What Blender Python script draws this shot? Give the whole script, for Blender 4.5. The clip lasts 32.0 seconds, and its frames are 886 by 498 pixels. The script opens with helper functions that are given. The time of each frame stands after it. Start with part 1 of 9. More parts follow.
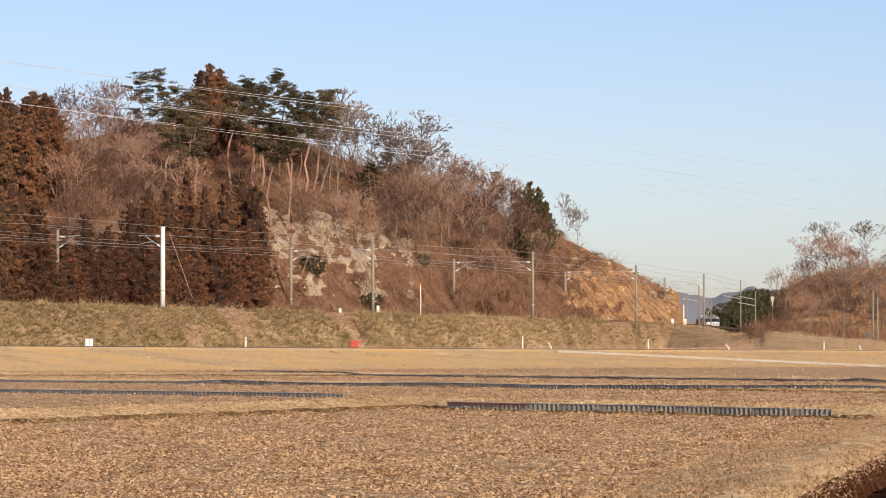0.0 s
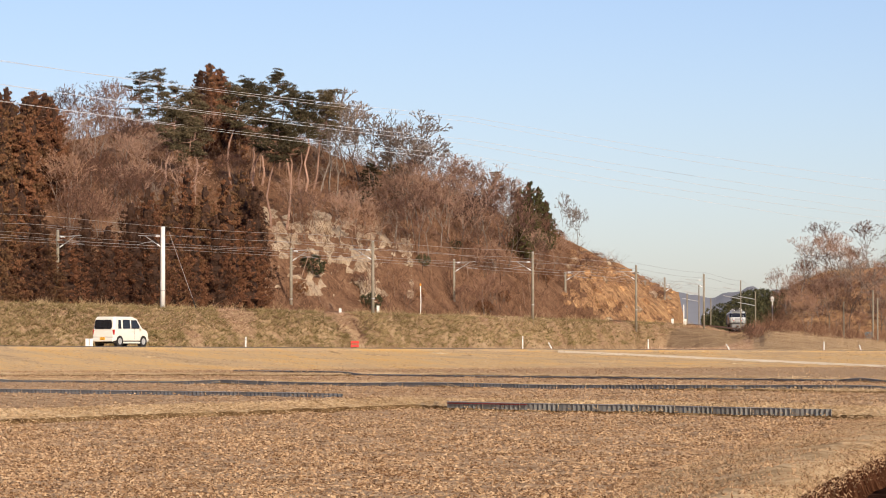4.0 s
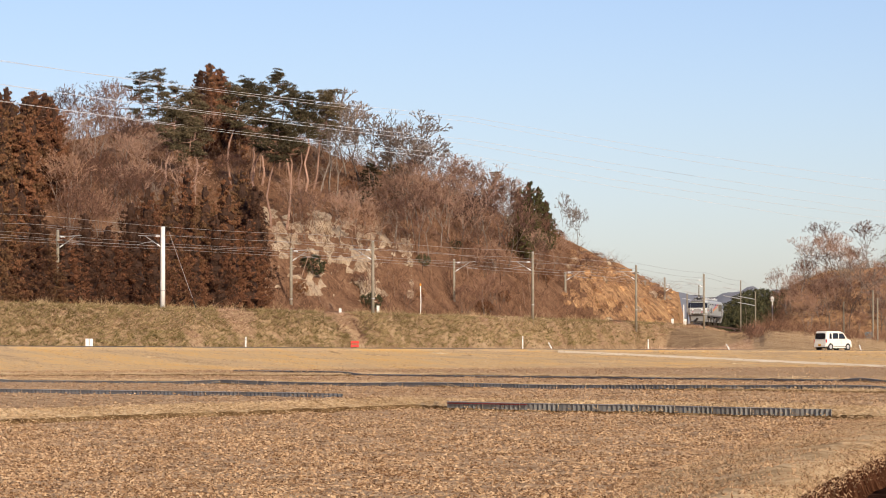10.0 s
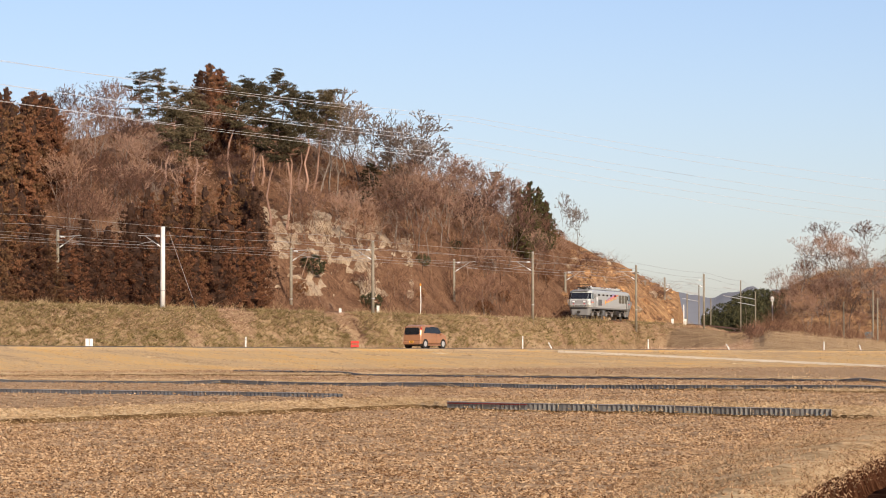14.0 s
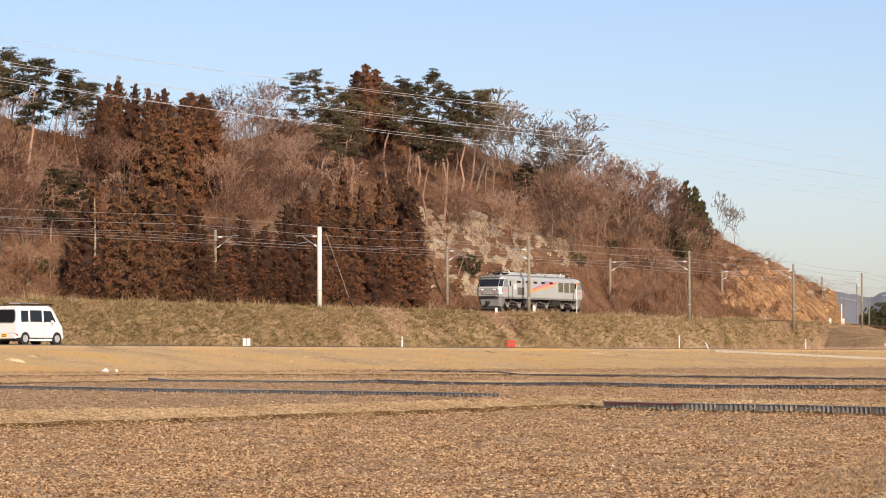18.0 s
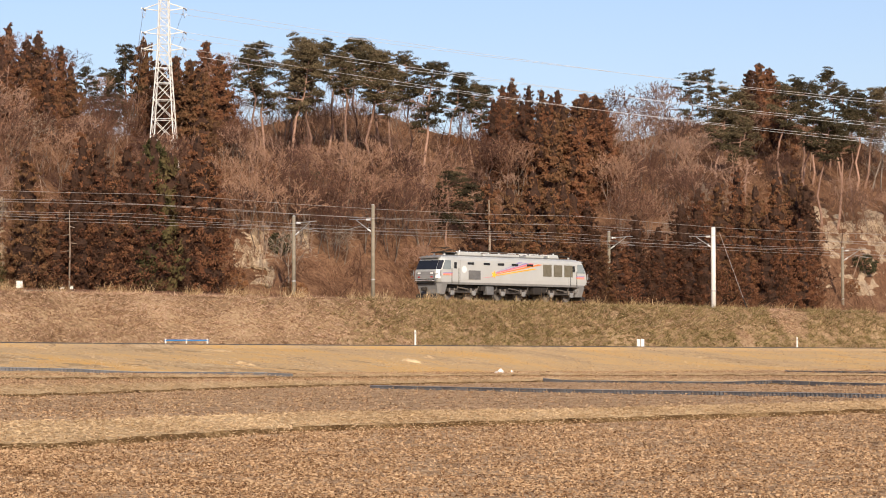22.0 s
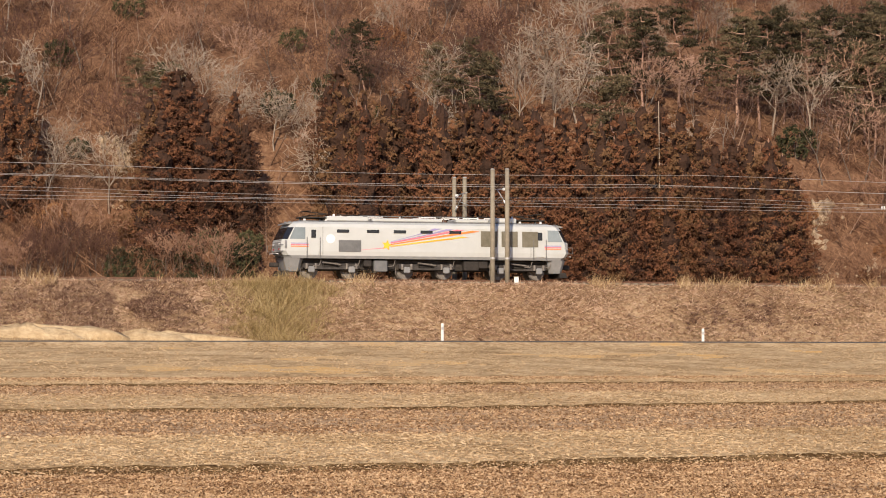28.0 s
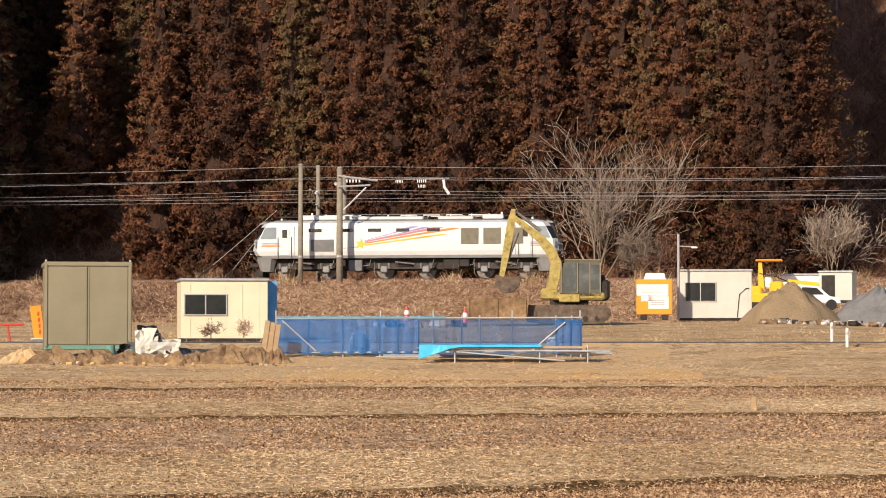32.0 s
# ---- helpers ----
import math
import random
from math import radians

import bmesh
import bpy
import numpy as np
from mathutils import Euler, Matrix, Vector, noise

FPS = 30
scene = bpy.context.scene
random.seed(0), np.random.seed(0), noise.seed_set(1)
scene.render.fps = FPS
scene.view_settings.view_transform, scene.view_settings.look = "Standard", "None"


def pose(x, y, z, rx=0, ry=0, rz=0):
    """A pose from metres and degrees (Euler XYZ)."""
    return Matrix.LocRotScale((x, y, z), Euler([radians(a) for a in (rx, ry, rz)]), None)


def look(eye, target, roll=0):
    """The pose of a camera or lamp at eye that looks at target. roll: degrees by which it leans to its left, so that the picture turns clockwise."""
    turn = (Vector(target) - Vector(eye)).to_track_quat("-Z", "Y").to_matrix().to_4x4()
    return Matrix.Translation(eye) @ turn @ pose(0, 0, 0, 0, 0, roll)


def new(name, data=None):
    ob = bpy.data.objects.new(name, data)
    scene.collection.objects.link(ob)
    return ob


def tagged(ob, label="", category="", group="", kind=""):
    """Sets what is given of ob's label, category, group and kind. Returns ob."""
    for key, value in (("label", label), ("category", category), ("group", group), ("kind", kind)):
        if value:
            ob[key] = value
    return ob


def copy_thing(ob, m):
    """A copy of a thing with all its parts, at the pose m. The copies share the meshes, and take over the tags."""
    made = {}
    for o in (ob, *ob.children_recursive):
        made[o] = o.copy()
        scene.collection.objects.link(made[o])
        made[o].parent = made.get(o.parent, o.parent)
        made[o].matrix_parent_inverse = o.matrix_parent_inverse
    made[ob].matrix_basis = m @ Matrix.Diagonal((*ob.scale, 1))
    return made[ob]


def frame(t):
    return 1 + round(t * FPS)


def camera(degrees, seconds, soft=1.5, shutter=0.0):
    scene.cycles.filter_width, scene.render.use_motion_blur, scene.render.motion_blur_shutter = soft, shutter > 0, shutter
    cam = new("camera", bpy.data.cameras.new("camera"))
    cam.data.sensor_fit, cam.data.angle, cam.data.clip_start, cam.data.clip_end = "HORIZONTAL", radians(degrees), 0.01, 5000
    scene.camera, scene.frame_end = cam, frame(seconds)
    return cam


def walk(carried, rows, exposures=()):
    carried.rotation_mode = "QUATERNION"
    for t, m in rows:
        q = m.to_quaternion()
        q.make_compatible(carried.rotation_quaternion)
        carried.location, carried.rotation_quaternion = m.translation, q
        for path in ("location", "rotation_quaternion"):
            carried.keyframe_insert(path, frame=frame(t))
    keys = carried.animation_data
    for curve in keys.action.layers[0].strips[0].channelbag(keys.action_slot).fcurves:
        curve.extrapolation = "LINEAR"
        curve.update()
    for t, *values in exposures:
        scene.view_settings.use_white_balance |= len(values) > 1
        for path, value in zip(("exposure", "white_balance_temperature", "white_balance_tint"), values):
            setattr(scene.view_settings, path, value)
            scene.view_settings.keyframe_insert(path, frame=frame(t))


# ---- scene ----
# Camera: a tripod pan from the edge of the paddies, one long lens.
cam = camera(16.83, 32.0, soft=1.0)
EYE = 2.2
PAN = [(0.0, 0.0, 2.05), (15.5, 0.0, 2.05), (16.0, 0.031, 2.045), (16.5, 0.575, 2.04), (17.0, 1.39, 2.042),
       (17.5, 1.943, 2.044), (18.0, 2.985, 2.044), (18.5, 3.912, 2.044), (19.0, 4.657, 2.046), (19.5, 5.604, 2.049),
       (20.0, 6.391, 2.053), (20.5, 7.117, 2.052), (21.0, 7.884, 2.056), (21.5, 9.021, 2.057), (22.0, 10.509, 2.057),
       (22.5, 11.897, 2.061), (23.0, 13.058, 2.061), (23.5, 14.344, 2.06), (24.0, 15.521, 2.063), (24.5, 17.605, 2.068),
       (25.5, 21.63, 2.073), (26.5, 25.647, 2.077), (27.0, 27.719, 2.075), (27.5, 29.763, 2.076), (28.0, 31.957, 2.079),
       (28.5, 34.502, 2.084), (29.0, 37.123, 2.089), (29.5, 39.726, 2.09), (30.0, 41.798, 2.089), (30.5, 43.977, 2.093),
       (31.0, 46.952, 2.097), (31.5, 49.734, 2.098), (32.0, 52.812, 2.102)]
walk(cam, [(t, pose(0, 0, EYE, 90 + up, 0, turn)) for t, turn, up in PAN], exposures=[(0.0, 0.42), (32.0, 0.42)])

# Light: clear winter afternoon, the sun behind the camera.
SUN_DIR = Vector((0.384 * math.cos(radians(26)), -0.923 * math.cos(radians(26)), math.sin(radians(26)))).normalized()
world = bpy.data.worlds.new("world")
scene.world = world
world.use_nodes = True
wn = world.node_tree.nodes
sky = wn.new("ShaderNodeTexSky")
sky.sky_type = "NISHITA"
sky.sun_disc = False
sky.sun_elevation = radians(26)
sky.sun_rotation = math.atan2(SUN_DIR.x, SUN_DIR.y)
sky.altitude, sky.air_density, sky.dust_density, sky.ozone_density = 100, 1.0, 0.9, 2.5
wn["Background"].inputs["Strength"].default_value = 0.088
tint = wn.new("ShaderNodeMixRGB")
tint.blend_type = "MULTIPLY"
tint.inputs[0].default_value = 1.0
tint.inputs[2].default_value = (1.05, 0.985, 1.125, 1)
world.node_tree.links.new(sky.outputs[0], tint.inputs[1])
world.node_tree.links.new(tint.outputs[0], wn["Background"].inputs["Color"])
sun_data = bpy.data.lights.new("sun", "SUN")
sun_data.energy, sun_data.angle, sun_data.color = 4.2, radians(0.55), (1.0, 0.85, 0.68)
sun = new("sun", sun_data)
sun.matrix_world = look(SUN_DIR * 300, (0, 0, 0))

# ---- materials ----
MATS = {}


def surf(name, colours, scale=4.0, rough=0.85, metal=0.0, bump=0.0, bump_scale=30.0, fine=0.0, island=0.0, each=0.0, spec=0.3, stretch=(1, 1, 1), coord="Object"):
    """A worn surface: two scales of noise over a ramp of colours, with grain, relief, and a shift per island or per object."""
    m = bpy.data.materials.new(name)
    m.use_nodes = True
    nt = m.node_tree
    b = nt.nodes["Principled BSDF"]
    b.inputs["Roughness"].default_value = rough
    b.inputs["Metallic"].default_value = metal
    b.inputs["Specular IOR Level"].default_value = 0.0 if coord == "World" else spec  # loose soil and grass have no gloss
    tc = nt.nodes.new("ShaderNodeTexCoord")
    src = tc.outputs["Object"]
    if coord == "World":
        src = nt.nodes.new("ShaderNodeNewGeometry").outputs["Position"]
    mp = nt.nodes.new("ShaderNodeMapping")
    mp.inputs["Scale"].default_value = stretch
    nt.links.new(src, mp.inputs[0])
    n1 = nt.nodes.new("ShaderNodeTexNoise")
    n1.inputs["Scale"].default_value = scale
    n1.inputs["Detail"].default_value = 6
    n1.inputs["Roughness"].default_value = 0.65
    nt.links.new(mp.outputs[0], n1.inputs["Vector"])
    fac = n1.outputs["Fac"]

    def add(a, sock, amount):
        sub = nt.nodes.new("ShaderNodeMath")
        sub.operation = "MULTIPLY_ADD"
        nt.links.new(sock, sub.inputs[0])
        sub.inputs[1].default_value = amount
        sub.inputs[2].default_value = -amount * 0.5
        s2 = nt.nodes.new("ShaderNodeMath")
        nt.links.new(a, s2.inputs[0])
        nt.links.new(sub.outputs[0], s2.inputs[1])
        return s2.outputs[0]

    if fine:
        n2 = nt.nodes.new("ShaderNodeTexNoise")
        n2.inputs["Scale"].default_value = bump_scale
        n2.inputs["Detail"].default_value = 4
        nt.links.new(mp.outputs[0], n2.inputs["Vector"])
        fac = add(fac, n2.outputs["Fac"], fine)
    if island:
        g = nt.nodes.new("ShaderNodeNewGeometry")
        fac = add(fac, g.outputs["Random Per Island"], island)
    if each:
        o = nt.nodes.new("ShaderNodeObjectInfo")
        fac = add(fac, o.outputs["Random"], each)
    ramp = nt.nodes.new("ShaderNodeValToRGB")
    n = len(colours)
    while len(ramp.color_ramp.elements) < n:
        ramp.color_ramp.elements.new(0.5)
    for i, c in enumerate(colours):
        ramp.color_ramp.elements[i].position = 0.25 + 0.5 * i / max(1, n - 1)
        ramp.color_ramp.elements[i].color = (*c, 1)
    nt.links.new(fac, ramp.inputs[0])
    nt.links.new(ramp.outputs[0], b.inputs["Base Color"])
    if bump:
        n3 = nt.nodes.new("ShaderNodeTexNoise")
        n3.inputs["Scale"].default_value = bump_scale
        n3.inputs["Detail"].default_value = 5
        nt.links.new(mp.outputs[0], n3.inputs["Vector"])
        bp = nt.nodes.new("ShaderNodeBump")
        bp.inputs["Strength"].default_value = 0.9
        bp.inputs["Distance"].default_value = bump
        nt.links.new(n3.outputs["Fac"], bp.inputs["Height"])
        nt.links.new(bp.outputs[0], b.inputs["Normal"])
    MATS[name] = m
    return m


M_FIELD = surf("tilled straw soil", [(0.14, 0.077, 0.040), (0.345, 0.221, 0.124), (0.49, 0.336, 0.198), (0.59, 0.428, 0.265)], 2.6, 0.95, bump=0.06, bump_scale=14, fine=0.9, coord="World")
M_BUND = surf("dry grass turf", [(0.24, 0.155, 0.078), (0.46, 0.320, 0.172), (0.64, 0.478, 0.282)], 0.5, 0.95, bump=0.06, bump_scale=5, fine=0.9, coord="World")
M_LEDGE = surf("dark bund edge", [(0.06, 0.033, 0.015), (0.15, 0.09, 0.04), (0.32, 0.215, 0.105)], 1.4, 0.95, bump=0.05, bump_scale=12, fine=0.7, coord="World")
M_BANK = surf("embankment dry grass", [(0.17, 0.105, 0.058), (0.33, 0.220, 0.125), (0.47, 0.338, 0.20)], 0.3, 0.95, bump=0.16, bump_scale=4, fine=1.0, coord="World")
M_CLAY = surf("straw and yellow clay bank", [(0.34, 0.23, 0.12), (0.53, 0.375, 0.21), (0.62, 0.40, 0.175), (0.68, 0.39, 0.125)], 0.16, 0.95, bump=0.05, bump_scale=5, fine=0.6, coord="World")
M_HILL = surf("leaf litter slope", [(0.08, 0.04085, 0.02425), (0.175, 0.095, 0.05529), (0.27, 0.1596, 0.09312)], 0.35, 0.95, bump=0.14, bump_scale=3.2, fine=0.8, coord="World")
M_CUT = surf("cut slope soil", [(0.0976, 0.0549, 0.0317), (0.293, 0.159, 0.0805), (0.451, 0.262, 0.128), (0.634, 0.403, 0.189)], 0.45, 0.95, bump=0.25, bump_scale=2.6, fine=0.9, coord="World")
M_ASPHALT = surf("asphalt", [(0.10, 0.09, 0.08), (0.15, 0.135, 0.12)], 3, 0.9, bump=0.01, bump_scale=60, fine=0.3, coord="World")
M_BALLAST = surf("track ballast", [(0.10, 0.075, 0.055), (0.20, 0.15, 0.11), (0.30, 0.24, 0.18)], 5, 0.95, bump=0.06, bump_scale=14, fine=0.6, coord="World")
M_ROCK = surf("weathered tuff rock", [(0.11, 0.070, 0.042), (0.30, 0.215, 0.135), (0.44, 0.335, 0.22), (0.50, 0.40, 0.275)], 0.7, 0.9, bump=0.35, bump_scale=2.0, fine=0.7, stretch=(1, 1, 0.35))
# pale blue-grey carries the haze of the distance
M_FAR = surf("far hills, haze in colour", [(0.19, 0.195, 0.21), (0.26, 0.265, 0.28)], 0.01, 1.0, coord="World")
M_CONCRETE = surf("weathered concrete", [(0.19, 0.163, 0.118), (0.30, 0.262, 0.198)], 2, 0.85, fine=0.3, bump_scale=20)
M_WPOLE = surf("white painted concrete", [(0.62, 0.59, 0.53), (0.78, 0.75, 0.69)], 1.5, 0.7, fine=0.2, bump_scale=18)
M_GALV = surf("galvanised steel", [(0.34, 0.34, 0.33), (0.5, 0.5, 0.48)], 3, 0.5, 0.3, fine=0.2)
M_WIRE = surf("weathered copper cable", [(0.34, 0.32, 0.30), (0.46, 0.43, 0.40)], 3, 0.6, 0.3)
M_INSUL = surf("white porcelain", [(0.75, 0.75, 0.73), (0.82, 0.82, 0.8)], 4, 0.25)
M_RAIL = surf("rusty rail steel", [(0.10, 0.05, 0.03), (0.2, 0.11, 0.07)], 6, 0.6, 0.4)
M_BARK = surf("grey brown bark", [(0.085, 0.06, 0.045), (0.19, 0.145, 0.11), (0.27, 0.22, 0.18)], 3, 0.9, fine=0.3, each=0.35)
M_PBARK = surf("reddish pine bark", [(0.17, 0.10, 0.072), (0.40, 0.245, 0.175)], 3, 0.9, fine=0.3, each=0.5)
M_TWIG = surf("bare twigs", [(0.0918, 0.04822, 0.03352), (0.2052, 0.116, 0.07857), (0.3456, 0.2134, 0.1487)], 0.5, 0.9, each=1.0, island=0.3)
M_REDTWIG = surf("reddish thicket twigs", [(0.0969, 0.04788, 0.03192), (0.2109, 0.1094, 0.0684), (0.342, 0.2029, 0.1311)], 0.5, 0.9, each=1.0, island=0.3)
M_DARKTWIG = surf("dark red-brown twigs", [(0.060, 0.032, 0.024), (0.125, 0.066, 0.046), (0.20, 0.118, 0.080)], 0.5, 0.9, each=1.0, island=0.3)
M_GREYTWIG = surf("grey-brown bare twigs", [(0.12, 0.088, 0.070), (0.25, 0.195, 0.155)], 0.6, 0.9, each=0.5, island=0.3)
M_PALE = surf("pale bare twigs", [(0.21, 0.16, 0.12), (0.36, 0.285, 0.215)], 0.6, 0.9, each=0.4, island=0.3)
M_SHRUB = surf("dry undergrowth twigs", [(0.0825, 0.0418, 0.02668), (0.1925, 0.1024, 0.06082), (0.33, 0.1986, 0.1206)], 0.12, 0.95, island=0.55, coord="World")
M_CEDAR = surf("winter cedar foliage", [(0.061, 0.0317, 0.0195), (0.14, 0.061, 0.0329), (0.201, 0.0903, 0.0451), (0.145, 0.080, 0.040)], 0.55, 0.9, island=0.16, each=0.6, spec=0.1)
M_GREENCEDAR = surf("green cedar foliage", [(0.035, 0.034, 0.014), (0.075, 0.068, 0.028), (0.12, 0.085, 0.038)], 0.55, 0.9, island=0.16, each=0.4, spec=0.1)
# darker copy of M_CEDAR: the dense stand's shade is in its colour
M_DEEPCEDAR = surf("red-brown cedar foliage, stand shade in colour", [(0.0432, 0.0238, 0.0151), (0.106, 0.0454, 0.0238), (0.16, 0.0691, 0.0335), (0.113, 0.0756, 0.0346)], 0.45, 0.9, island=0.16, each=0.6, spec=0.1)
# dark brown that stands for the shade between the boughs
M_CROWNSHADE = surf("cedar crown core, shade in colour", [(0.030, 0.016, 0.010), (0.065, 0.031, 0.017)], 0.8, 0.95, fine=0.5, bump=0.3, bump_scale=4)
M_PINE = surf("pine needles", [(0.032, 0.027, 0.014), (0.078, 0.062, 0.032), (0.140, 0.106, 0.059)], 0.7, 0.85, island=0.4, each=0.5, spec=0.15)
M_BUSH = surf("evergreen leaves", [(0.024, 0.026, 0.012), (0.06, 0.06, 0.026), (0.11, 0.10, 0.045)], 0.6, 0.8, island=0.6, each=0.3, spec=0.2)
M_STRAW = surf("dry straw blades", [(0.27, 0.175, 0.085), (0.46, 0.32, 0.17), (0.60, 0.45, 0.27)], 0.12, 0.9, island=0.6, coord="World")
M_CLUMP = surf("olive-straw tall grass", [(0.20, 0.135, 0.055), (0.37, 0.27, 0.125), (0.52, 0.395, 0.205)], 0.25, 0.9, island=0.7, coord="World")
M_SEDGE = surf("olive bamboo grass", [(0.12, 0.094, 0.040), (0.24, 0.180, 0.080), (0.42, 0.315, 0.165)], 0.25, 0.9, island=0.7, coord="World")
M_STUB = surf("chopped straw and clods", [(0.13, 0.070, 0.036), (0.315, 0.192, 0.104), (0.43, 0.280, 0.157), (0.52, 0.362, 0.214)], 1.1, 0.95, island=0.65, coord="World")
M_TRACK = surf("pale sandy dirt", [(0.60, 0.47, 0.30), (0.72, 0.59, 0.41), (0.80, 0.69, 0.52)], 0.6, 0.95, fine=0.5, bump=0.03, bump_scale=8, coord="World")
M_TURF = surf("matted winter turf", [(0.23, 0.148, 0.078), (0.42, 0.290, 0.163), (0.52, 0.375, 0.217), (0.60, 0.450, 0.278)], 0.3, 0.95, island=0.5, coord="World")
M_REED = surf("fallen reddish reeds", [(0.21, 0.1187, 0.07275), (0.4, 0.2565, 0.16), (0.6, 0.4275, 0.291)], 0.13, 0.95, island=0.75, coord="World")
M_WEED = surf("purple-brown dead weeds", [(0.085, 0.045, 0.033), (0.17, 0.095, 0.066), (0.28, 0.18, 0.125)], 0.3, 0.95, island=0.7, coord="World")
M_RUST = surf("withered rust leaves", [(0.09, 0.038, 0.018), (0.20, 0.085, 0.035), (0.30, 0.15, 0.065)], 0.6, 0.9, island=0.6, each=0.5)


# ---- mesh helpers ----
class Geo:
    """Collects faces of one mesh."""

    def __init__(self):
        self.v, self.f = [], []

    def add(self, vs, fs, m=None):
        n = len(self.v)
        self.v += [tuple(m @ Vector(p)) if m else tuple(p) for p in vs]
        self.f += [tuple(i + n for i in f) for f in fs]
        return self

    def box(self, c, s, ch=0.0, m=None):
        x, y, z = (k / 2 for k in s)
        ch = min(ch, 0.45 * min(s))
        if ch <= 0:
            vs = [(a * x, b * y, d * z) for a in (-1, 1) for b in (-1, 1) for d in (-1, 1)]
            fs = [(0, 1, 3, 2), (4, 6, 7, 5), (0, 4, 5, 1), (2, 3, 7, 6), (0, 2, 6, 4), (1, 5, 7, 3)]
        else:
            vs, fs = [], []
            for zz, k in ((-z, ch), (-z + ch, 0), (z - ch, 0), (z, ch)):
                px, py = x - k, y - k
                vs += [(a, b, zz) for a, b in ((-px + ch, -py), (px - ch, -py), (px, -py + ch), (px, py - ch), (px - ch, py), (-px + ch, py), (-px, py - ch), (-px, -py + ch))]
            for r in range(3):
                for i in range(8):
                    j = (i + 1) % 8
                    fs.append((r * 8 + i, r * 8 + j, r * 8 + 8 + j, r * 8 + 8 + i))
            fs += [tuple(range(7, -1, -1)), tuple(range(24, 32))]
        vs = [(p[0] + c[0], p[1] + c[1], p[2] + c[2]) for p in vs]
        return self.add(vs, fs, m)

    def prism(self, outline, a, b, axis="y", m=None):
        """A flat outline pushed from a to b along an axis."""
        n = len(outline)

        def at(p, k):
            return {"x": (k, p[0], p[1]), "y": (p[0], k, p[1]), "z": (p[0], p[1], k)}[axis]
        vs = [at(p, a) for p in outline] + [at(p, b) for p in outline]
        fs = [tuple(range(n)), tuple(range(2 * n - 1, n - 1, -1))] + [(i, n + i, n + (i + 1) % n, (i + 1) % n) for i in range(n)]
        return self.add(vs, fs, m)

    def loft(self, rings, caps=True, m=None):
        n = len(rings[0])
        vs = [p for r in rings for p in r]
        fs = [(k * n + i, k * n + (i + 1) % n, (k + 1) * n + (i + 1) % n, (k + 1) * n + i) for k in range(len(rings) - 1) for i in range(n)]
        if caps:
            fs += [tuple(range(n - 1, -1, -1)), tuple((len(rings) - 1) * n + i for i in range(n))]
        return self.add(vs, fs, m)

    def tube(self, points, radii, n=6, caps=True):
        rings = []
        pts = [Vector(p) for p in points]
        if not isinstance(radii, (list, tuple)):
            radii = [radii] * len(pts)
        for i, p in enumerate(pts):
            d = (pts[min(i + 1, len(pts) - 1)] - pts[max(i - 1, 0)]).normalized()
            u = d.cross(Vector((0, 0, 1)) if abs(d.z) < 0.9 else Vector((1, 0, 0))).normalized()
            w = d.cross(u)
            rings.append([tuple(p + radii[i] * (math.cos(6.2832 * k / n) * u + math.sin(6.2832 * k / n) * w)) for k in range(n)])
        return self.loft(rings, caps)

    def wheel(self, c, r, w, n=24, axis="y", inner=0.0):
        p = [(c[0], c[1] - w / 2, c[2]), (c[0], c[1] - w / 2 + 0.12 * w, c[2]), (c[0], c[1] + w / 2 - 0.12 * w, c[2]), (c[0], c[1] + w / 2, c[2])]
        return self.tube(p, [r * 0.94, r, r, r * 0.94], n)


def mesh(name, geo):
    me = bpy.data.meshes.new(name)
    me.from_pydata(geo.v, [], geo.f)
    me.validate()
    bm = bmesh.new()
    bm.from_mesh(me)
    bmesh.ops.recalc_face_normals(bm, faces=bm.faces)
    bm.to_mesh(me)
    bm.free()
    return me


def part(name, geo, material, parent=None, label="", smooth=False):
    me = mesh(name, geo) if isinstance(geo, Geo) else geo
    if material and not me.materials:
        me.materials.append(material)
    if smooth:
        for p in me.polygons:
            p.use_smooth = True
    ob = new(name, me)
    if parent:
        ob.parent = parent
    if label:
        ob["label"] = label
    return ob


def np_mesh(name, v, f, material):
    """A mesh from arrays of vertices and of faces with equal corners."""
    me = bpy.data.meshes.new(name)
    v, f = np.asarray(v, dtype=np.float32), np.asarray(f, dtype=np.int32)
    k = f.shape[1]
    me.vertices.add(len(v))
    me.vertices.foreach_set("co", v.ravel())
    me.loops.add(f.size)
    me.loops.foreach_set("vertex_index", f.ravel())
    me.polygons.add(len(f))
    me.polygons.foreach_set("loop_start", np.arange(0, f.size, k, dtype=np.int32))
    me.update(calc_edges=True)
    me.materials.append(material)
    return me


def thing(name, label, category, group="", kind=""):
    return tagged(new(name), label, category, group, kind)


# ---- plan of the valley ----
def polar(az, r, z=0.0):
    a = radians(az)
    return Vector((r * math.sin(a), r * math.cos(a), z))


# Near track, as distance s in metres from its point (-104.9, 165.5); the train comes from negative s.
S = np.arange(-520.0, 260.0, 1.0)
HEAD = 4.00762 - 0.13392 * (S / 100) + 0.01002 * (S / 100) ** 2 + 0.00162 * (S / 100) ** 3
TX = np.concatenate([[0], np.cumsum(np.cos((HEAD[1:] + HEAD[:-1]) / 2))])
TY = np.concatenate([[0], np.cumsum(np.sin((HEAD[1:] + HEAD[:-1]) / 2))])
TX += -104.926 - np.interp(0, S, TX)
TY += 165.529 - np.interp(0, S, TY)
RAIL_Z = EYE + 5.1


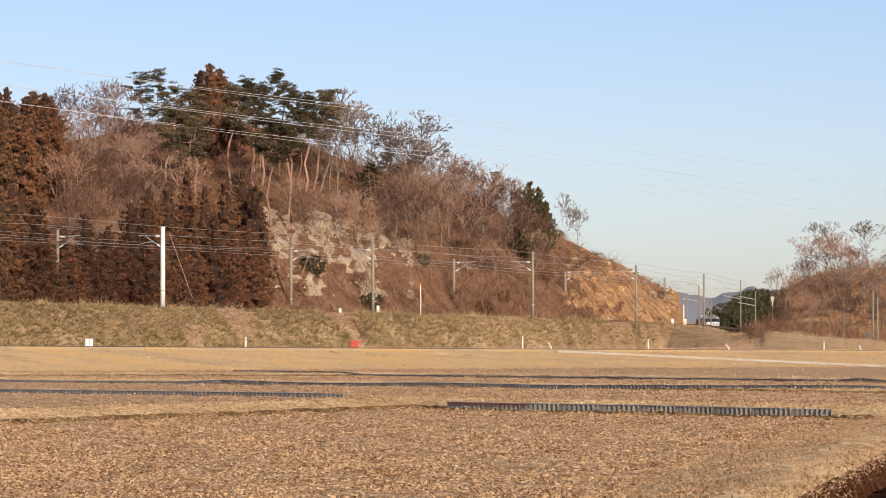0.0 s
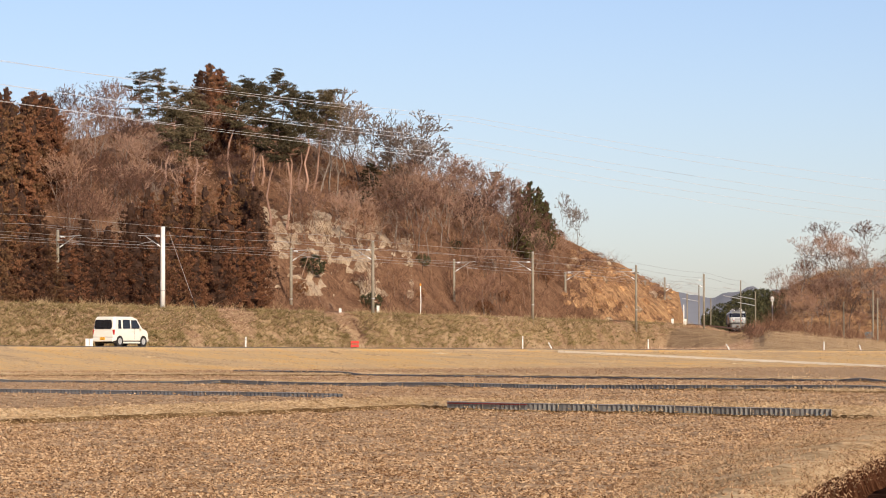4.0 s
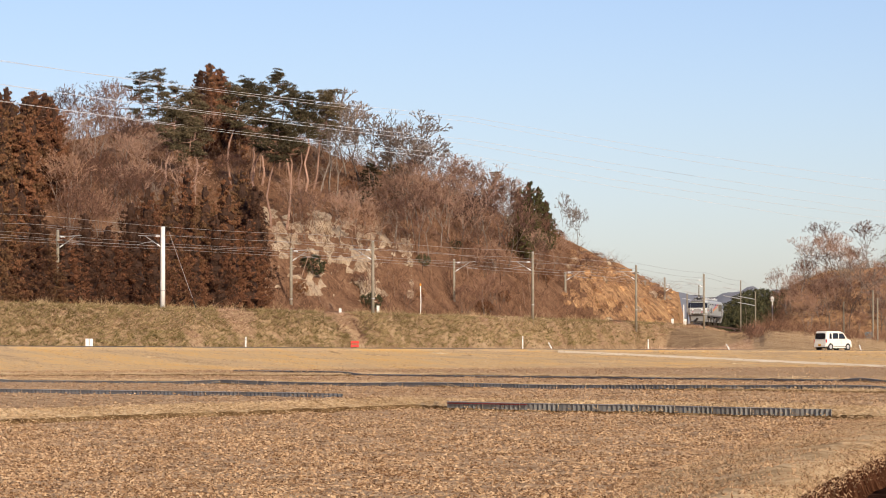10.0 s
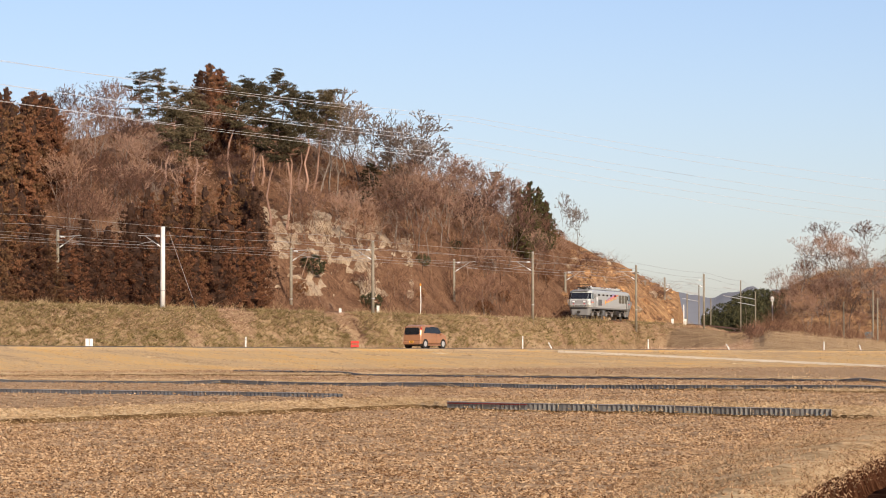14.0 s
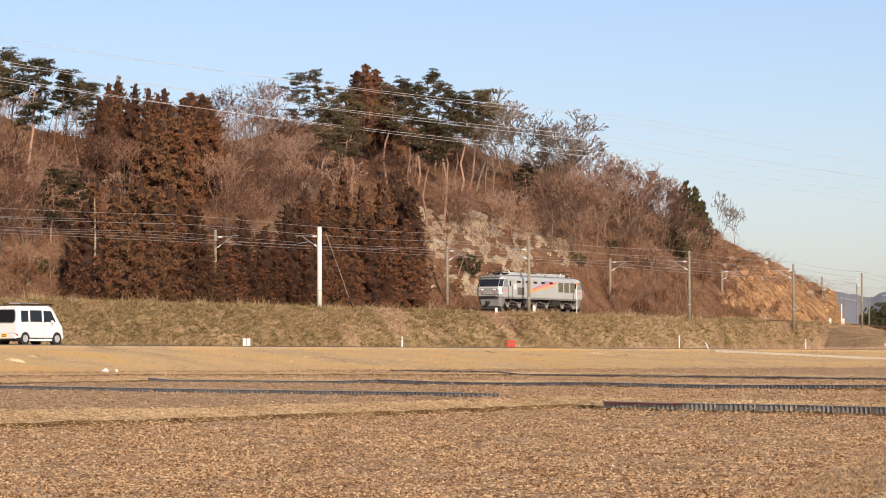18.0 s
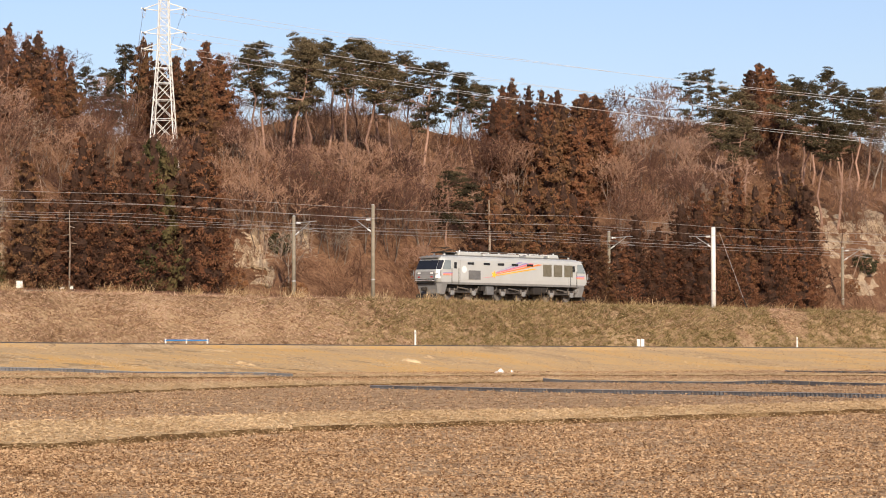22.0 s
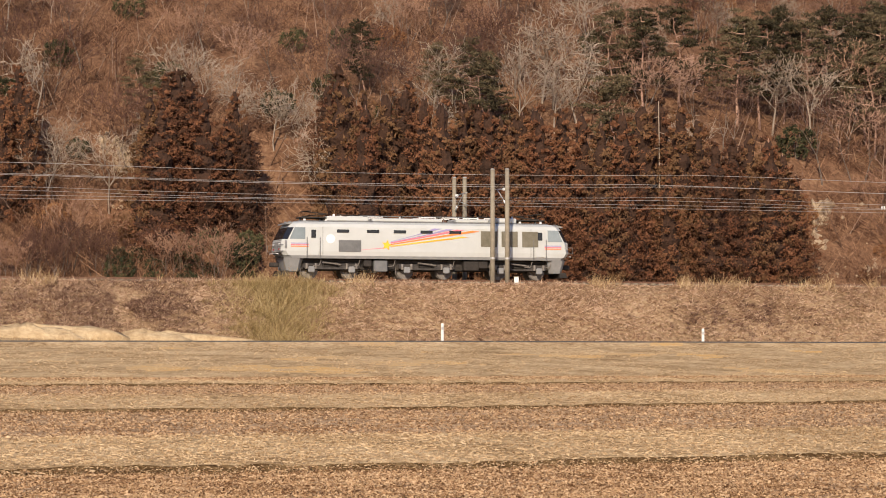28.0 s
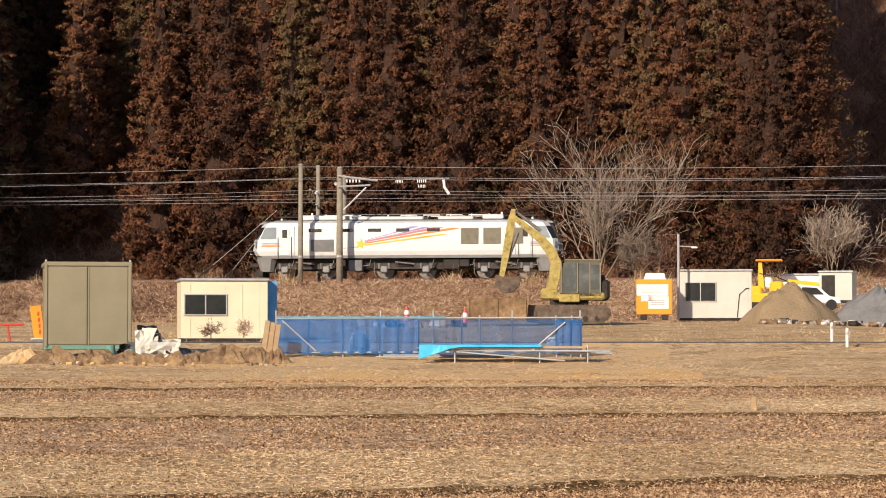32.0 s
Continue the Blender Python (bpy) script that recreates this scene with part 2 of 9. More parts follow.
def track(s, off=0.0):
    """Point and heading of the track; off is metres to the far side of the valley (to the right of a train)."""
    x, y, h = np.interp(s, S, TX), np.interp(s, S, TY), np.interp(s, S, HEAD)
    return x + off * math.sin(h), y - off * math.cos(h), h


_ok = S > -430
_az = np.degrees(np.arctan2(TX[_ok], TY[_ok]))[::-1]
_d = np.hypot(TX[_ok], TY[_ok])[::-1]


def rail_d(az):
    return float(np.interp(az, _az, _d))


def rail_dip(az):
    """How far the line lies below its height at the site, on the bearing az."""
    return float(np.interp(az, [-30, -16, -8, 0, 4, 6], [0.0, 0.14, 0.42, 0.50, 0.42, 0.40]))


def rail_z(x, y):
    return RAIL_Z - rail_dip(math.degrees(math.atan2(x, y)))


ROAD_AZ = [-90, -61, -45, -32, -23, -19, -14, -9.1, -7, -3.3, 0, 3.4, 6, 7.4, 12, 20]
ROAD_D = [100, 96, 96, 97, 106, 113, 133, 152, 163, 183, 208, 235, 257, 267, 300, 350]
# Edges of the stepped paddies: end of the near field, of the second and third terrace, and the toe of the road bank.
PADDY_AZ = [-90, -61, -53, -47, -40, -32, -25, -17.6, -13, -8.4, -4, -0.5, 0, 4, 8.4, 20]
PADDY_D = [23, 23, 24.6, 27.3, 29, 30.3, 33.3, 37.4, 45.8, 50.8, 57.5, 66, 64, 59, 54, 48]
STEP_AZ = [-90, -60, -45, -32, -25, -17.6, -13, -8.4, 0, 8, 20]
STEP2_D = [42, 42, 46, 49.6, 56, 68, 90, 112, 91, 77.5, 77]
STEP3_D = [60, 60, 65, 69, 76, 88, 103, 126, 126, 95, 95]
TOE_D = [67, 67, 70, 75, 81, 93, 111, 137, 168, 200, 240]
# Skyline of the wooded ridge, as height over distance.
RIDGE_AZ = [-90, -55, -40, -30, -25, -20.7, -18.1, -16.7, -15.9, -14.3, -13.1, -11.6, -10.6, -8.4, -6.8, -4.5, -3.3, -1.8, -0.5, 0.4, 1.25, 1.9, 2.15, 2.4, 3.4, 4.06, 4.5, 4.6, 5.9, 6.35, 6.65, 7.4, 9, 90]
RIDGE_T = [.22, .20, .19, .175, .150, .121, .111, .096, .106, .100, .104, .104, .097, .091, .092, .098, .095, .083, .078, .068, .061, .056, .0392, .0372, .0315, .025, .0225, .011, .009, .012, .024, .0285, .030, .030]


def road_d(az):
    return float(np.interp(az, ROAD_AZ, ROAD_D))


def profile(az):
    """Ground along one bearing: distances and heights over the eye, with the surface of each stretch."""
    rd, r1 = road_d(az), float(np.interp(az, PADDY_AZ, PADDY_D))
    r2, r3, rt = (float(np.interp(az, STEP_AZ, q)) for q in (STEP2_D, STEP3_D, TOE_D))
    west = float(np.interp(az, [-20, -8], [1.0, 0.0]))
    site = float(np.interp(az, [-60, -46, -41, -36], [1.0, 1.0, 0.55, 0.0]))
    z1, z2, z3 = -0.95 + 0.08 * west, -0.83 + 0.19 * west, -0.72 + 0.2 * west
    b1, b2 = 1.2 + 1.6 * west, 0.9 + 1.5 * west
    yard = float(np.interp(az, [-49.5, -47.5], [1.0, 0.0])) * float(np.interp(az, [-68, -62], [0.0, 1.0]))
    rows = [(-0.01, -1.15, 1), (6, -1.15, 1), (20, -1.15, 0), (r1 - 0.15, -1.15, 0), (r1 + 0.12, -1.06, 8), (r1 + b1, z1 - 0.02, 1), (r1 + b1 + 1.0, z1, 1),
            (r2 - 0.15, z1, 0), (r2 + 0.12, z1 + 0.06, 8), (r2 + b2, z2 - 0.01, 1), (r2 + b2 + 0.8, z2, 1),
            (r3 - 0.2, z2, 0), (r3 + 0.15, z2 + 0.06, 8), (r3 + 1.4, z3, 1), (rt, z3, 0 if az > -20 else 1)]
    bare = 3 if az > -16.5 or yard else 1
    bank = rd - 2.4
    rows += [(rt + 0.25 * (bank - rt), z3 + (0.22 - 0.08 * yard) * (0.4 - z3), bare if az > -16.5 else 1), (rt + 0.6 * (bank - rt), z3 + (0.6 - 0.25 * yard) * (0.4 - z3), bare), (bank, 0.38, bare), (rd - 1.9, 0.5, 1), (rd, 0.55, 5), (rd + 1.9, 0.5, 5), (rd + 3.0, 0.5, 1)]
    d = rail_d(min(az, 5.55)) if az < 5.6 else float(np.interp(az, [5.6, 6.2], [rail_d(5.55), 350]))
    up = float(np.interp(az, [5.0, 5.4, 6.6, 7.7, 9.0], [1.0, 0.82, 0.5, 0.25, 0.0]))
    crest = 1.4 + (4.72 - rail_dip(az) - 1.4) * up
    verge = 4.0 + float(np.interp(az, [-25, -12, 2, 5], [0.0, 1.6, 3.2, 4.2]))
    foot = max(d - 0.2 - verge - 1.7 * (crest - 0.6), rd + 4.5)
    foot = float(np.interp(az, [4.2, 5.7], [foot, rd + 14]))
    zf = 0.55 + 1.5 * site
    rows += [(rd + 4 + 0.5 * (foot - rd - 4), 0.5 + site * 1.2, 1), (foot, zf, 1), (foot + 0.5 * (d - verge - foot), zf + 0.56 * (crest - zf), 2), (d - verge, crest, 2), (d - 2.1, crest + 0.06, 2)]
    far = 6.2 if az < 4.6 or az > 6.1 else 200.0
    rows += [(d - 1.85, crest + 0.12, 6), (d + far, crest + 0.12, 6), (d + far + 2.2, crest - 0.05, 2), (d + far + 4.5, crest - 0.1, 2)]
    t = float(np.interp(az, RIDGE_AZ, RIDGE_T))
    rg = d + far + float(np.interp(az, [-60, -20, -5, 2, 5], [105, 100, 95, 75, 60]))
    trees = float(np.interp(az, [1.9, 2.15], [7.5, 0.0]))
    zr = max(t * rg - trees, crest + 1.0)
    h = zr - crest
    base = d + far + 6
    for q, k in ((0.06, 0.10), (0.16, 0.30), (0.3, 0.47), (0.5, 0.67), (0.7, 0.82), (0.87, 0.94), (1.0, 1.0)):
        gully = max(0.0, 1 - abs(az + 44.6) / 1.6, 1 - abs(az + 61.0) / 2.4) * max(0.0, 1 - q / 0.6)
        # unseen raised ground left of the view, added to shade the slope
        spur = float(np.interp(az, [-80, -70, -64.5, -62.6], [0.2, 1.0, 0.9, 0.0]))
        k = min(1.0, k + spur * (0.42 if q < 0.4 else 0.2))
        rows.append((base + q * (rg - base), crest + k * h * (1 - 0.75 * gully * (1 - spur)), 7 if az + 1.3 * noise.noise((az * 1.7, q * 9, 0)) > 2.6 else 4))
    soil = 4 if az < 2.3 else 7
    rows += [(rg + 40, zr - 1, soil), (rg + 160, zr * 0.55, soil), (1300 if rg < 1000 else rg + 500, 0.0, 1), (2600, -1.0, 1), (4500, -2.0, 1)]
    return rows


_cols = {}


def column(key):
    if key not in _cols:
        rows = profile(max(-90, min(20, key / 4)))
        _cols[key] = (np.array([q[0] for q in rows]), np.array([q[1] for q in rows]))
    return _cols[key]


def ground_z(x, y):
    az, r = math.degrees(math.atan2(x, y)), math.hypot(x, y)
    k = math.floor(az * 4)
    w = az * 4 - k
    (ra, za), (rb, zb) = column(k), column(k + 1)
    return EYE + float(np.interp(r, ra * (1 - w) + rb * w, za * (1 - w) + zb * w)) + hill_bump(x, y, r - rail_d(min(az, 5.55)))


def hill_bump(x, y, past):
    k = min(1.0, max(0.0, (past - 14) / 25))
    return k * (2.2 * noise.noise((x / 31, y / 31, 0.3)) + 0.9 * noise.noise((x / 11, y / 11, 4))) if k else 0.0


FINE = {2: 150, 3: 2, 4: 12, 5: 5, 6: 56, 7: 2, 8: 9, 9: 4, 10: 34, 11: 2, 12: 5, 13: 14, 14: 8, 15: 12, 16: 8, 30: 3, 31: 5, 32: 6, 33: 6, 34: 6, 35: 6, 36: 5}


def build_ground():
    azs = np.concatenate([np.arange(-180, -64, 6), np.arange(-64, 12, 0.125), np.arange(12, 180.1, 6)])
    v, f, mi = [], [], []
    n = 0
    for c, az in enumerate(azs):
        rows = profile(max(-90, min(20, az)))
        d = rail_d(min(az, 5.55))
        inside = -63 < az < 11
        sa, ca = math.sin(radians(az)), math.cos(radians(az))
        m = 0
        for k, (r, z, mat) in enumerate(rows):
            steps = FINE.get(k, 1) if k < len(rows) - 1 else 1
            r2, z2, mat2 = rows[min(k + 1, len(rows) - 1)]
            for j in range(steps):
                q = j / steps
                rr = r * (r2 / r) ** q if k == 2 else r + (r2 - r) * q
                zz = z + (z2 - z) * q
                x, y = rr * sa, rr * ca
                rough = 0.0
                if inside and 3 <= k + (j > 0) and k <= 16:
                    soil = mat2 == 0
                    g = 1 + rr / 90
                    rough = (0.020 if soil else 0.014) * g * (noise.noise((x / 0.3 / g, y / 0.3 / g, 2)) + 0.8 * noise.noise((x / 0.9, y / 0.9, 5)))
                v.append((x, y, EYE + zz + rough + (hill_bump(x, y, rr - d) if rr > d else 0)))
                m += 1
                if c == 0:
                    mi.append((k, j))
        n = m
    keys, mats = mi, []
    for c in range(len(azs) - 1):
        rows = profile(max(-90, min(20, azs[c])))
        for i in range(n - 1):
            k = keys[i][0]
            mat = rows[min(k + 1, len(rows) - 1)][2]
            if 13 <= k <= 17 and mat in (1, 3):
                x, y, _ = v[c * n + i]
                mat = 3 if noise.noise((x / 6, y / 6, 3)) + 0.6 * noise.noise((x / 1.7, y / 1.7, 5)) > -0.12 - (0.3 if k >= 16 and -18 < azs[c] < 1 else 0.0) - min(0.5, max(-0.45, (azs[c] + 17) / 14)) - (0.55 if -60 < azs[c] + 1.3 * noise.noise((azs[c] * 1.1, k * 0.8, 4)) < -48.3 else 0.0) else 1
            if mat in (4, 7) and 0.5 < azs[c] < 5:
                x, y, _ = v[c * n + i]
                mat = 7 if azs[c] + 1.1 * noise.noise((x / 11, y / 11, 1)) + 0.5 * noise.noise((x / 3, y / 3, 2)) > 2.65 else 4
            mats.append(mat)
    col = np.arange(len(azs) - 1)[:, None] * n
    row = np.arange(n - 1)[None, :]
    f = np.stack([col + row, col + row + 1, col + n + row + 1, col + n + row], axis=-1).reshape(-1, 4)
    me = np_mesh("ground", v, f, M_FIELD)
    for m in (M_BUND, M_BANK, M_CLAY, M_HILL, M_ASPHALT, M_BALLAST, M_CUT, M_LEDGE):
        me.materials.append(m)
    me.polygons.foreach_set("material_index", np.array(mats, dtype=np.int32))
    g = new("ground", me)
    tagged(g, "stepped winter paddies, grassy rail embankment and wooded hillside", "ground", kind="structure")


build_ground()


# ---- trees ----
def leaves(rng, centres, size, count, flat=0.0, up=0.35, long=1.6):
    """Loose leaf clumps: count triangles round each centre."""
    n = len(centres) * count
    c = np.repeat(centres, count, axis=0) + rng.normal(0, 1, (n, 3)) * np.repeat(size, count)[:, None] * np.array([0.5, 0.5, 0.5 * (1 - flat)])
    a = rng.normal(0, 1, (n, 3))
    a[:, 2] = a[:, 2] * (1 - flat) - up
    a /= np.linalg.norm(a, axis=1)[:, None]
    b = np.cross(a, rng.normal(0, 1, (n, 3)))
    b /= np.linalg.norm(b, axis=1)[:, None] + 1e-9
    s = np.repeat(size, count)[:, None] * rng.uniform(0.35, 0.8, (n, 1))
    v = np.stack([c + a * s * long * 0.6, c - a * s * long * 0.4 + b * s * 0.45, c - a * s * long * 0.4 - b * s * 0.45], axis=1)
    return v.reshape(-1, 3)


def tri_mesh(name, v, material):
    return np_mesh(name, v, np.arange(len(v)).reshape(-1, 3), material)


def limbs(rng, segs):
    """Three-sided tapered limbs from rows (start, end, radius, radius)."""
    p, q, r0, r1 = (np.array([s[i] for s in segs]) for i in range(4))
    d = q - p
    d /= np.linalg.norm(d, axis=1)[:, None] + 1e-9
    u = np.cross(d, np.where(np.abs(d[:, 2:3]) < 0.9, [[0, 0, 1.0]], [[1.0, 0, 0]]))
    u /= np.linalg.norm(u, axis=1)[:, None]
    w = np.cross(d, u)
    v = []
    for k in range(3):
        a = 2.0944 * k
        v.append(p + r0[:, None] * (math.cos(a) * u + math.sin(a) * w))
    for k in range(3):
        a = 2.0944 * k
        v.append(q + r1[:, None] * (math.cos(a) * u + math.sin(a) * w))
    v = np.stack(v, axis=1).reshape(-1, 3)
    base = np.arange(len(segs))[:, None] * 6
    f = np.concatenate([base + np.array([[k, (k + 1) % 3, 3 + (k + 1) % 3, 3 + k]]) for k in range(3)])
    return v, f


def twigs(rng, segs):
    """Fine twigs, each one a tapered sliver of bark."""
    p, q, r0, r1 = (np.array([s[i] for s in segs]) for i in range(4))
    u = np.cross(q - p, rng.normal(0, 1, (len(p), 3)))
    u /= np.linalg.norm(u, axis=1)[:, None] + 1e-9
    v = np.stack([p - 1.35 * r0[:, None] * u, p + 1.35 * r0[:, None] * u, q + 1.35 * r1[:, None] * u, q - 1.35 * r1[:, None] * u], axis=1).reshape(-1, 3)
    return v, np.arange(len(v)).reshape(-1, 4)


def bare_tree(rng, h, spread=0.5, levels=4, lean=0.0, low=0.3, twig=0.014):
    """Trunk limbs and twig limbs of a leafless tree."""
    wood, fine = [], []

    def grow(p, d, length, r, level):
        n = 3 if level < 2 else 2 if level < 3 else 1
        for i in range(n):
            e = d + rng.normal(0, 0.10 + 0.05 * level, 3) + np.array([0, 0, 0.05])
            e /= np.linalg.norm(e)
            q = p + e * length / n
            r1 = max(twig * 0.6, r * (0.86 if i < n - 1 else 0.72))
            (wood if level < 2 else fine).append((p, q, r, r1))
            if level < levels:
                k = int(rng.integers(2, 4)) if level < 2 else 2
                for _ in range(k if level or i else 0):
                    side = np.cross(e, rng.normal(0, 1, 3))
                    side /= np.linalg.norm(side) + 1e-9
                    b = e * (1 - spread * 0.5) + side * (spread + rng.uniform(-0.15, 0.25))
                    b[2] += 0.15
                    b /= np.linalg.norm(b)
                    grow(q, b, length * rng.uniform(0.5, 0.8), max(twig, r1 * 0.55), level + 1)
            p, d, r = q, e, r1
    grow(np.zeros(3), np.array([lean, 0.0, 1.0]), h * 0.5, h * 0.014, 0)
    top = max(s[1][2] for s in wood + fine)
    k = h / top
    sc = [[(a * k, b * k, r0, r1) for a, b, r0, r1 in g] for g in (wood, fine)]
    return sc


def make_bare(name, seed, h, label, material, group, **kw):
    rng = np.random.default_rng(seed)
    wood, fine = bare_tree(rng, h, **kw)
    t = thing(name, label, "tree", group)
    t["tall"] = h
    for ob in (part("trunk", np_mesh("trunk", *limbs(rng, wood), M_BARK if material is M_TWIG else material), None, t), part("crown", np_mesh("crown", *twigs(rng, fine), material), None, t)):
        ob["kind"] = "stuff"
    return t


def unit(v):
    return v / (np.linalg.norm(v, axis=-1, keepdims=True) + 1e-9)


def make_cedar(seed, h, label, group, per=13, leaf=0.17, broad=0.2, dense=8.0, foliage=None, core=0.5):
    """A cone of separate boughs, each one carrying tufts of upright sprays, round a core coloured dark as the crown's
    inner shade.
    """
    rng = np.random.default_rng(seed)

    def reach(z):
        q = np.clip(z / h, 0, 1)
        return broad * h * (1 - q) ** 0.66 * np.minimum(1, 0.68 + 1.5 * q) + 0.14
    n = int(dense * h)
    u = (np.arange(n) + rng.random(n)) / n
    z = h * (0.04 + 0.95 * (0.6 * (1 - np.sqrt(1 - u)) + 0.4 * u))
    a = np.arange(n) * 2.39996 + rng.normal(0, 0.5, n)
    ln = reach(z) * rng.uniform(0.62, 1.12, n) * (1 + 0.12 * np.sin(2 * a + seed))
    k = 6
    f = np.tile(np.linspace(0.42, 1.0, k), n)
    out = np.repeat(np.stack([np.cos(a), np.sin(a), np.zeros(n)], axis=1), k, axis=0)
    zz, ll = np.repeat(z, k), np.repeat(ln, k)
    size = (0.13 * ll + 0.15) * (1.25 - 0.5 * f) * rng.uniform(0.7, 1.3, n * k)
    c = out * (ll * f)[:, None]
    c[:, 2] = zz - 0.30 * ll * f + 0.26 * ll * f ** 3
    c += rng.normal(0, 0.5, c.shape) * size[:, None]
    c, out, size = (np.repeat(q, per, axis=0) for q in (c, out, size))
    m = len(c)
    d = unit(rng.normal(0, 1, (m, 3)) + 0.7 * out + np.array([0, 0, 0.45]))
    p = c + d * size[:, None] * rng.uniform(0.35, 1.1, (m, 1)) * np.array([1, 1, 0.7])
    t = unit(out * 0.5 + np.array([0, 0, 0.7]) + 0.75 * rng.normal(0, 1, (m, 3)))
    nrm = d + 0.5 * out + 0.35 * rng.normal(0, 1, (m, 3))
    w = unit(np.cross(nrm, t))
    s = leaf * rng.uniform(0.6, 1.3, (m, 1))
    v = np.stack([p + t * s, p - t * s * 0.5 + w * s * 0.36, p - t * s * 0.5 - w * s * 0.36], axis=1).reshape(-1, 3)
    ob = thing("cedar_tree", label, "tree", group)
    ob["tall"] = h
    part("trunk", Geo().tube([(0, 0, -0.5), (0.05, 0, h * 0.5), (0, 0, h * 0.97)], [h * 0.014, h * 0.010, 0.03], 6), M_PBARK, ob)
    part("crown", tri_mesh("crown", v, foliage or M_CEDAR), None, ob)
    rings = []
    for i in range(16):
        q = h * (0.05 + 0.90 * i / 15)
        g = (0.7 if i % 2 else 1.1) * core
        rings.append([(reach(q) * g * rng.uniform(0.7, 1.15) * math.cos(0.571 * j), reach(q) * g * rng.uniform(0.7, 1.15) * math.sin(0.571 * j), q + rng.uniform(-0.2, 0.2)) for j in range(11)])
    part("inner_foliage", Geo().loft(rings), M_CROWNSHADE, ob)
    return ob


def make_pine(seed, h, label, group, bare=0.5, wide=1.0):
    """A red pine: a long crooked trunk, a few rising limbs and a broad many-lobed crown of needle tufts."""
    rng = np.random.default_rng(seed)
    t = thing("pine_tree", label, "tree", group)
    t["tall"] = h
    path = [np.array([0.0, 0.0, -0.4])]
    for i in range(6):
        path.append(path[-1] + np.array([rng.normal(0, 0.3), rng.normal(0, 0.3), (h * 0.96 + 0.4) / 6]))
    part("trunk", Geo().tube([tuple(p) for p in path], [h * 0.0125 * (1 - 0.12 * i) for i in range(7)], 6), M_PBARK, t)
    segs, tufts = [], []
    for i in range(16):
        q = bare + (1 - bare) * (i + rng.random()) / 16
        k = min(5, int(q * 6))
        p = path[k] + (path[k + 1] - path[k]) * (q * 6 - k)
        a = i * 2.4 + rng.normal(0, 0.5)
        ln = wide * h * (0.06 + 0.17 * math.sin(math.pi * min(1.0, 0.22 + 0.74 * (q - bare) / (1 - bare)))) * rng.uniform(0.5, 1.2)
        mid = p + ln * 0.55 * np.array([math.cos(a), math.sin(a), rng.uniform(0.0, 0.5)])
        segs.append((p, mid, 0.07, 0.045))
        for j in range(3):
            b = a + rng.normal(0, 0.6)
            e = mid + ln * rng.uniform(0.3, 0.65) * np.array([math.cos(b), math.sin(b), rng.uniform(0.1, 0.6)])
            segs.append((mid, e, 0.04, 0.015))
            for _ in range(2):
                tufts.append(e + rng.normal(0, 0.30, 3) * np.array([1, 1, 0.55]))
            tufts.append(mid + (e - mid) * 0.5 + rng.normal(0, 0.2, 3))
    for _ in range(10):
        tufts.append(path[-1] + rng.normal(0, 0.45, 3) * np.array([1, 1, 0.7]))
    c = np.array(tufts)
    per = 34
    size = np.repeat(rng.uniform(0.28, 0.55, len(c)), per)[:, None]
    c = np.repeat(c, per, axis=0)
    m = len(c)
    d = unit(rng.normal(0, 1, (m, 3)))
    d[:, 2] = np.abs(d[:, 2]) * 0.85 - 0.18
    x = c + d * size * rng.uniform(0.5, 1.0, (m, 1)) * np.array([1.15, 1.15, 0.75])
    t1 = unit(d + 0.6 * rng.normal(0, 1, (m, 3)) + np.array([0, 0, 0.3]))
    t2 = unit(np.cross(d + np.array([0, 0, 0.4]) + 0.5 * rng.normal(0, 1, (m, 3)), t1))
    s = rng.uniform(0.10, 0.20, (m, 1))
    v = np.stack([x + t1 * s, x - t1 * s * 0.6 + t2 * s * 0.28, x - t1 * s * 0.6 - t2 * s * 0.28], axis=1).reshape(-1, 3)
    part("branchwork", np_mesh("branchwork", *limbs(rng, segs), M_PBARK), None, t)["kind"] = "stuff"
    part("crown", tri_mesh("crown", v, M_PINE), None, t)
    return t


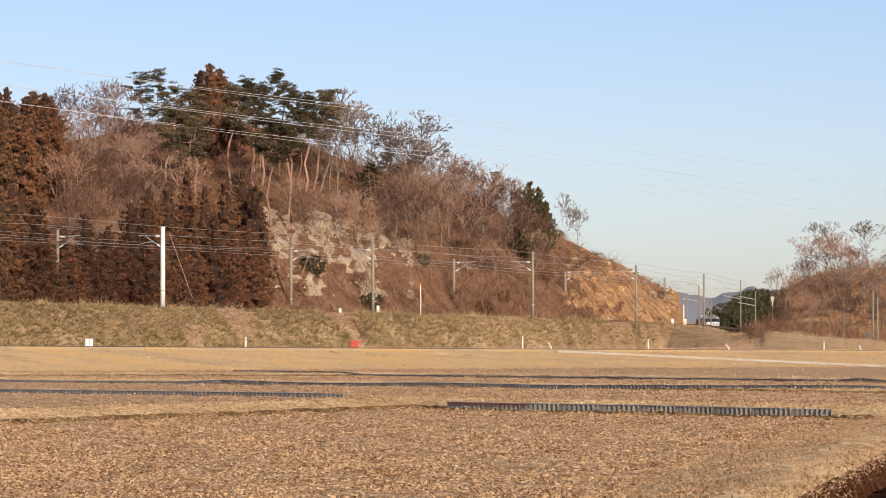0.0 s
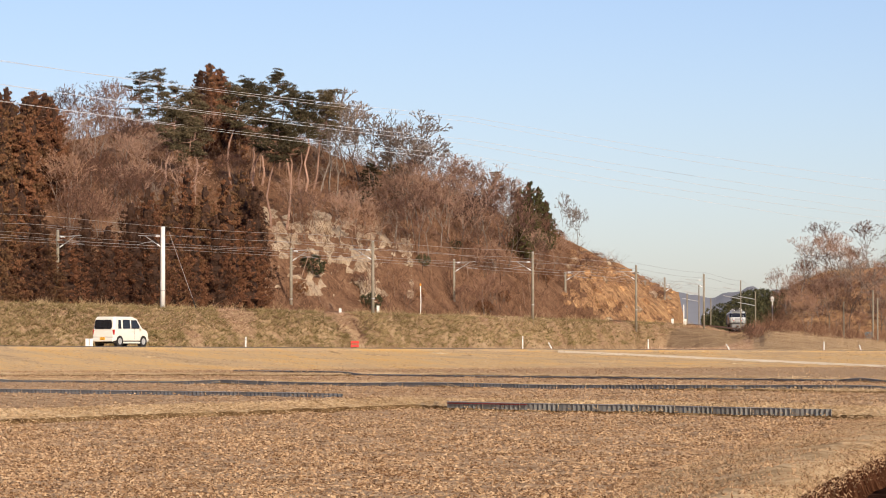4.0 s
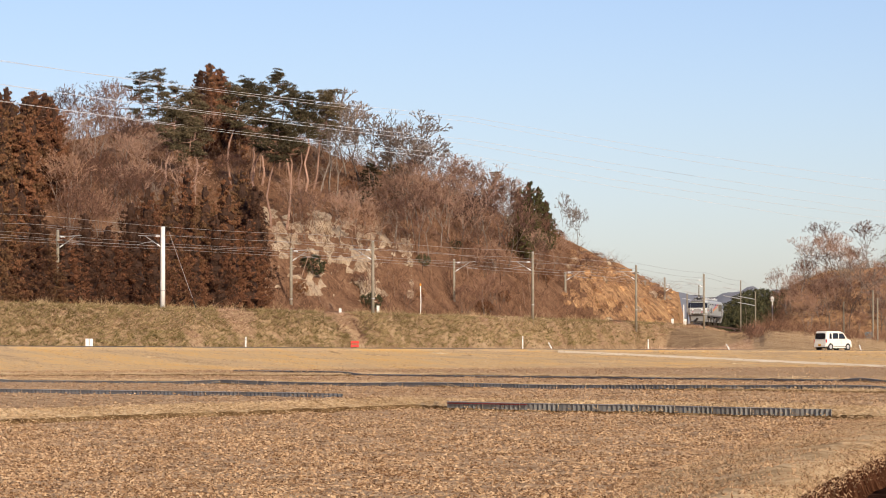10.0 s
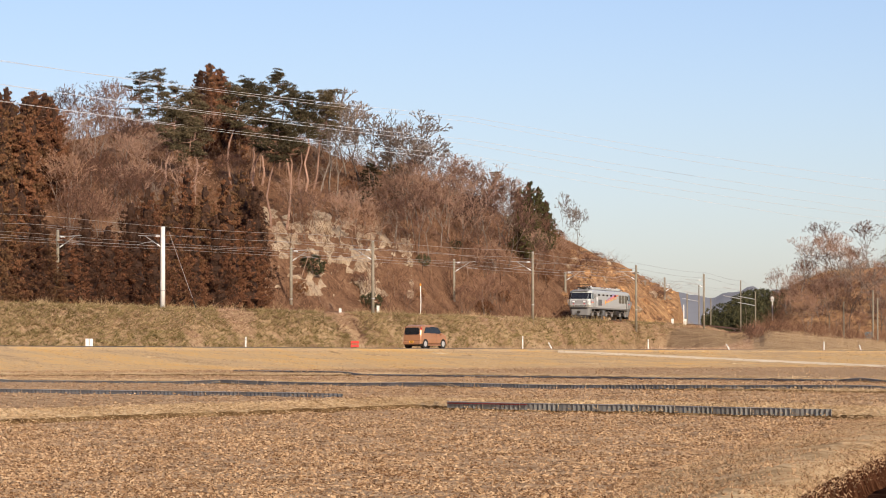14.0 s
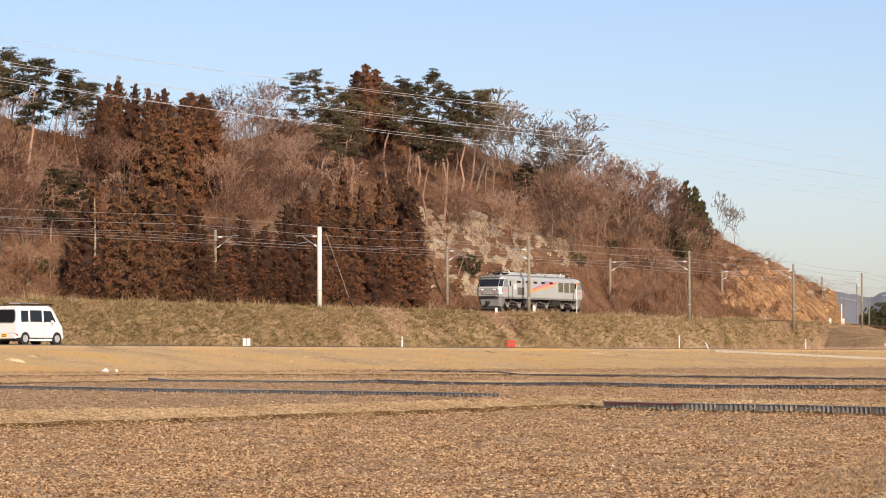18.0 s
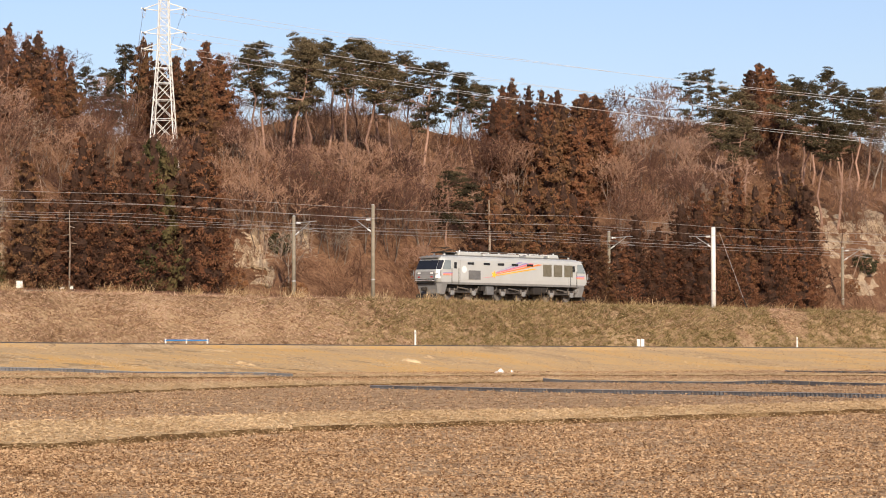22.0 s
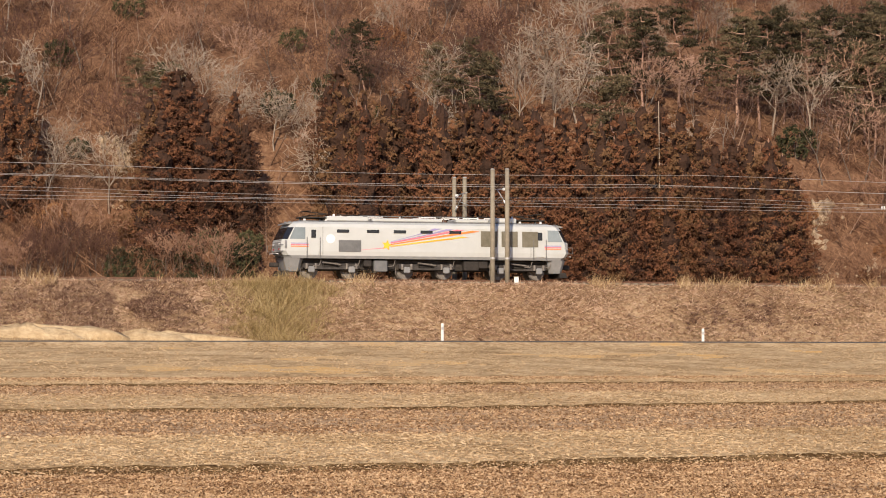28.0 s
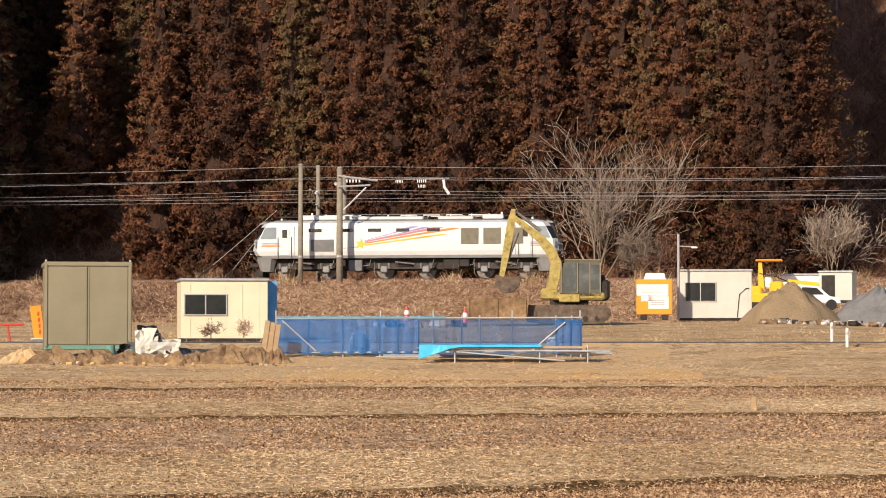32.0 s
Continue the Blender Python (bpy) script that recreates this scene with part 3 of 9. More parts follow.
def make_broadleaf(name, seed, h, label, group, bark, twig, fork=0.3, stems=1, open_=0.55, lean=0.0, fine=1.0, last=6):
    """A leafless broadleaf tree: a clear trunk that forks into rising limbs and a rounded crown of fine twigs."""
    rng = np.random.default_rng(seed)
    wood, thin = [], []

    def grow(p, d, ln, r, level):
        steps = 2 if level < 4 else 1
        for i in range(steps):
            e = d + rng.normal(0, 0.13, 3)
            e[2] += 0.10 if level < 4 else 0.0
            e = e / np.linalg.norm(e)
            q = p + e * ln / steps
            r1 = r * (0.85 if i + 1 < steps else 0.75)
            (wood if level < 3 else thin).append((p, q, r, r1))
            if level >= 2:
                for _ in range(2):
                    b = unit(e + rng.normal(0, 0.7, 3))
                    w = p + (q - p) * rng.uniform(0.2, 1.0)
                    thin.append((w, w + b * ln * rng.uniform(0.35, 0.7) * 0.8, 0.011 * fine, 0.005 * fine))
            p, d, r = q, e, r1
        if level < last:
            a0 = rng.uniform(0, 6.28)
            k = 3 if level < 3 else 2 + int(rng.random() < 0.5)
            u = unit(np.cross(d, np.array([0.3, 0.7, 0.2])))
            w = np.cross(d, u)
            for j in range(k):
                a = a0 + 6.283 * j / k + rng.normal(0, 0.3)
                g = open_ * rng.uniform(0.6, 1.3)
                b = unit(d + g * (math.cos(a) * u + math.sin(a) * w))
                grow(p, b, ln * rng.uniform(0.6, 0.9) * (0.85 if level else 0.8), max(0.009 * fine, r * 0.62), level + 1)
    for i in range(stems):
        a = 6.283 * i / stems + rng.uniform(-0.4, 0.4)
        g = 0.0 if stems == 1 else rng.uniform(0.15, 0.5)
        k = (1.0 if stems == 1 else 0.75) * rng.uniform(0.85, 1.0)
        foot = np.array([0.3 * g * math.cos(a), 0.3 * g * math.sin(a), -0.3])
        grow(foot, unit(np.array([g * math.cos(a) + lean, g * math.sin(a), 1.0])), h * fork * k, h * 0.013 * k, 0 if stems == 1 else 1)
    top = max(q[1][2] for q in wood + thin)
    k = h / top
    wood, thin = ([(a * k, b * k, r0, r1) for a, b, r0, r1 in g] for g in (wood, thin))
    t = thing(name, label, "tree", group)
    t["tall"] = h
    for ob in (part("trunk", np_mesh("trunk", *limbs(rng, wood), bark), None, t), part("crown", np_mesh("crown", *twigs(rng, thin), twig), None, t)):
        ob["kind"] = "stuff"
    return t


def make_bush(seed, h, label, group, material=None, name="evergreen_bush", leaf=0.075, n=80):
    rng = np.random.default_rng(seed)
    c = rng.normal(0, 1, (n, 3))
    c *= np.minimum(1, 1.25 / (np.linalg.norm(c, axis=1)[:, None] + 1e-9))
    c = c * np.array([0.42, 0.42, 0.34]) * h + np.array([0, 0, 0.5 * h])
    c[:, 2] = np.abs(c[:, 2])
    t = thing(name, label, "bush", group)
    part("crown", tri_mesh("crown", leaves(rng, c, np.full(n, leaf * h), 26, up=0.0), material or M_BUSH), None, t)
    part("stem", np_mesh("stem", *limbs(rng, [(np.array([0, 0, -0.3]), np.array([0.1 * h * math.cos(i * 2.1), 0.1 * h * math.sin(i * 2.1), 0.7 * h]), 0.05, 0.02) for i in range(4)]), M_BARK), None, t)
    return t


def scatter(kinds, spots, rng, low=0.8, high=1.2):
    """Copies of kinds at (az, distance) spots, standing on the ground; the first use of a kind moves it there."""
    for i, (az, r) in enumerate(spots):
        k = kinds[int(rng.integers(len(kinds)))]
        p = polar(az, r)
        sc = rng.uniform(low, high)
        m = Matrix.Translation((p.x, p.y, ground_z(p.x, p.y) - 0.15)) @ Matrix.Rotation(rng.uniform(0, 6.28), 4, "Z")
        if k.get("used"):
            o = copy_thing(k, m)
        else:
            o = k
            o["used"] = 1
            o.matrix_basis = m
        o.scale = (sc * rng.uniform(0.9, 1.1),) * 2 + (sc,)


def spots(rng, n, az0, az1, off0, off1, gap=0.0):
    """n bearings and distances, off metres beyond the near track."""
    out, tries = [], 0
    while len(out) < n and tries < n * 30:
        tries += 1
        az, off = rng.uniform(az0, az1), rng.uniform(off0, off1)
        r = rail_d(min(az, 5.5)) + off
        if off < 36 and -45.7 < az < -43.5 - 0.03 * off:
            continue
        if gap and any((radians(az - a) * r) ** 2 + (r - q) ** 2 < gap * gap for a, q in out):
            continue
        out.append((az, r))
    return out


def put(k, p, yaw, sx, sz, m0=None):
    """One more tree of kind k; the first use moves the kind itself."""
    m = Matrix.Translation(p) @ Matrix.Rotation(yaw, 4, "Z")
    if k.get("used"):
        k = copy_thing(k, m)
    else:
        k["used"] = 1
        k.matrix_basis = m
    k.scale = (sx, sx, sz)


def plant(kinds, yaw, tall, tops, wide=1.0):
    """Trees of about one height, each set on the slope at the distance where its tip shows at its sight line."""
    for x, y in tops:
        az = -yaw + math.degrees(math.atan((x - 784) / 5300))
        el = radians(2.05 + 0.001 * yaw) - math.atan((y - 441) / 5300)
        k = kinds[int(RNG.integers(len(kinds)))]
        h = tall * RNG.uniform(0.94, 1.06)
        r = rail_d(min(az, 5.5)) + 11.0
        end = r + 110
        while r < end:
            p = polar(az, r)
            g = ground_z(p.x, p.y)
            if g + h >= EYE + r * math.tan(el):
                break
            r += 1.0
        h = max(0.45 * tall, EYE + r * math.tan(el) - g)
        q = h / k["tall"]
        put(k, (p.x, p.y, g - 0.15), RNG.uniform(0, 6.28), (0.5 * q + 0.5 * tall / k["tall"]) * wide * RNG.uniform(0.92, 1.08), q)


RNG = np.random.default_rng(11)
CEDARS = [make_cedar(20 + i, h, "tall conical cedar with rust-brown winter foliage on the slope", "cedars on the hillside", broad=b) for i, (h, b) in enumerate(((13.5, 0.235), (14.5, 0.21), (12.5, 0.26), (15.0, 0.22)))]
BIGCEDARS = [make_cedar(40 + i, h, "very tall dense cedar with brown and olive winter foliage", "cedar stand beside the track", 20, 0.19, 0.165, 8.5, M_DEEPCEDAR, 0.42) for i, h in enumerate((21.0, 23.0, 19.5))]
BROAD = [make_cedar(50 + i, h, "broad bushy cedar with brown foliage on the ridge", "cedars on the ridge", 16, 0.17, 0.25, 11.0) for i, h in enumerate((9.0, 10.5))]
GREENS = [make_cedar(55 + i, h, "young green cedar beside the track", "young green cedars", 12, 0.16, 0.26, 10.0, M_GREENCEDAR) for i, h in enumerate((6.0, 7.0))]
PINES = [make_pine(60 + i, h, "red pine with reddish trunk and flat dark-green crown", "pines on the ridge", b, w) for i, (h, b, w) in enumerate(((11.0, 0.62, 0.5), (12.5, 0.7, 0.46), (10.0, 0.52, 0.55)))]
FULLPINES = [make_pine(66 + i, h, "spreading pine with a broad dark-green crown on the slope", "spreading pines", 0.3, 0.95) for i, h in enumerate((8.0, 9.0))]
BARES = [make_broadleaf("bare_tree", 80 + i, h, "leafless brown broadleaf tree on the hillside", "leafless trees on the hillside", M_BARK, M_TWIG, f, st, o, 0.0, 1.5) for i, (h, f, st, o) in enumerate(((10.0, 0.34, 1, 0.5), (8.5, 0.3, 1, 0.65), (11.0, 0.42, 1, 0.45), (8.0, 0.3, 2, 0.55), (7.0, 0.28, 2, 0.6)))]
THICKETS = [make_broadleaf("thicket_tree", 140 + i, h, "many-stemmed leafless tree with reddish-brown twigs", "leafless thickets on the hillside", M_BARK, M_REDTWIG, 0.32, st, 0.5, 0.0, 1.2) for i, (h, st) in enumerate(((6.0, 4), (7.0, 3), (5.0, 4)))]
PALES = [make_broadleaf("pale_bare_tree", 95 + i, h, "tall leafless tree with grey twigs on the ridge", "pale leafless trees", M_BARK, M_GREYTWIG, f, 1, o, 0.0, 2.3) for i, (h, f, o) in enumerate(((12.5, 0.36, 0.5), (11.5, 0.3, 0.55), (9.0, 0.34, 0.5)))]
REDS = [make_broadleaf("red_bare_tree", 170 + i, h, "leafless tree with dense dark red-brown twigs on the spur", "red-brown leafless trees", M_BARK, M_DARKTWIG, f, 1, o, 0.0, 2.0) for i, (h, f, o) in enumerate(((9.0, 0.36, 0.5), (8.0, 0.32, 0.6)))]
BUSHES = [make_bush(110 + i, 3.0, "rounded evergreen bush with dark-green leaves", "evergreen bushes") for i in range(2)]
RUSTS = [make_bush(116 + i, 2.6, "leafy bush with withered rust-coloured leaves", "rust-leaved bushes", M_RUST, "withered_bush") for i in range(2)]
SNAGS = [make_bare("pale_snag", 120 + i, h, "crooked leafless tree with pale bark on the slope", M_PALE, "pale crooked trees", spread=sp, levels=4, twig=0.014) for i, (h, sp) in enumerate(((7.0, 0.8), (8.5, 0.65), (6.0, 0.9)))]
EVERGREENS = [make_bush(150 + i, 8.0, "broad evergreen tree with dense dark leaves", "evergreen trees by the line", None, "evergreen_tree", 0.032, 260) for i in range(2)]

# Valley end: the cedar hollow beside the tall mast, the ridge over it, and the slope down to the cutting.
plant(CEDARS, 0, 13, ((20, 318), (62, 345), (112, 395), (150, 370), (190, 392), (232, 350), (262, 322), (296, 312), (330, 292), (362, 318), (398, 300), (428, 292), (450, 318), (310, 360), (382, 372), (440, 380), (80, 400), (215, 415)))
plant(CEDARS, 0, 11, ((28, 420), (135, 425), (180, 440), (270, 400), (345, 410), (412, 405), (458, 430)))
plant(CEDARS, 0, 11, ((-8, 172), (10, 150), (42, 166), (62, 172), (88, 165)))
plant(BROAD, 0, 10, ((60, 158), (78, 160), (352, 118), (370, 106), (388, 115), (405, 140)))
plant(FULLPINES, 0, 8, ((238, 132), (275, 128), (306, 150), (428, 138)))
plant(PINES, 0, 12, ((345, 160), (410, 150), (440, 142), (462, 148), (492, 124), (515, 150), (540, 165), (552, 160), (528, 190), (455, 195), (480, 205), (505, 215), (300, 190), (330, 215)))
plant(PALES, 0, 11, ((566, 178), (614, 158), (655, 195), (690, 212), (728, 210), (590, 200), (765, 250)))
plant(BARES, 0, 10, ((110, 158), (140, 148), (172, 142), (205, 148), (160, 180), (122, 190), (200, 200), (240, 205), (270, 230), (300, 255)))
plant(THICKETS, 0, 7, ((110, 260), (150, 270), (190, 262), (225, 280), (255, 290), (130, 320), (175, 330)))
plant(FULLPINES, 0, 6, ((652, 290), (682, 270), (705, 290), (880, 305)))
plant(REDS, 0, 9, ((720, 270), (748, 262), (790, 272), (820, 284), (858, 300), (885, 312), (700, 300), (740, 320), (780, 320), (845, 335), (900, 350), (880, 360)))
plant(BARES, 0, 9, ((720, 278), (745, 262), (772, 258), (800, 266), (826, 280), (850, 292), (876, 305), (895, 312), (735, 300), (790, 300), (835, 312), (865, 330), (905, 340), (760, 330), (815, 340)))
plant(GREENS, 0, 7, ((918, 328), (936, 318), (953, 326), (966, 350), (940, 350), (924, 365)))
plant(PALES, 0, 13, ((583, 160), (640, 150), (668, 176), (708, 190), (742, 214)), 1.2)
plant(PALES, 0, 6, ((998, 338), (1024, 352)), 0.8)
plant(BARES, 0, 6, ((640, 330), (670, 345), (700, 350), (560, 330), (600, 335), (520, 310), (540, 330), (930, 400), (955, 420), (975, 410)))
# Long ridge of pines and the slope under it.
plant(PINES, 7.117, 12.5, ((128, 92), (152, 80), (185, 76), (208, 62), (228, 82), (262, 70), (285, 88), (316, 72), (342, 86), (366, 68), (388, 84), (412, 92), (432, 104)))
plant(PINES, 7.117, 9.0, ((470, 128), (500, 130), (522, 142), (545, 146), (300, 120), (380, 118), (240, 115)))
plant(CEDARS, 7.117, 10, ((575, 142), (592, 134), (622, 145), (645, 150), (662, 160), (560, 165), (610, 172), (640, 180)))
plant(BROAD, 7.117, 11, ((685, 178), (715, 165), (740, 162), (755, 180), (700, 210), (668, 205)))
plant(CEDARS, 7.117, 13, ((552, 302), (588, 320), (630, 290), (660, 322), (700, 330), (610, 350), (678, 360), (535, 350)))
plant(CEDARS, 7.117, 9, ((520, 420), (565, 400), (645, 395), (725, 400), (745, 430)))
plant(FULLPINES, 7.117, 7, ((478, 305), (500, 300), (520, 320)))
plant(THICKETS, 7.117, 8, ((120, 240), (180, 232), (240, 225), (300, 232), (350, 240), (400, 250), (150, 290), (210, 280), (270, 285), (330, 290), (380, 300), (430, 290), (460, 240), (540, 230), (590, 235)))
plant(CEDARS, 15.521, 13.5, ((515, 256), (560, 345), (612, 226), (640, 240), (690, 250), (720, 262), (815, 226), (838, 275), (600, 290), (660, 300), (790, 290)))
plant(GREENS, 15.521, 11, ((735, 232), (765, 260), (750, 310), (705, 330)), 0.8)
plant(THICKETS, 15.521, 7, ((738, 226), (756, 222), (776, 230), (748, 238)), 1.0)
plant(GREENS, 15.521, 6, ((262, 395), (285, 385), (318, 395), (372, 425), (420, 418), (402, 440), (455, 430), (246, 420), (345, 440)))
plant(CEDARS, 15.521, 9, ((468, 62), (482, 42), (514, 64), (533, 55), (573, 76), (505, 90), (550, 95), (590, 110)))
plant(BROAD, 15.521, 9.5, ((718, 62), (745, 100), (775, 92), (800, 98), (828, 68), (852, 90), (815, 110)))
plant(FULLPINES, 15.521, 6, ((620, 126), (645, 130), (690, 88), (665, 130)))
plant(FULLPINES, 15.521, 9, ((10, 10), (40, 35), (90, 40), (130, 22), (160, 45), (200, 12), (235, 50), (265, 25), (295, 30), (60, 80), (120, 85), (185, 90), (230, 110), (270, 100), (20, 100), (330, 25), (365, 35)))
plant(BARES, 15.521, 9, ((345, 28), (385, 30), (415, 42), (445, 55), (460, 90), (340, 80), (430, 110)))
plant(PALES, 15.521, 9, ((395, 72),))
plant(THICKETS, 15.521, 7, ((60, 200), (120, 190), (170, 200), (230, 190), (300, 185), (350, 190), (420, 190), (470, 180), (520, 175), (570, 180), (650, 190), (60, 270), (150, 260), (220, 270), (330, 265), (400, 270), (450, 260), (100, 330), (170, 340)))
# Cedar plantation and the steep mixed wood over it.
plant(CEDARS, 25.647, 13, ((18, 135), (58, 172), (95, 150), (130, 142), (165, 158), (195, 165), (232, 178), (262, 172), (300, 192), (340, 185), (372, 192), (410, 178), (445, 190), (480, 202), (518, 182), (552, 172), (582, 166), (620, 172), (650, 200), (682, 240), (712, 232), (742, 222), (775, 235), (800, 262), (822, 300)))
plant(CEDARS, 25.647, 10, ((40, 290), (110, 280), (180, 295), (250, 285), (320, 300), (390, 290), (460, 300), (530, 290), (600, 295), (670, 320), (740, 320), (800, 350), (150, 360), (290, 365), (420, 360), (560, 365), (700, 380)))
plant(FULLPINES, 25.647, 9, ((720, 25), (760, 30), (800, 22), (845, 35), (890, 25), (935, 32), (980, 20), (1020, 40), (1060, 25), (1100, 38), (1140, 30), (1180, 45), (1220, 40), (1100, 85), (1160, 90), (1210, 100), (950, 80), (500, 12), (560, 18), (620, 8), (250, 95), (480, 140)))
plant(SNAGS, 25.647, 8, ((375, 2), (395, 20), (782, 75), (850, 85), (335, 75), (1335, 90), (180, 60), (440, 60)))
plant(BARES, 25.647, 8, ((870, 150), (930, 160), (1000, 150), (1070, 170), (1140, 190), (1250, 150), (1300, 130), (700, 120), (640, 90), (560, 90), (1380, 170), (60, 60), (110, 70)))
# The slope that the train passes last before the dark stand.
plant(CEDARS, 34.502, 11, ((530, 118), (548, 110), (570, 125), (595, 160), (500, 160), (520, 185)), 1.15)
plant(CEDARS, 34.502, 9, ((650, 152), (636, 200), (670, 210), (835, 102), (815, 140), (880, 150), (960, 130), (940, 170), (985, 175), (1012, 195), (1040, 230), (200, 95), (270, 110), (240, 170), (285, 160), (905, 240), (970, 250)))
plant(CEDARS, 34.502, 13, ((1060, 165), (1100, 180), (1150, 190), (1185, 178), (1210, 230)))
plant(FULLPINES, 34.502, 6, ((480, 100), (1010, 80), (1060, 70), (1100, 120), (880, 40), (160, 30)))
plant(SNAGS, 34.502, 7, ((430, 220), (330, 190), (650, 90), (720, 120), (800, 200), (1000, 120), (300, 60), (560, 60)))

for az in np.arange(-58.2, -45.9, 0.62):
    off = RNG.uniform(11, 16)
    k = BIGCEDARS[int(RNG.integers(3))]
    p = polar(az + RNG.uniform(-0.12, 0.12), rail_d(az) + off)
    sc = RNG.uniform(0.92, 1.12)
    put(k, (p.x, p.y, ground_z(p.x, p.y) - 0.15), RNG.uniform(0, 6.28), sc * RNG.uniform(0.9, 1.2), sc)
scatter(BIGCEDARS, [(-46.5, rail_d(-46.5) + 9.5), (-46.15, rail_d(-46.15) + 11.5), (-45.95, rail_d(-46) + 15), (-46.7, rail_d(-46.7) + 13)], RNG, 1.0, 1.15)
# Rows wholly past bearing -61.5 are unseen, added to shade the slope's left end.
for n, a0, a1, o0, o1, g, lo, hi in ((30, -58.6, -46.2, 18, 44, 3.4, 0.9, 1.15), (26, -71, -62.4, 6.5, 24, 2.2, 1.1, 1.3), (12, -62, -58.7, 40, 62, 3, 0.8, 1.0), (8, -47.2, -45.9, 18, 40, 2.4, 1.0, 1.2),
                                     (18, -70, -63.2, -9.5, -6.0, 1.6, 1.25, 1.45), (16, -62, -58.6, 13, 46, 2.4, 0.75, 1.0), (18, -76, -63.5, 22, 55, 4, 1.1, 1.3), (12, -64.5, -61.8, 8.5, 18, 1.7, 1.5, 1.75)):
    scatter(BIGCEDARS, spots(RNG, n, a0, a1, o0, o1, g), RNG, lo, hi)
# Leafless trees over the rest of the slope.
for kinds, n, a0, a1, o0, o1, g, lo, hi in ((BARES, 50, -45.5, -32, 20, 110, 3.5, 0.5, 0.85), (BARES, 46, -32, -20, 28, 110, 3.5, 0.5, 0.85), (BARES, 36, -20, -9, 20, 100, 3.5, 0.45, 0.8), (BARES, 14, -9, 2.1, 30, 70, 3.0, 0.45, 0.7),
                                            (THICKETS, 62, -45, -32, 11, 112, 3.6, 0.7, 1.2), (THICKETS, 46, -32, -20, 24, 112, 3.6, 0.7, 1.2), (THICKETS, 40, -20, -9, 12, 98, 3.6, 0.6, 1.05), (THICKETS, 16, -9, -3.2, 40, 88, 3.0, 0.6, 1.0), (THICKETS, 24, -3.2, 2.2, 13, 66, 2.6, 0.5, 0.9),
                                            (PINES, 8, -34.5, -27, 60, 75, 4, 0.55, 0.85), (BUSHES, 26, -45, 1.5, 12, 45, 3, 0.4, 0.9), (BUSHES, 14, -38.2, -35.6, 10, 15, 1.5, 0.4, 0.7), (BUSHES, 30, -43.5, -24, 14, 85, 4, 0.5, 1.0),
                                            (RUSTS, 70, -45, 2.2, 10, 90, 4, 0.4, 0.9), (SNAGS, 45, -45, -20, 14, 95, 3.5, 0.5, 1.0), (SNAGS, 22, -20, 1.5, 14, 90, 3.5, 0.4, 0.8), (SNAGS, 12, -62, -58.5, 30, 60, 3, 0.7, 1.1), (THICKETS, 18, -43.6, -36.0, 9, 13, 1.5, 0.55, 0.75)):
    scatter(kinds, spots(RNG, n, a0, a1, o0, o1, g), RNG, lo, hi)
# The far knoll across the line, with the evergreens before it.
scatter(BARES, [(RNG.uniform(6.6, 9.5), RNG.uniform(352, 420)) for _ in range(24)], RNG, 0.5, 0.8)
scatter(THICKETS, [(RNG.uniform(6.4, 9.5), RNG.uniform(340, 410)) for _ in range(20)], RNG, 0.6, 1.0)
for az, r, q in ((7.72, 366, 0.86), (8.35, 358, 0.6), (7.2, 372, 0.5)):
    p = polar(az, r)
    put(PALES[1], (p.x, p.y, ground_z(p.x, p.y) - 0.2), az * 9, q * 1.1, q * 0.9)
scatter(EVERGREENS, [(RNG.uniform(5.3, 5.85), RNG.uniform(675, 730)) for _ in range(14)], RNG, 0.75, 1.0)
scatter(EVERGREENS, [(RNG.uniform(5.8, 6.75), RNG.uniform(665, 720)) for _ in range(28)], RNG, 1.1, 1.5)
scatter(THICKETS, [(5.8, 298), (6.0, 303), (6.2, 300), (5.9, 306)], RNG, 0.3, 0.42)
scatter(BUSHES, [(RNG.uniform(5.05, 5.75), RNG.uniform(660, 700)) for _ in range(10)], RNG, 1.2, 1.8)


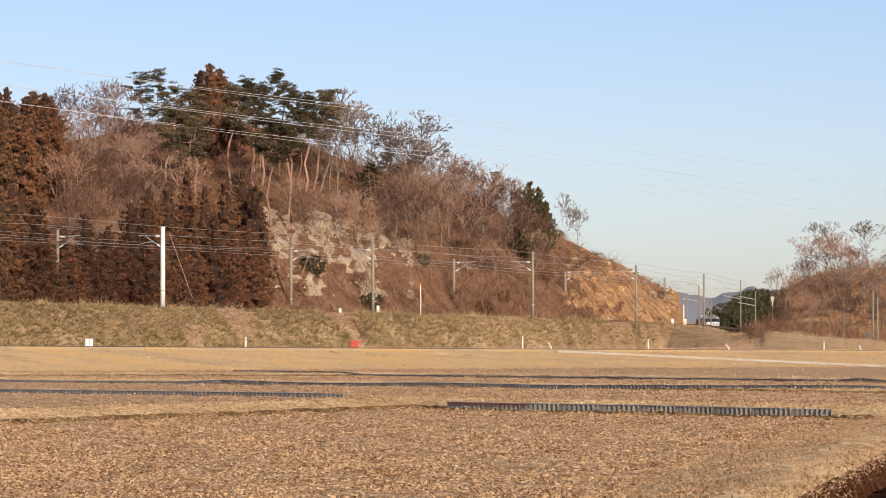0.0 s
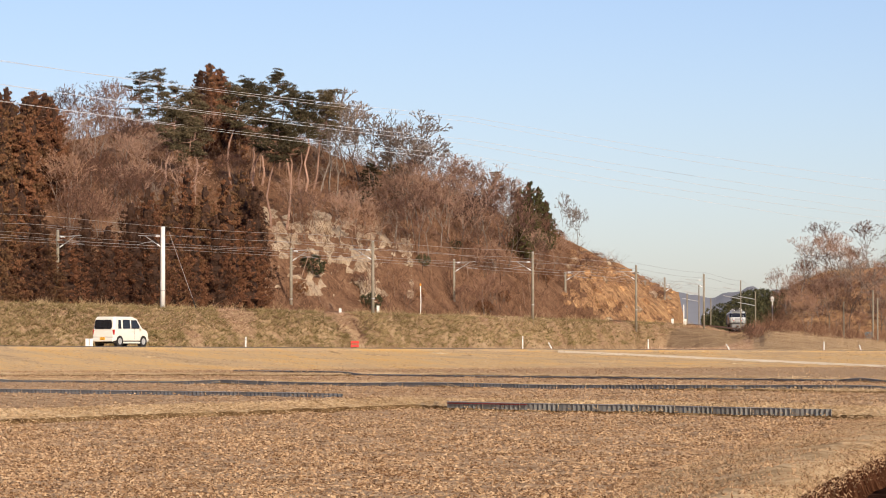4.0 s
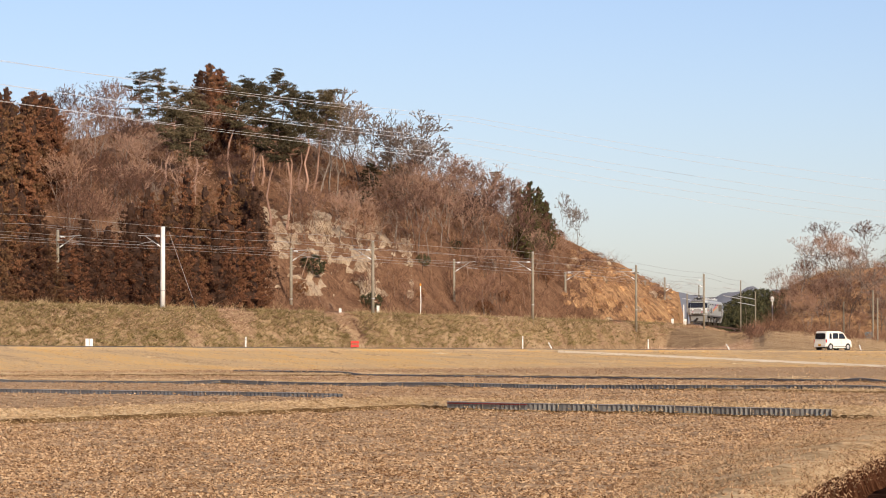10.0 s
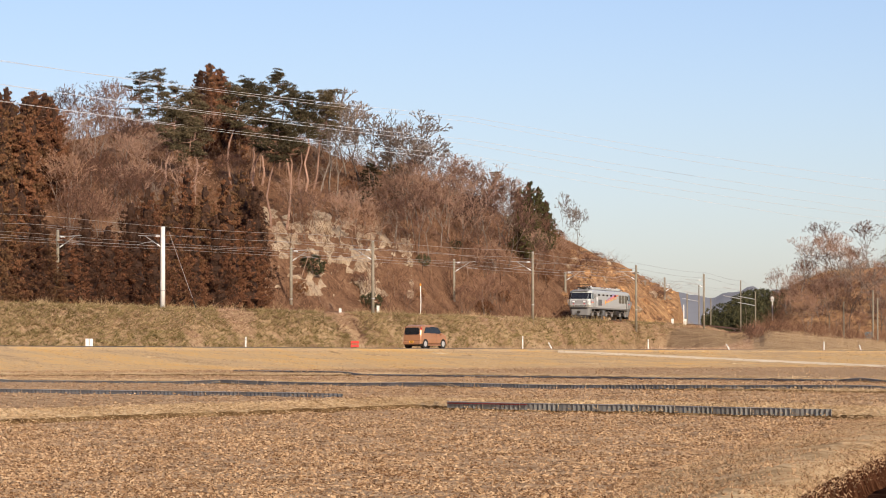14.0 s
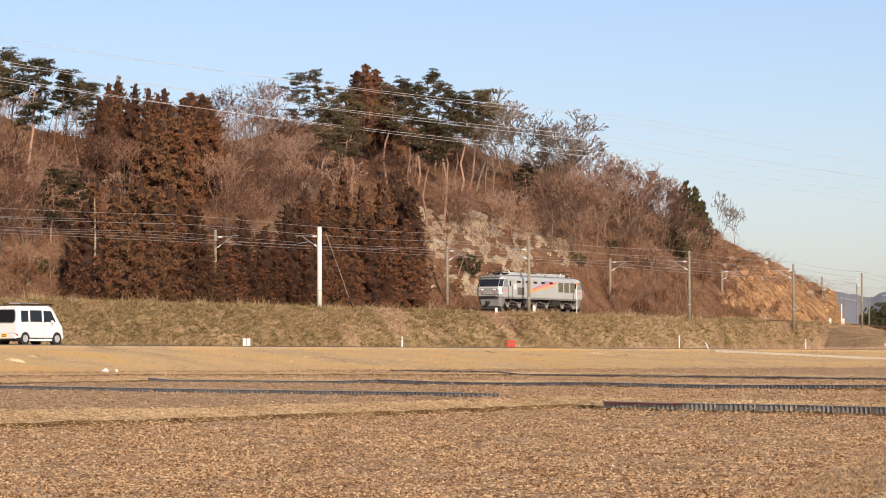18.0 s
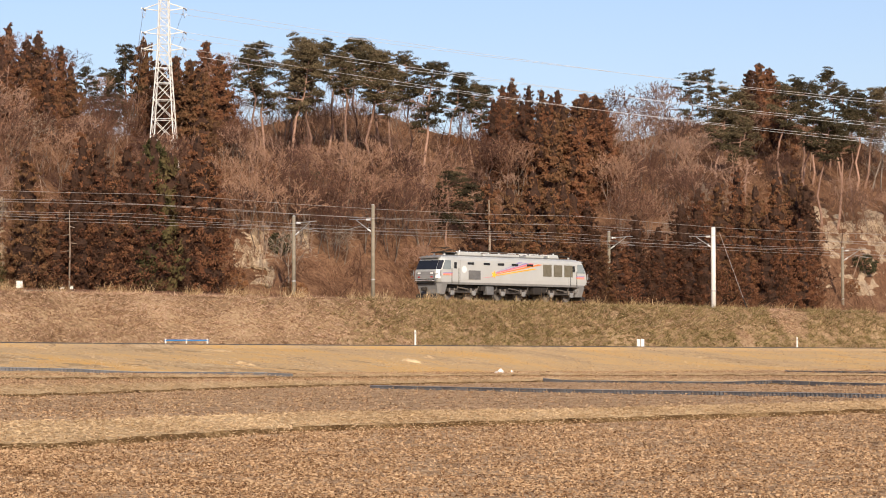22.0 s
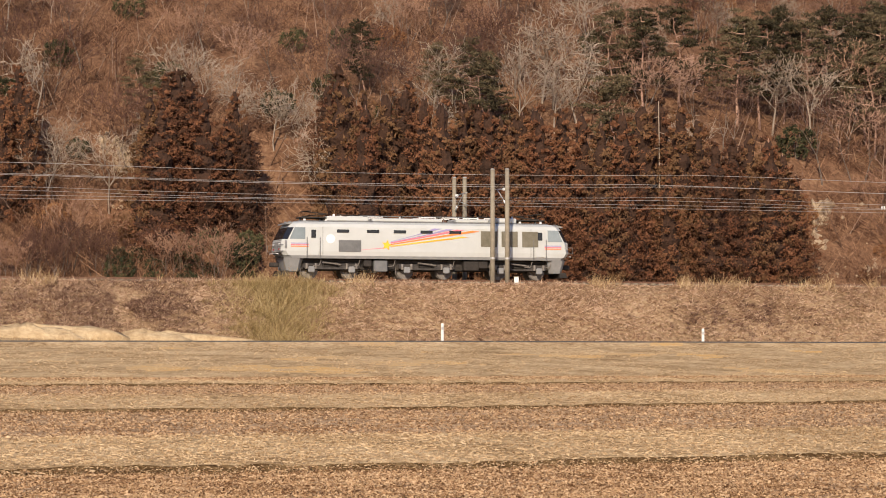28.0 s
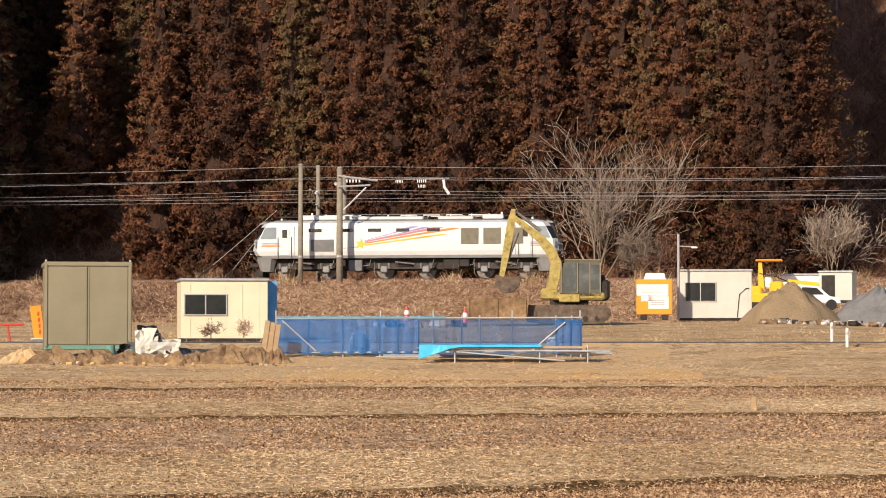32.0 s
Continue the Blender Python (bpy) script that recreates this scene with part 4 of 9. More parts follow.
def undergrowth():
    """Leafless scrub over the whole slope."""
    rng = np.random.default_rng(7)
    cs, ss = [], []
    for _ in range(9000):
        az = rng.uniform(-62, 4.3)
        if az > 2.5 and rng.random() < 0.82:
            continue
        off = 10 + (92 if az < 2.3 else 55) * rng.random() ** 1.1
        p = polar(az, rail_d(az) + off)
        cs.append((p.x, p.y, ground_z(p.x, p.y)))
        ss.append(rng.uniform(0.9, 2.4))
    for _ in range(1500):
        az = rng.uniform(-46, -37)
        p = polar(az, rail_d(az) + 12 + 85 * rng.random())
        cs.append((p.x, p.y, ground_z(p.x, p.y)))
        ss.append(rng.uniform(0.9, 2.2))
    for _ in range(140):
        az = 2.6 + 0.55 * rng.normal()
        p = polar(az, rail_d(az) + 10 + 50 * rng.random())
        cs.append((p.x, p.y, ground_z(p.x, p.y)))
        ss.append(rng.uniform(0.8, 2.0))
    for _ in range(480):
        az = rng.uniform(5.9, 9.5)
        p = polar(az, rng.uniform(325, 420))
        cs.append((p.x, p.y, ground_z(p.x, p.y)))
        ss.append(rng.uniform(0.8, 2.0))
    k = 32
    c, s = np.repeat(np.array(cs), k, axis=0), np.repeat(np.array(ss), k)[:, None]
    n = len(c)
    a = np.stack([rng.normal(0, 0.55, n), rng.normal(0, 0.55, n), rng.uniform(0.35, 1.0, n)], axis=1)
    foot = c + np.stack([rng.normal(0, 0.55, n), rng.normal(0, 0.55, n), rng.uniform(-0.3, 0.5, n)], axis=1) * s * 0.7
    b = np.cross(a, rng.normal(0, 1, (n, 3)))
    b /= np.linalg.norm(b, axis=1)[:, None]
    w = 0.012 + 0.022 * rng.random((n, 1)) ** 2
    v = np.stack([foot + b * w, foot - b * w, foot + a * s * rng.uniform(0.6, 1.2, (n, 1))], axis=1).reshape(-1, 3)
    ob = part("undergrowth", tri_mesh("undergrowth", v, M_SHRUB), None)
    tagged(ob, "leafless reddish-brown scrub and brambles over the hillside", "undergrowth", kind="stuff")


undergrowth()


def saplings():
    """Slender leafless stems that stand in the scrub."""
    rng = np.random.default_rng(17)
    n = 1500
    az = rng.uniform(-46, 1.75, n)
    off = 14 + 86 * rng.random(n)
    segs = []
    for a, o in zip(az, off):
        p = polar(a, rail_d(a) + o)
        p = np.array([p.x, p.y, ground_z(p.x, p.y) - 0.2])
        h = rng.uniform(2.0, 5.0)
        top = p + np.array([rng.normal(0, 0.32), rng.normal(0, 0.32), 1.0]) * h
        segs.append((p, top, 0.045 * h / 4 + 0.01, 0.012))
        for _ in range(4):
            q = p + (top - p) * rng.uniform(0.3, 0.95)
            segs.append((q, q + np.array([rng.normal(0, 0.6), rng.normal(0, 0.6), rng.uniform(0.3, 1.0)]) * h * 0.22, 0.018, 0.008))
    ob = part("saplings", np_mesh("saplings", *limbs(rng, segs), M_SAPLING), None)
    tagged(ob, "slender leafless saplings among the scrub of the slope", "saplings", kind="stuff")


M_SAPLING = surf("sapling bark", [(0.09, 0.0475, 0.03201), (0.17, 0.09975, 0.0679), (0.29, 0.1995, 0.1455)], 0.3, 0.9, island=0.9, coord="World")
saplings()


def blades(name, spots_xyz, size, per, material, label, category, lean=0.5, width=0.012, seed=3, sink=0.04):
    rng = np.random.default_rng(seed)
    c = np.repeat(np.array(spots_xyz), per, axis=0)
    n = len(c)
    s = np.repeat(np.array(size), per)[:, None] * rng.uniform(0.5, 1.2, (n, 1))
    c = c + np.stack([rng.normal(0, 0.16, n), rng.normal(0, 0.16, n), np.full(n, -sink)], axis=1) * np.maximum(1, s)
    a = np.stack([rng.normal(0, lean, n), rng.normal(0, lean, n), np.ones(n)], axis=1)
    a /= np.linalg.norm(a, axis=1)[:, None]
    b = np.cross(a, rng.normal(0, 1, (n, 3)))
    b /= np.linalg.norm(b, axis=1)[:, None]
    w = width * rng.uniform(0.7, 1.6, (n, 1))
    v = np.stack([c + b * w, c - b * w, c + a * s], axis=1).reshape(-1, 3)
    ob = part(name, tri_mesh(name, v, material), None)
    tagged(ob, label, category, kind="stuff")


def grasses():
    rng = np.random.default_rng(5)
    pts, size = [], []
    pts2, size2 = [], []
    for _ in range(47000):
        az = rng.uniform(-62, 5.4)
        d = rail_d(az)
        up = rng.random()
        r = d - 3.2 - 9.5 * up ** 1.2
        p = polar(az, r)
        q = (p.x, p.y, ground_z(p.x, p.y))
        if -11.6 + 0.9 * rng.normal() < az < 4.1 + 0.35 * rng.normal() and noise.noise((p.x / 9, p.y / 9, 1)) + 0.5 * noise.noise((p.x / 3, p.y / 3, 2)) > -0.4 and up > 0.15:
            pts2.append(q)
            size2.append(rng.uniform(0.35, 0.8))
        if not pts2 or pts2[-1] is not q or up < 0.75:
            pts.append(q)
            size.append(rng.uniform(0.3, 0.7) * (1 + 0.6 * noise.noise((p.x / 5, p.y / 5, 3))))
    for _ in range(5000):
        az = rng.uniform(3.9, 5.9)
        rd = road_d(az)
        p = polar(az, rd + 4 + rng.random() * (min(rail_d(min(az, 5.5)) - 3, rd + 80) - rd - 4))
        pts.append((p.x, p.y, ground_z(p.x, p.y)))
        size.append(rng.uniform(0.3, 0.65))
    blades("embankment_grass", pts, np.array(size) * 0.8, 10, M_REED, "fallen reddish-tan grass over the rail embankment", "grass", 2.2, 0.019)
    pts, size = [], []
    for _ in range(2000):
        az = rng.uniform(-62, 5)
        if noise.noise((az * 1.3, 0, 0)) < (0.12 if az < -27 else -0.05):
            continue
        p = polar(az, rail_d(az) - rng.uniform(3.0, 4.6))
        pts.append((p.x, p.y, ground_z(p.x, p.y)))
        size.append(rng.uniform(0.9, 1.6))
    blades("crest_reeds", pts, np.array(size) * 0.8, 9, M_STRAW, "tall straw-coloured reeds along the embankment crest", "grass", 0.55, 0.014)
    pts, size = [], []
    for a0, a1, lo, hi, n in ((-21.6, -19.3, 0.15, 0.75, 900), (-40.6, -36.0, 0.05, 0.8, 1700), (-62, -57, 0.0, 0.9, 1200), (-27.5, -25, 0.3, 0.7, 350), (-2.0, -1.2, 0.5, 0.9, 120), (5.3, 6.0, 0.1, 0.7, 300)):
        for _ in range(n):
            az = (a0 + a1) / 2 + 0.27 * (a1 - a0) * rng.normal()
            p = polar(az, rail_d(min(az, 5.5)) - 3.4 - 9 * min(1.0, max(0.0, (lo + hi) / 2 + 0.3 * (hi - lo) * rng.normal())))
            if noise.noise((p.x / 2.5, p.y / 2.5, 6)) > -0.25:
                pts.append((p.x, p.y, ground_z(p.x, p.y)))
                size.append(rng.uniform(0.25, 0.5))
    blades("dead_weeds", pts, size, 16, M_WEED, "purple-brown dead weeds in patches on the embankment", "weeds", 1.5, 0.018, 15)
    pts, size = [], []
    for _ in range(900):
        az = -35.1 + 0.55 * rng.normal()
        p = polar(az, rail_d(az) - 4.2 - 7.5 * rng.random() ** (1 + 0.8 * abs(az + 35.1)))
        pts.append((p.x, p.y, ground_z(p.x, p.y)))
        size.append(rng.uniform(0.8, 1.7) * max(0.45, 1 - 0.5 * abs(az + 35.1)))
    blades("tall_grass", pts, size, 16, M_CLUMP, "tall olive-straw grass clump on the embankment", "grass", 1.1, 0.014, 16)
    blades("bamboo_grass", pts2, size2, 13, M_SEDGE, "olive-brown dwarf bamboo grass on the rail embankment", "grass", 1.7, 0.024)
    pts, size = [], []
    for _ in range(15000):
        az = rng.uniform(-62, -14)
        rd = road_d(az)
        p = polar(az, rd + 2.6 + rng.random() ** 1.3 * (rail_d(az) - 12 - rd))
        pts.append((p.x, p.y, ground_z(p.x, p.y)))
        size.append(rng.uniform(0.06, 0.2) * (1 + 0.8 * noise.noise((p.x / 4, p.y / 4, 3))))
    blades("yard_grass", pts, size, 7, M_STRAW, "trampled dry grass beyond the road", "grass", 1.0, 0.016, 13)


grasses()


def heights(az, r):
    """Ground height over many points at once, column by column."""
    z = np.zeros(len(az))
    key = np.round(az * 4).astype(int)
    for k in np.unique(key):
        i = key == k
        z[i] = EYE + np.interp(r[i], *column(int(k)))
    return z


def chaff(name, rng, az, r, length, width, steep, material, label, category, lift=0.0):
    """Loose pieces of straw, turf or clod, each one sliver lying about on the ground."""
    n = len(az)
    a = np.radians(az)
    g = np.interp(r, [20, 45, 130, 400], [0.88, 1.22, 1.75, 4.5])[:, None]
    c = np.stack([r * np.sin(a), r * np.cos(a), heights(az, r) + lift + rng.uniform(-0.015, 0.035, n) * g[:, 0]], axis=1)
    d = rng.normal(0, 1, (n, 3)) * np.array([1, 1, steep])
    d /= np.linalg.norm(d, axis=1)[:, None]
    d[:, 2] = np.abs(d[:, 2])
    b = np.cross(d, rng.normal(0, 1, (n, 3)))
    b /= np.linalg.norm(b, axis=1)[:, None]
    s = rng.uniform(*length, (n, 1)) * g
    w = rng.uniform(*width, (n, 1)) * g
    v = np.stack([c + b * w, c - b * w, c + d * s], axis=1)
    # two thirds are low flakes that lie lengthwise on the ground
    flake = rng.random(n) < 0.66
    h = np.stack([rng.normal(0, 1, n), rng.normal(0, 1, n), np.zeros(n)], axis=1)
    h /= np.linalg.norm(h, axis=1)[:, None]
    up = np.stack([rng.normal(0, 0.6, n), rng.normal(0, 0.6, n), np.ones(n)], axis=1)
    low = np.stack([c - h * s * 0.62, c + h * s * 0.62, c + up * w * 1.7 + h * s * rng.uniform(-0.6, 0.6, (n, 1))], axis=1)
    v = np.where(flake[:, None, None], low, v).reshape(-1, 3)
    tagged(part(name, tri_mesh(name, v, material), None), label, category, kind="stuff")


def field_cover():
    rng = np.random.default_rng(8)
    n, m = 760000, 420000
    az = rng.uniform(-62, 9, n + m)
    near = np.arange(n + m) < n
    r1, r2, r3, rt = np.interp(az, PADDY_AZ, PADDY_D), np.interp(az, STEP_AZ, STEP2_D), np.interp(az, STEP_AZ, STEP3_D), np.interp(az, STEP_AZ, TOE_D)
    west = np.interp(az, [-20, -8], [1.0, 0.0])
    b1, b2 = 1.2 + 1.6 * west, 0.9 + 1.5 * west
    q, k = rng.random(n + m), rng.random(n + m)
    r = np.where(near, 21 * (r1 / 21) ** q, np.where(k < 0.45, r1 + b1 + 0.6 + q * (r2 - r1 - b1 - 0.6), np.where(k < 0.75, r2 + b2 + 0.5 + q * (r3 - r2 - b2 - 0.5), r3 + 1.2 + q * (rt - r3 - 1.2))))
    a = np.radians(az)
    x, y = r * np.sin(a), r * np.cos(a)
    clump = np.sin(x * 7 + 2 * np.sin(y * 3.1)) * np.sin(y * 5 + 2 * np.sin(x * 2.3)) + 0.7 * np.sin(x * 1.9 + y * 1.1 + 2 * np.sin(y * 0.7))
    ok = clump + rng.normal(0, 0.8, len(r)) > -0.35 - 0.6 * np.exp(-((az + 31) / 12) ** 2)
    ok &= az < np.interp(r, [16, 24.3, 30, 41, 53, 66], [1.8, 3.6, 4.4, 6.5, 7.9, 9.2])
    az, r = az[ok], r[ok]
    chaff("stubble", rng, az, r, (0.012, 0.042), (0.0035, 0.0115), 0.6, M_STUB, "chopped rice straw and clods on the tilled paddy", "stubble")
    n = 380000
    az = rng.uniform(-62, 9, n)
    r1, r2, r3, rt = np.interp(az, PADDY_AZ, PADDY_D), np.interp(az, STEP_AZ, STEP2_D), np.interp(az, STEP_AZ, STEP3_D), np.interp(az, STEP_AZ, TOE_D)
    rd = np.interp(az, ROAD_AZ, ROAD_D)
    west = np.interp(az, [-20, -8], [1.0, 0.0])
    b1, b2 = 1.2 + 1.6 * west, 0.9 + 1.5 * west
    q, k = rng.random(n), rng.random(n)
    r = np.where(k < 0.34, r1 - 0.1 + q * (b1 + 1.0), np.where(k < 0.52, r2 - 0.1 + q * (b2 + 0.8), np.where(k < 0.62, r3 - 0.1 + q * 1.6, rt - 1.5 + q * (rd - 2.0 - rt + 1.5))))
    keep = (k < 0.62) | (np.sin(az * 2.1 + r * 0.35) + 0.8 * np.sin(az * 5.3 - r * 0.9) + rng.normal(0, 0.6, n) > -0.7)
    keep &= (k < 0.62) | (az < -18) | (az > 1) | (r < rt + 0.45 * (rd - rt)) | (rng.random(n) < 0.5)
    chaff("turf", rng, az[keep], r[keep], (0.016, 0.056), (0.002, 0.0075), 0.75, M_TURF, "matted dry grass on the paddy bunds and the road bank", "grass")
    n = 60000
    az = 3.9 + 5.3 * rng.random(n) ** 0.7
    rd = np.interp(az, ROAD_AZ, ROAD_D)
    r = rd + 3 + rng.random(n) * (np.interp(az, [4.4, 5.6, 6.2], [426, 500, 348]) - rd - 3)
    chaff("slope_grass", rng, az, r, (0.012, 0.034), (0.002, 0.006), 0.6, M_TURF, "dry grass on the gentle slope beyond the road", "grass")


field_cover()


# ---- railway ----
def strip(off, half, height, s0=-500, s1=240, step=4):
    g = Geo()
    rings = []
    for s in np.arange(s0, s1 + 1, step):
        a, b = track(s, off - half), track(s, off + half)
        lo = rail_z(a[0], a[1]) - height
        rings.append([(a[0], a[1], lo), (b[0], b[1], lo), (b[0], b[1], lo + height), (a[0], a[1], lo + height)])
    return g.loft(rings)


def railway():
    for off in (0.0, 4.0):
        t = thing("railway_track", "rusty steel rails on grey-brown ballast and sleepers", "track", "tracks", "structure")
        for side in (-0.53, 0.53):
            part("rail", strip(off + side, 0.035, 0.14), M_RAIL, t)
        g = Geo()
        for s in np.arange(-60, 130, 0.62):
            x, y, h = track(s, off)
            g.box((0, 0, 0), (0.22, 2.0, 0.16), 0.0, Matrix.Translation((x, y, rail_z(x, y) - 0.20)) @ Matrix.Rotation(h, 4, "Z"))
        sl = part("sleepers", g, M_CONCRETE, t)
        sl["kind"] = "stuff"


railway()


def pole(s, off, top, name="catenary_pole", material=None, r=0.17, arm=0, label="grey concrete catenary pole with an insulated bracket arm"):
    """A mast beside the track; arm: +1 reaches over the tracks to the far side, -1 to the near side."""
    x, y, h = track(s, off)
    z0 = rail_z(x, y) - 0.9
    t = thing(name, label, "pole", "catenary poles")
    t.matrix_world = Matrix.Translation((x, y, z0)) @ Matrix.Rotation(h, 4, "Z")
    hh = top - z0
    part("mast", Geo().tube([(0, 0, -0.6), (0, 0, hh * 0.5), (0, 0, hh)], [r, r * 0.92, r * 0.82], 12), material or M_CONCRETE, t, smooth=True)
    part("cap", Geo().tube([(0, 0, hh), (0, 0, hh + 0.06)], [r * 0.9, r * 0.6], 10), M_GALV, t)
    if arm:
        d = -arm
        zz = RAIL_Z + 5.9 - z0
        part("top_arm", Geo().tube([(0, 0, zz), (0, d * 2.7, zz + 0.1)], 0.035, 6), M_GALV, t)
        part("brace", Geo().tube([(0, 0, zz - 1.1), (0, d * 1.9, zz + 0.0)], 0.035, 6), M_GALV, t)
        part("steady_arm", Geo().tube([(0, d * 1.2, zz - 0.45), (0, d * 3.0, zz - 0.75)], 0.025, 6), M_GALV, t)
        for q in (0.35, 0.5, 0.65):
            part("insulator_disc", Geo().tube([(0, d * q, zz + 0.0), (0, d * (q + 0.1), zz + 0.01)], [0.09, 0.09], 8), M_INSUL, t)
        part("insulator", Geo().tube([(0, d * 0.25, zz - 0.95), (0, d * 0.6, zz - 0.75)], [0.07, 0.07], 8), M_INSUL, t)
    part("band", Geo().tube([(0, 0, 2.2), (0, 0, 2.32)], r * 1.05, 12), M_GALV, t)
    return t


def s_at(az, off):
    """Distance along the track at which a thing off metres from it shows at bearing az."""
    best, bs = 9, 0
    for s in np.arange(-330, 230, 0.25):
        x, y, _ = track(s, off)
        e = abs(math.degrees(math.atan2(x, y)) - az)
        if e < best:
            best, bs = e, s
    return bs


NEAR, FAR = -2.7, 6.8
for az, el, off, arm in ((-1.34, 2.19, NEAR, 1), (1.719, 1.985, NEAR, 1), (3.695, 1.737, NEAR, 1), (4.98, 1.56, NEAR, 1), (-11.83, 2.895, NEAR, 1),
                         (-7.344, 2.385, FAR, -1), (-2.906, 2.06, FAR, -1), (0.216, 1.845, FAR, -1), (2.345, 1.60, FAR, -1), (-13.36, 2.68, FAR, -1),
                         (-20.08, 3.30, NEAR, 1), (-21.4, 3.1, FAR, -1), (-31.01, 3.60, NEAR, 0), (-30.7, 3.60, NEAR, 1), (-31.76, 3.44, FAR, -1), (-31.51, 3.44, FAR, 0),
                         (-43.116, 3.61, FAR, 0), (-42.965, 3.88, NEAR, 0), (-42.652, 3.88, NEAR, 1), (-42.857, 3.66, FAR, -1), (-55.557, 3.71, NEAR, 0), (-55.168, 3.68, FAR, -1), (5.5, 1.5, FAR, -1), (5.72, 1.44, FAR + 3, 0)):
    s = s_at(az, off)
    x, y, _ = track(s, off)
    pole(s, off, EYE + math.tan(radians(el)) * math.hypot(x, y), arm=arm)
s = s_at(-5.35, NEAR)
x, y, _ = track(s, NEAR)
white = pole(s, NEAR, EYE + math.tan(radians(2.46)) * math.hypot(x, y), material=M_WPOLE, r=0.24, arm=1, label="tall white concrete catenary pole beside the track")
for az, el, off in ((-20.51, 3.23, NEAR), (-21.95, 3.07, FAR), (-54.82, 3.65, NEAR), (-54.69, 3.5, FAR)):
    s = s_at(az, off)
    x, y, _ = track(s, off)
    pole(s, off, EYE + math.tan(radians(el)) * math.hypot(x, y), r=0.22, label="thick concrete portal mast beside the track")


def wires():
    for off, z, name in ((0.0, 5.15, "contact_wire"), (0.0, 5.75, "catenary_wire"), (4.0, 5.15, "contact_wire"), (4.0, 5.75, "catenary_wire"), (NEAR - 0.4, 6.3, "feeder_cable"), (NEAR, 7.1, "feeder_cable"), (FAR, 7.0, "feeder_cable")):
        pts = []
        span = 48.0
        for s in np.arange(-420, 236, 6.0):
            x, y, _ = track(s, off)
            sag = 0.35 if "contact" not in name else 0.02
            q = ((s + 20) % span) / span
            pts.append((x, y, RAIL_Z + z - sag * 4 * q * (1 - q)))
        ob = part(name, Geo().tube(pts, 0.011 if z < 6 else 0.013, 4), M_WIRE)
        tagged(ob, "thin dark overhead railway wire", "wire", "overhead wires")


wires()

# ---- locomotive ----
M_PEARL = surf("pearl silver paint", [(0.50, 0.51, 0.48), (0.58, 0.59, 0.56)], 0.7, 0.5, 0.3, fine=0.15, bump_scale=12, spec=0.5)
# sky reflection is put into the pale base colour of the glass
M_CABGLASS = surf("cab glass, pale reflection in colour", [(0.16, 0.19, 0.20), (0.27, 0.31, 0.32)], 1.0, 0.08, spec=0.6)
M_SILL = surf("grey sill paint", [(0.20, 0.20, 0.195), (0.28, 0.275, 0.265)], 2, 0.6, 0.1)
M_NOSE = surf("mid-grey nose colour", [(0.24, 0.24, 0.23), (0.33, 0.33, 0.32)], 1.5, 0.5, 0.15, fine=0.2)
M_BLACK = surf("black glass", [(0.012, 0.013, 0.016), (0.02, 0.021, 0.024)], 2, 0.12, spec=0.6)
M_FRAME = surf("dusty bogie frame", [(0.022, 0.019, 0.017), (0.085, 0.075, 0.066)], 2.5, 0.75, 0.1, fine=0.4)
M_DARK = surf("sooty bogie steel", [(0.018, 0.016, 0.014), (0.06, 0.05, 0.042)], 3, 0.75, 0.2, fine=0.3)
M_GREY = surf("roof grey paint", [(0.11, 0.11, 0.11), (0.20, 0.20, 0.195)], 1.5, 0.6, 0.1, fine=0.2)
M_LOUVRE = surf("louvre olive grey", [(0.14, 0.125, 0.085), (0.22, 0.20, 0.15)], 3, 0.6, 0.2)
M_WHITE = surf("white enamel", [(0.74, 0.73, 0.70), (0.82, 0.81, 0.78)], 1.5, 0.3, fine=0.1, spec=0.5)
M_ORANGE = surf("orange vinyl", [(0.85, 0.20, 0.04), (0.9, 0.25, 0.06)], 2, 0.4)
M_YELLOW = surf("amber vinyl", [(0.88, 0.42, 0.03), (0.95, 0.5, 0.06)], 2, 0.4)
M_PINK = surf("pink vinyl", [(0.75, 0.16, 0.20), (0.8, 0.2, 0.25)], 2, 0.4)
M_PURPLE = surf("lavender vinyl", [(0.28, 0.24, 0.42), (0.34, 0.3, 0.5)], 2, 0.4)
M_STEEL = surf("dull wheel steel", [(0.10, 0.088, 0.075), (0.26, 0.23, 0.20)], 4, 0.6, 0.2)
M_TYRE = surf("tyre rubber", [(0.018, 0.018, 0.018), (0.035, 0.034, 0.032)], 6, 0.85)
M_LAMP = surf("lamp glass", [(0.7, 0.7, 0.68), (0.85, 0.85, 0.82)], 3, 0.15, spec=0.6)
M_REDLAMP = surf("red lamp glass", [(0.35, 0.02, 0.02), (0.5, 0.03, 0.03)], 3, 0.2, spec=0.6)


def body_ring(z, xe, hw, c):
    return [(xe, -hw + c, z), (xe, hw - c, z), (xe - c * 0.9, hw, z), (-xe + c * 0.9, hw, z), (-xe, hw - c, z), (-xe, -hw + c, z), (-xe + c * 0.9, -hw, z), (xe - c * 0.9, -hw, z)]


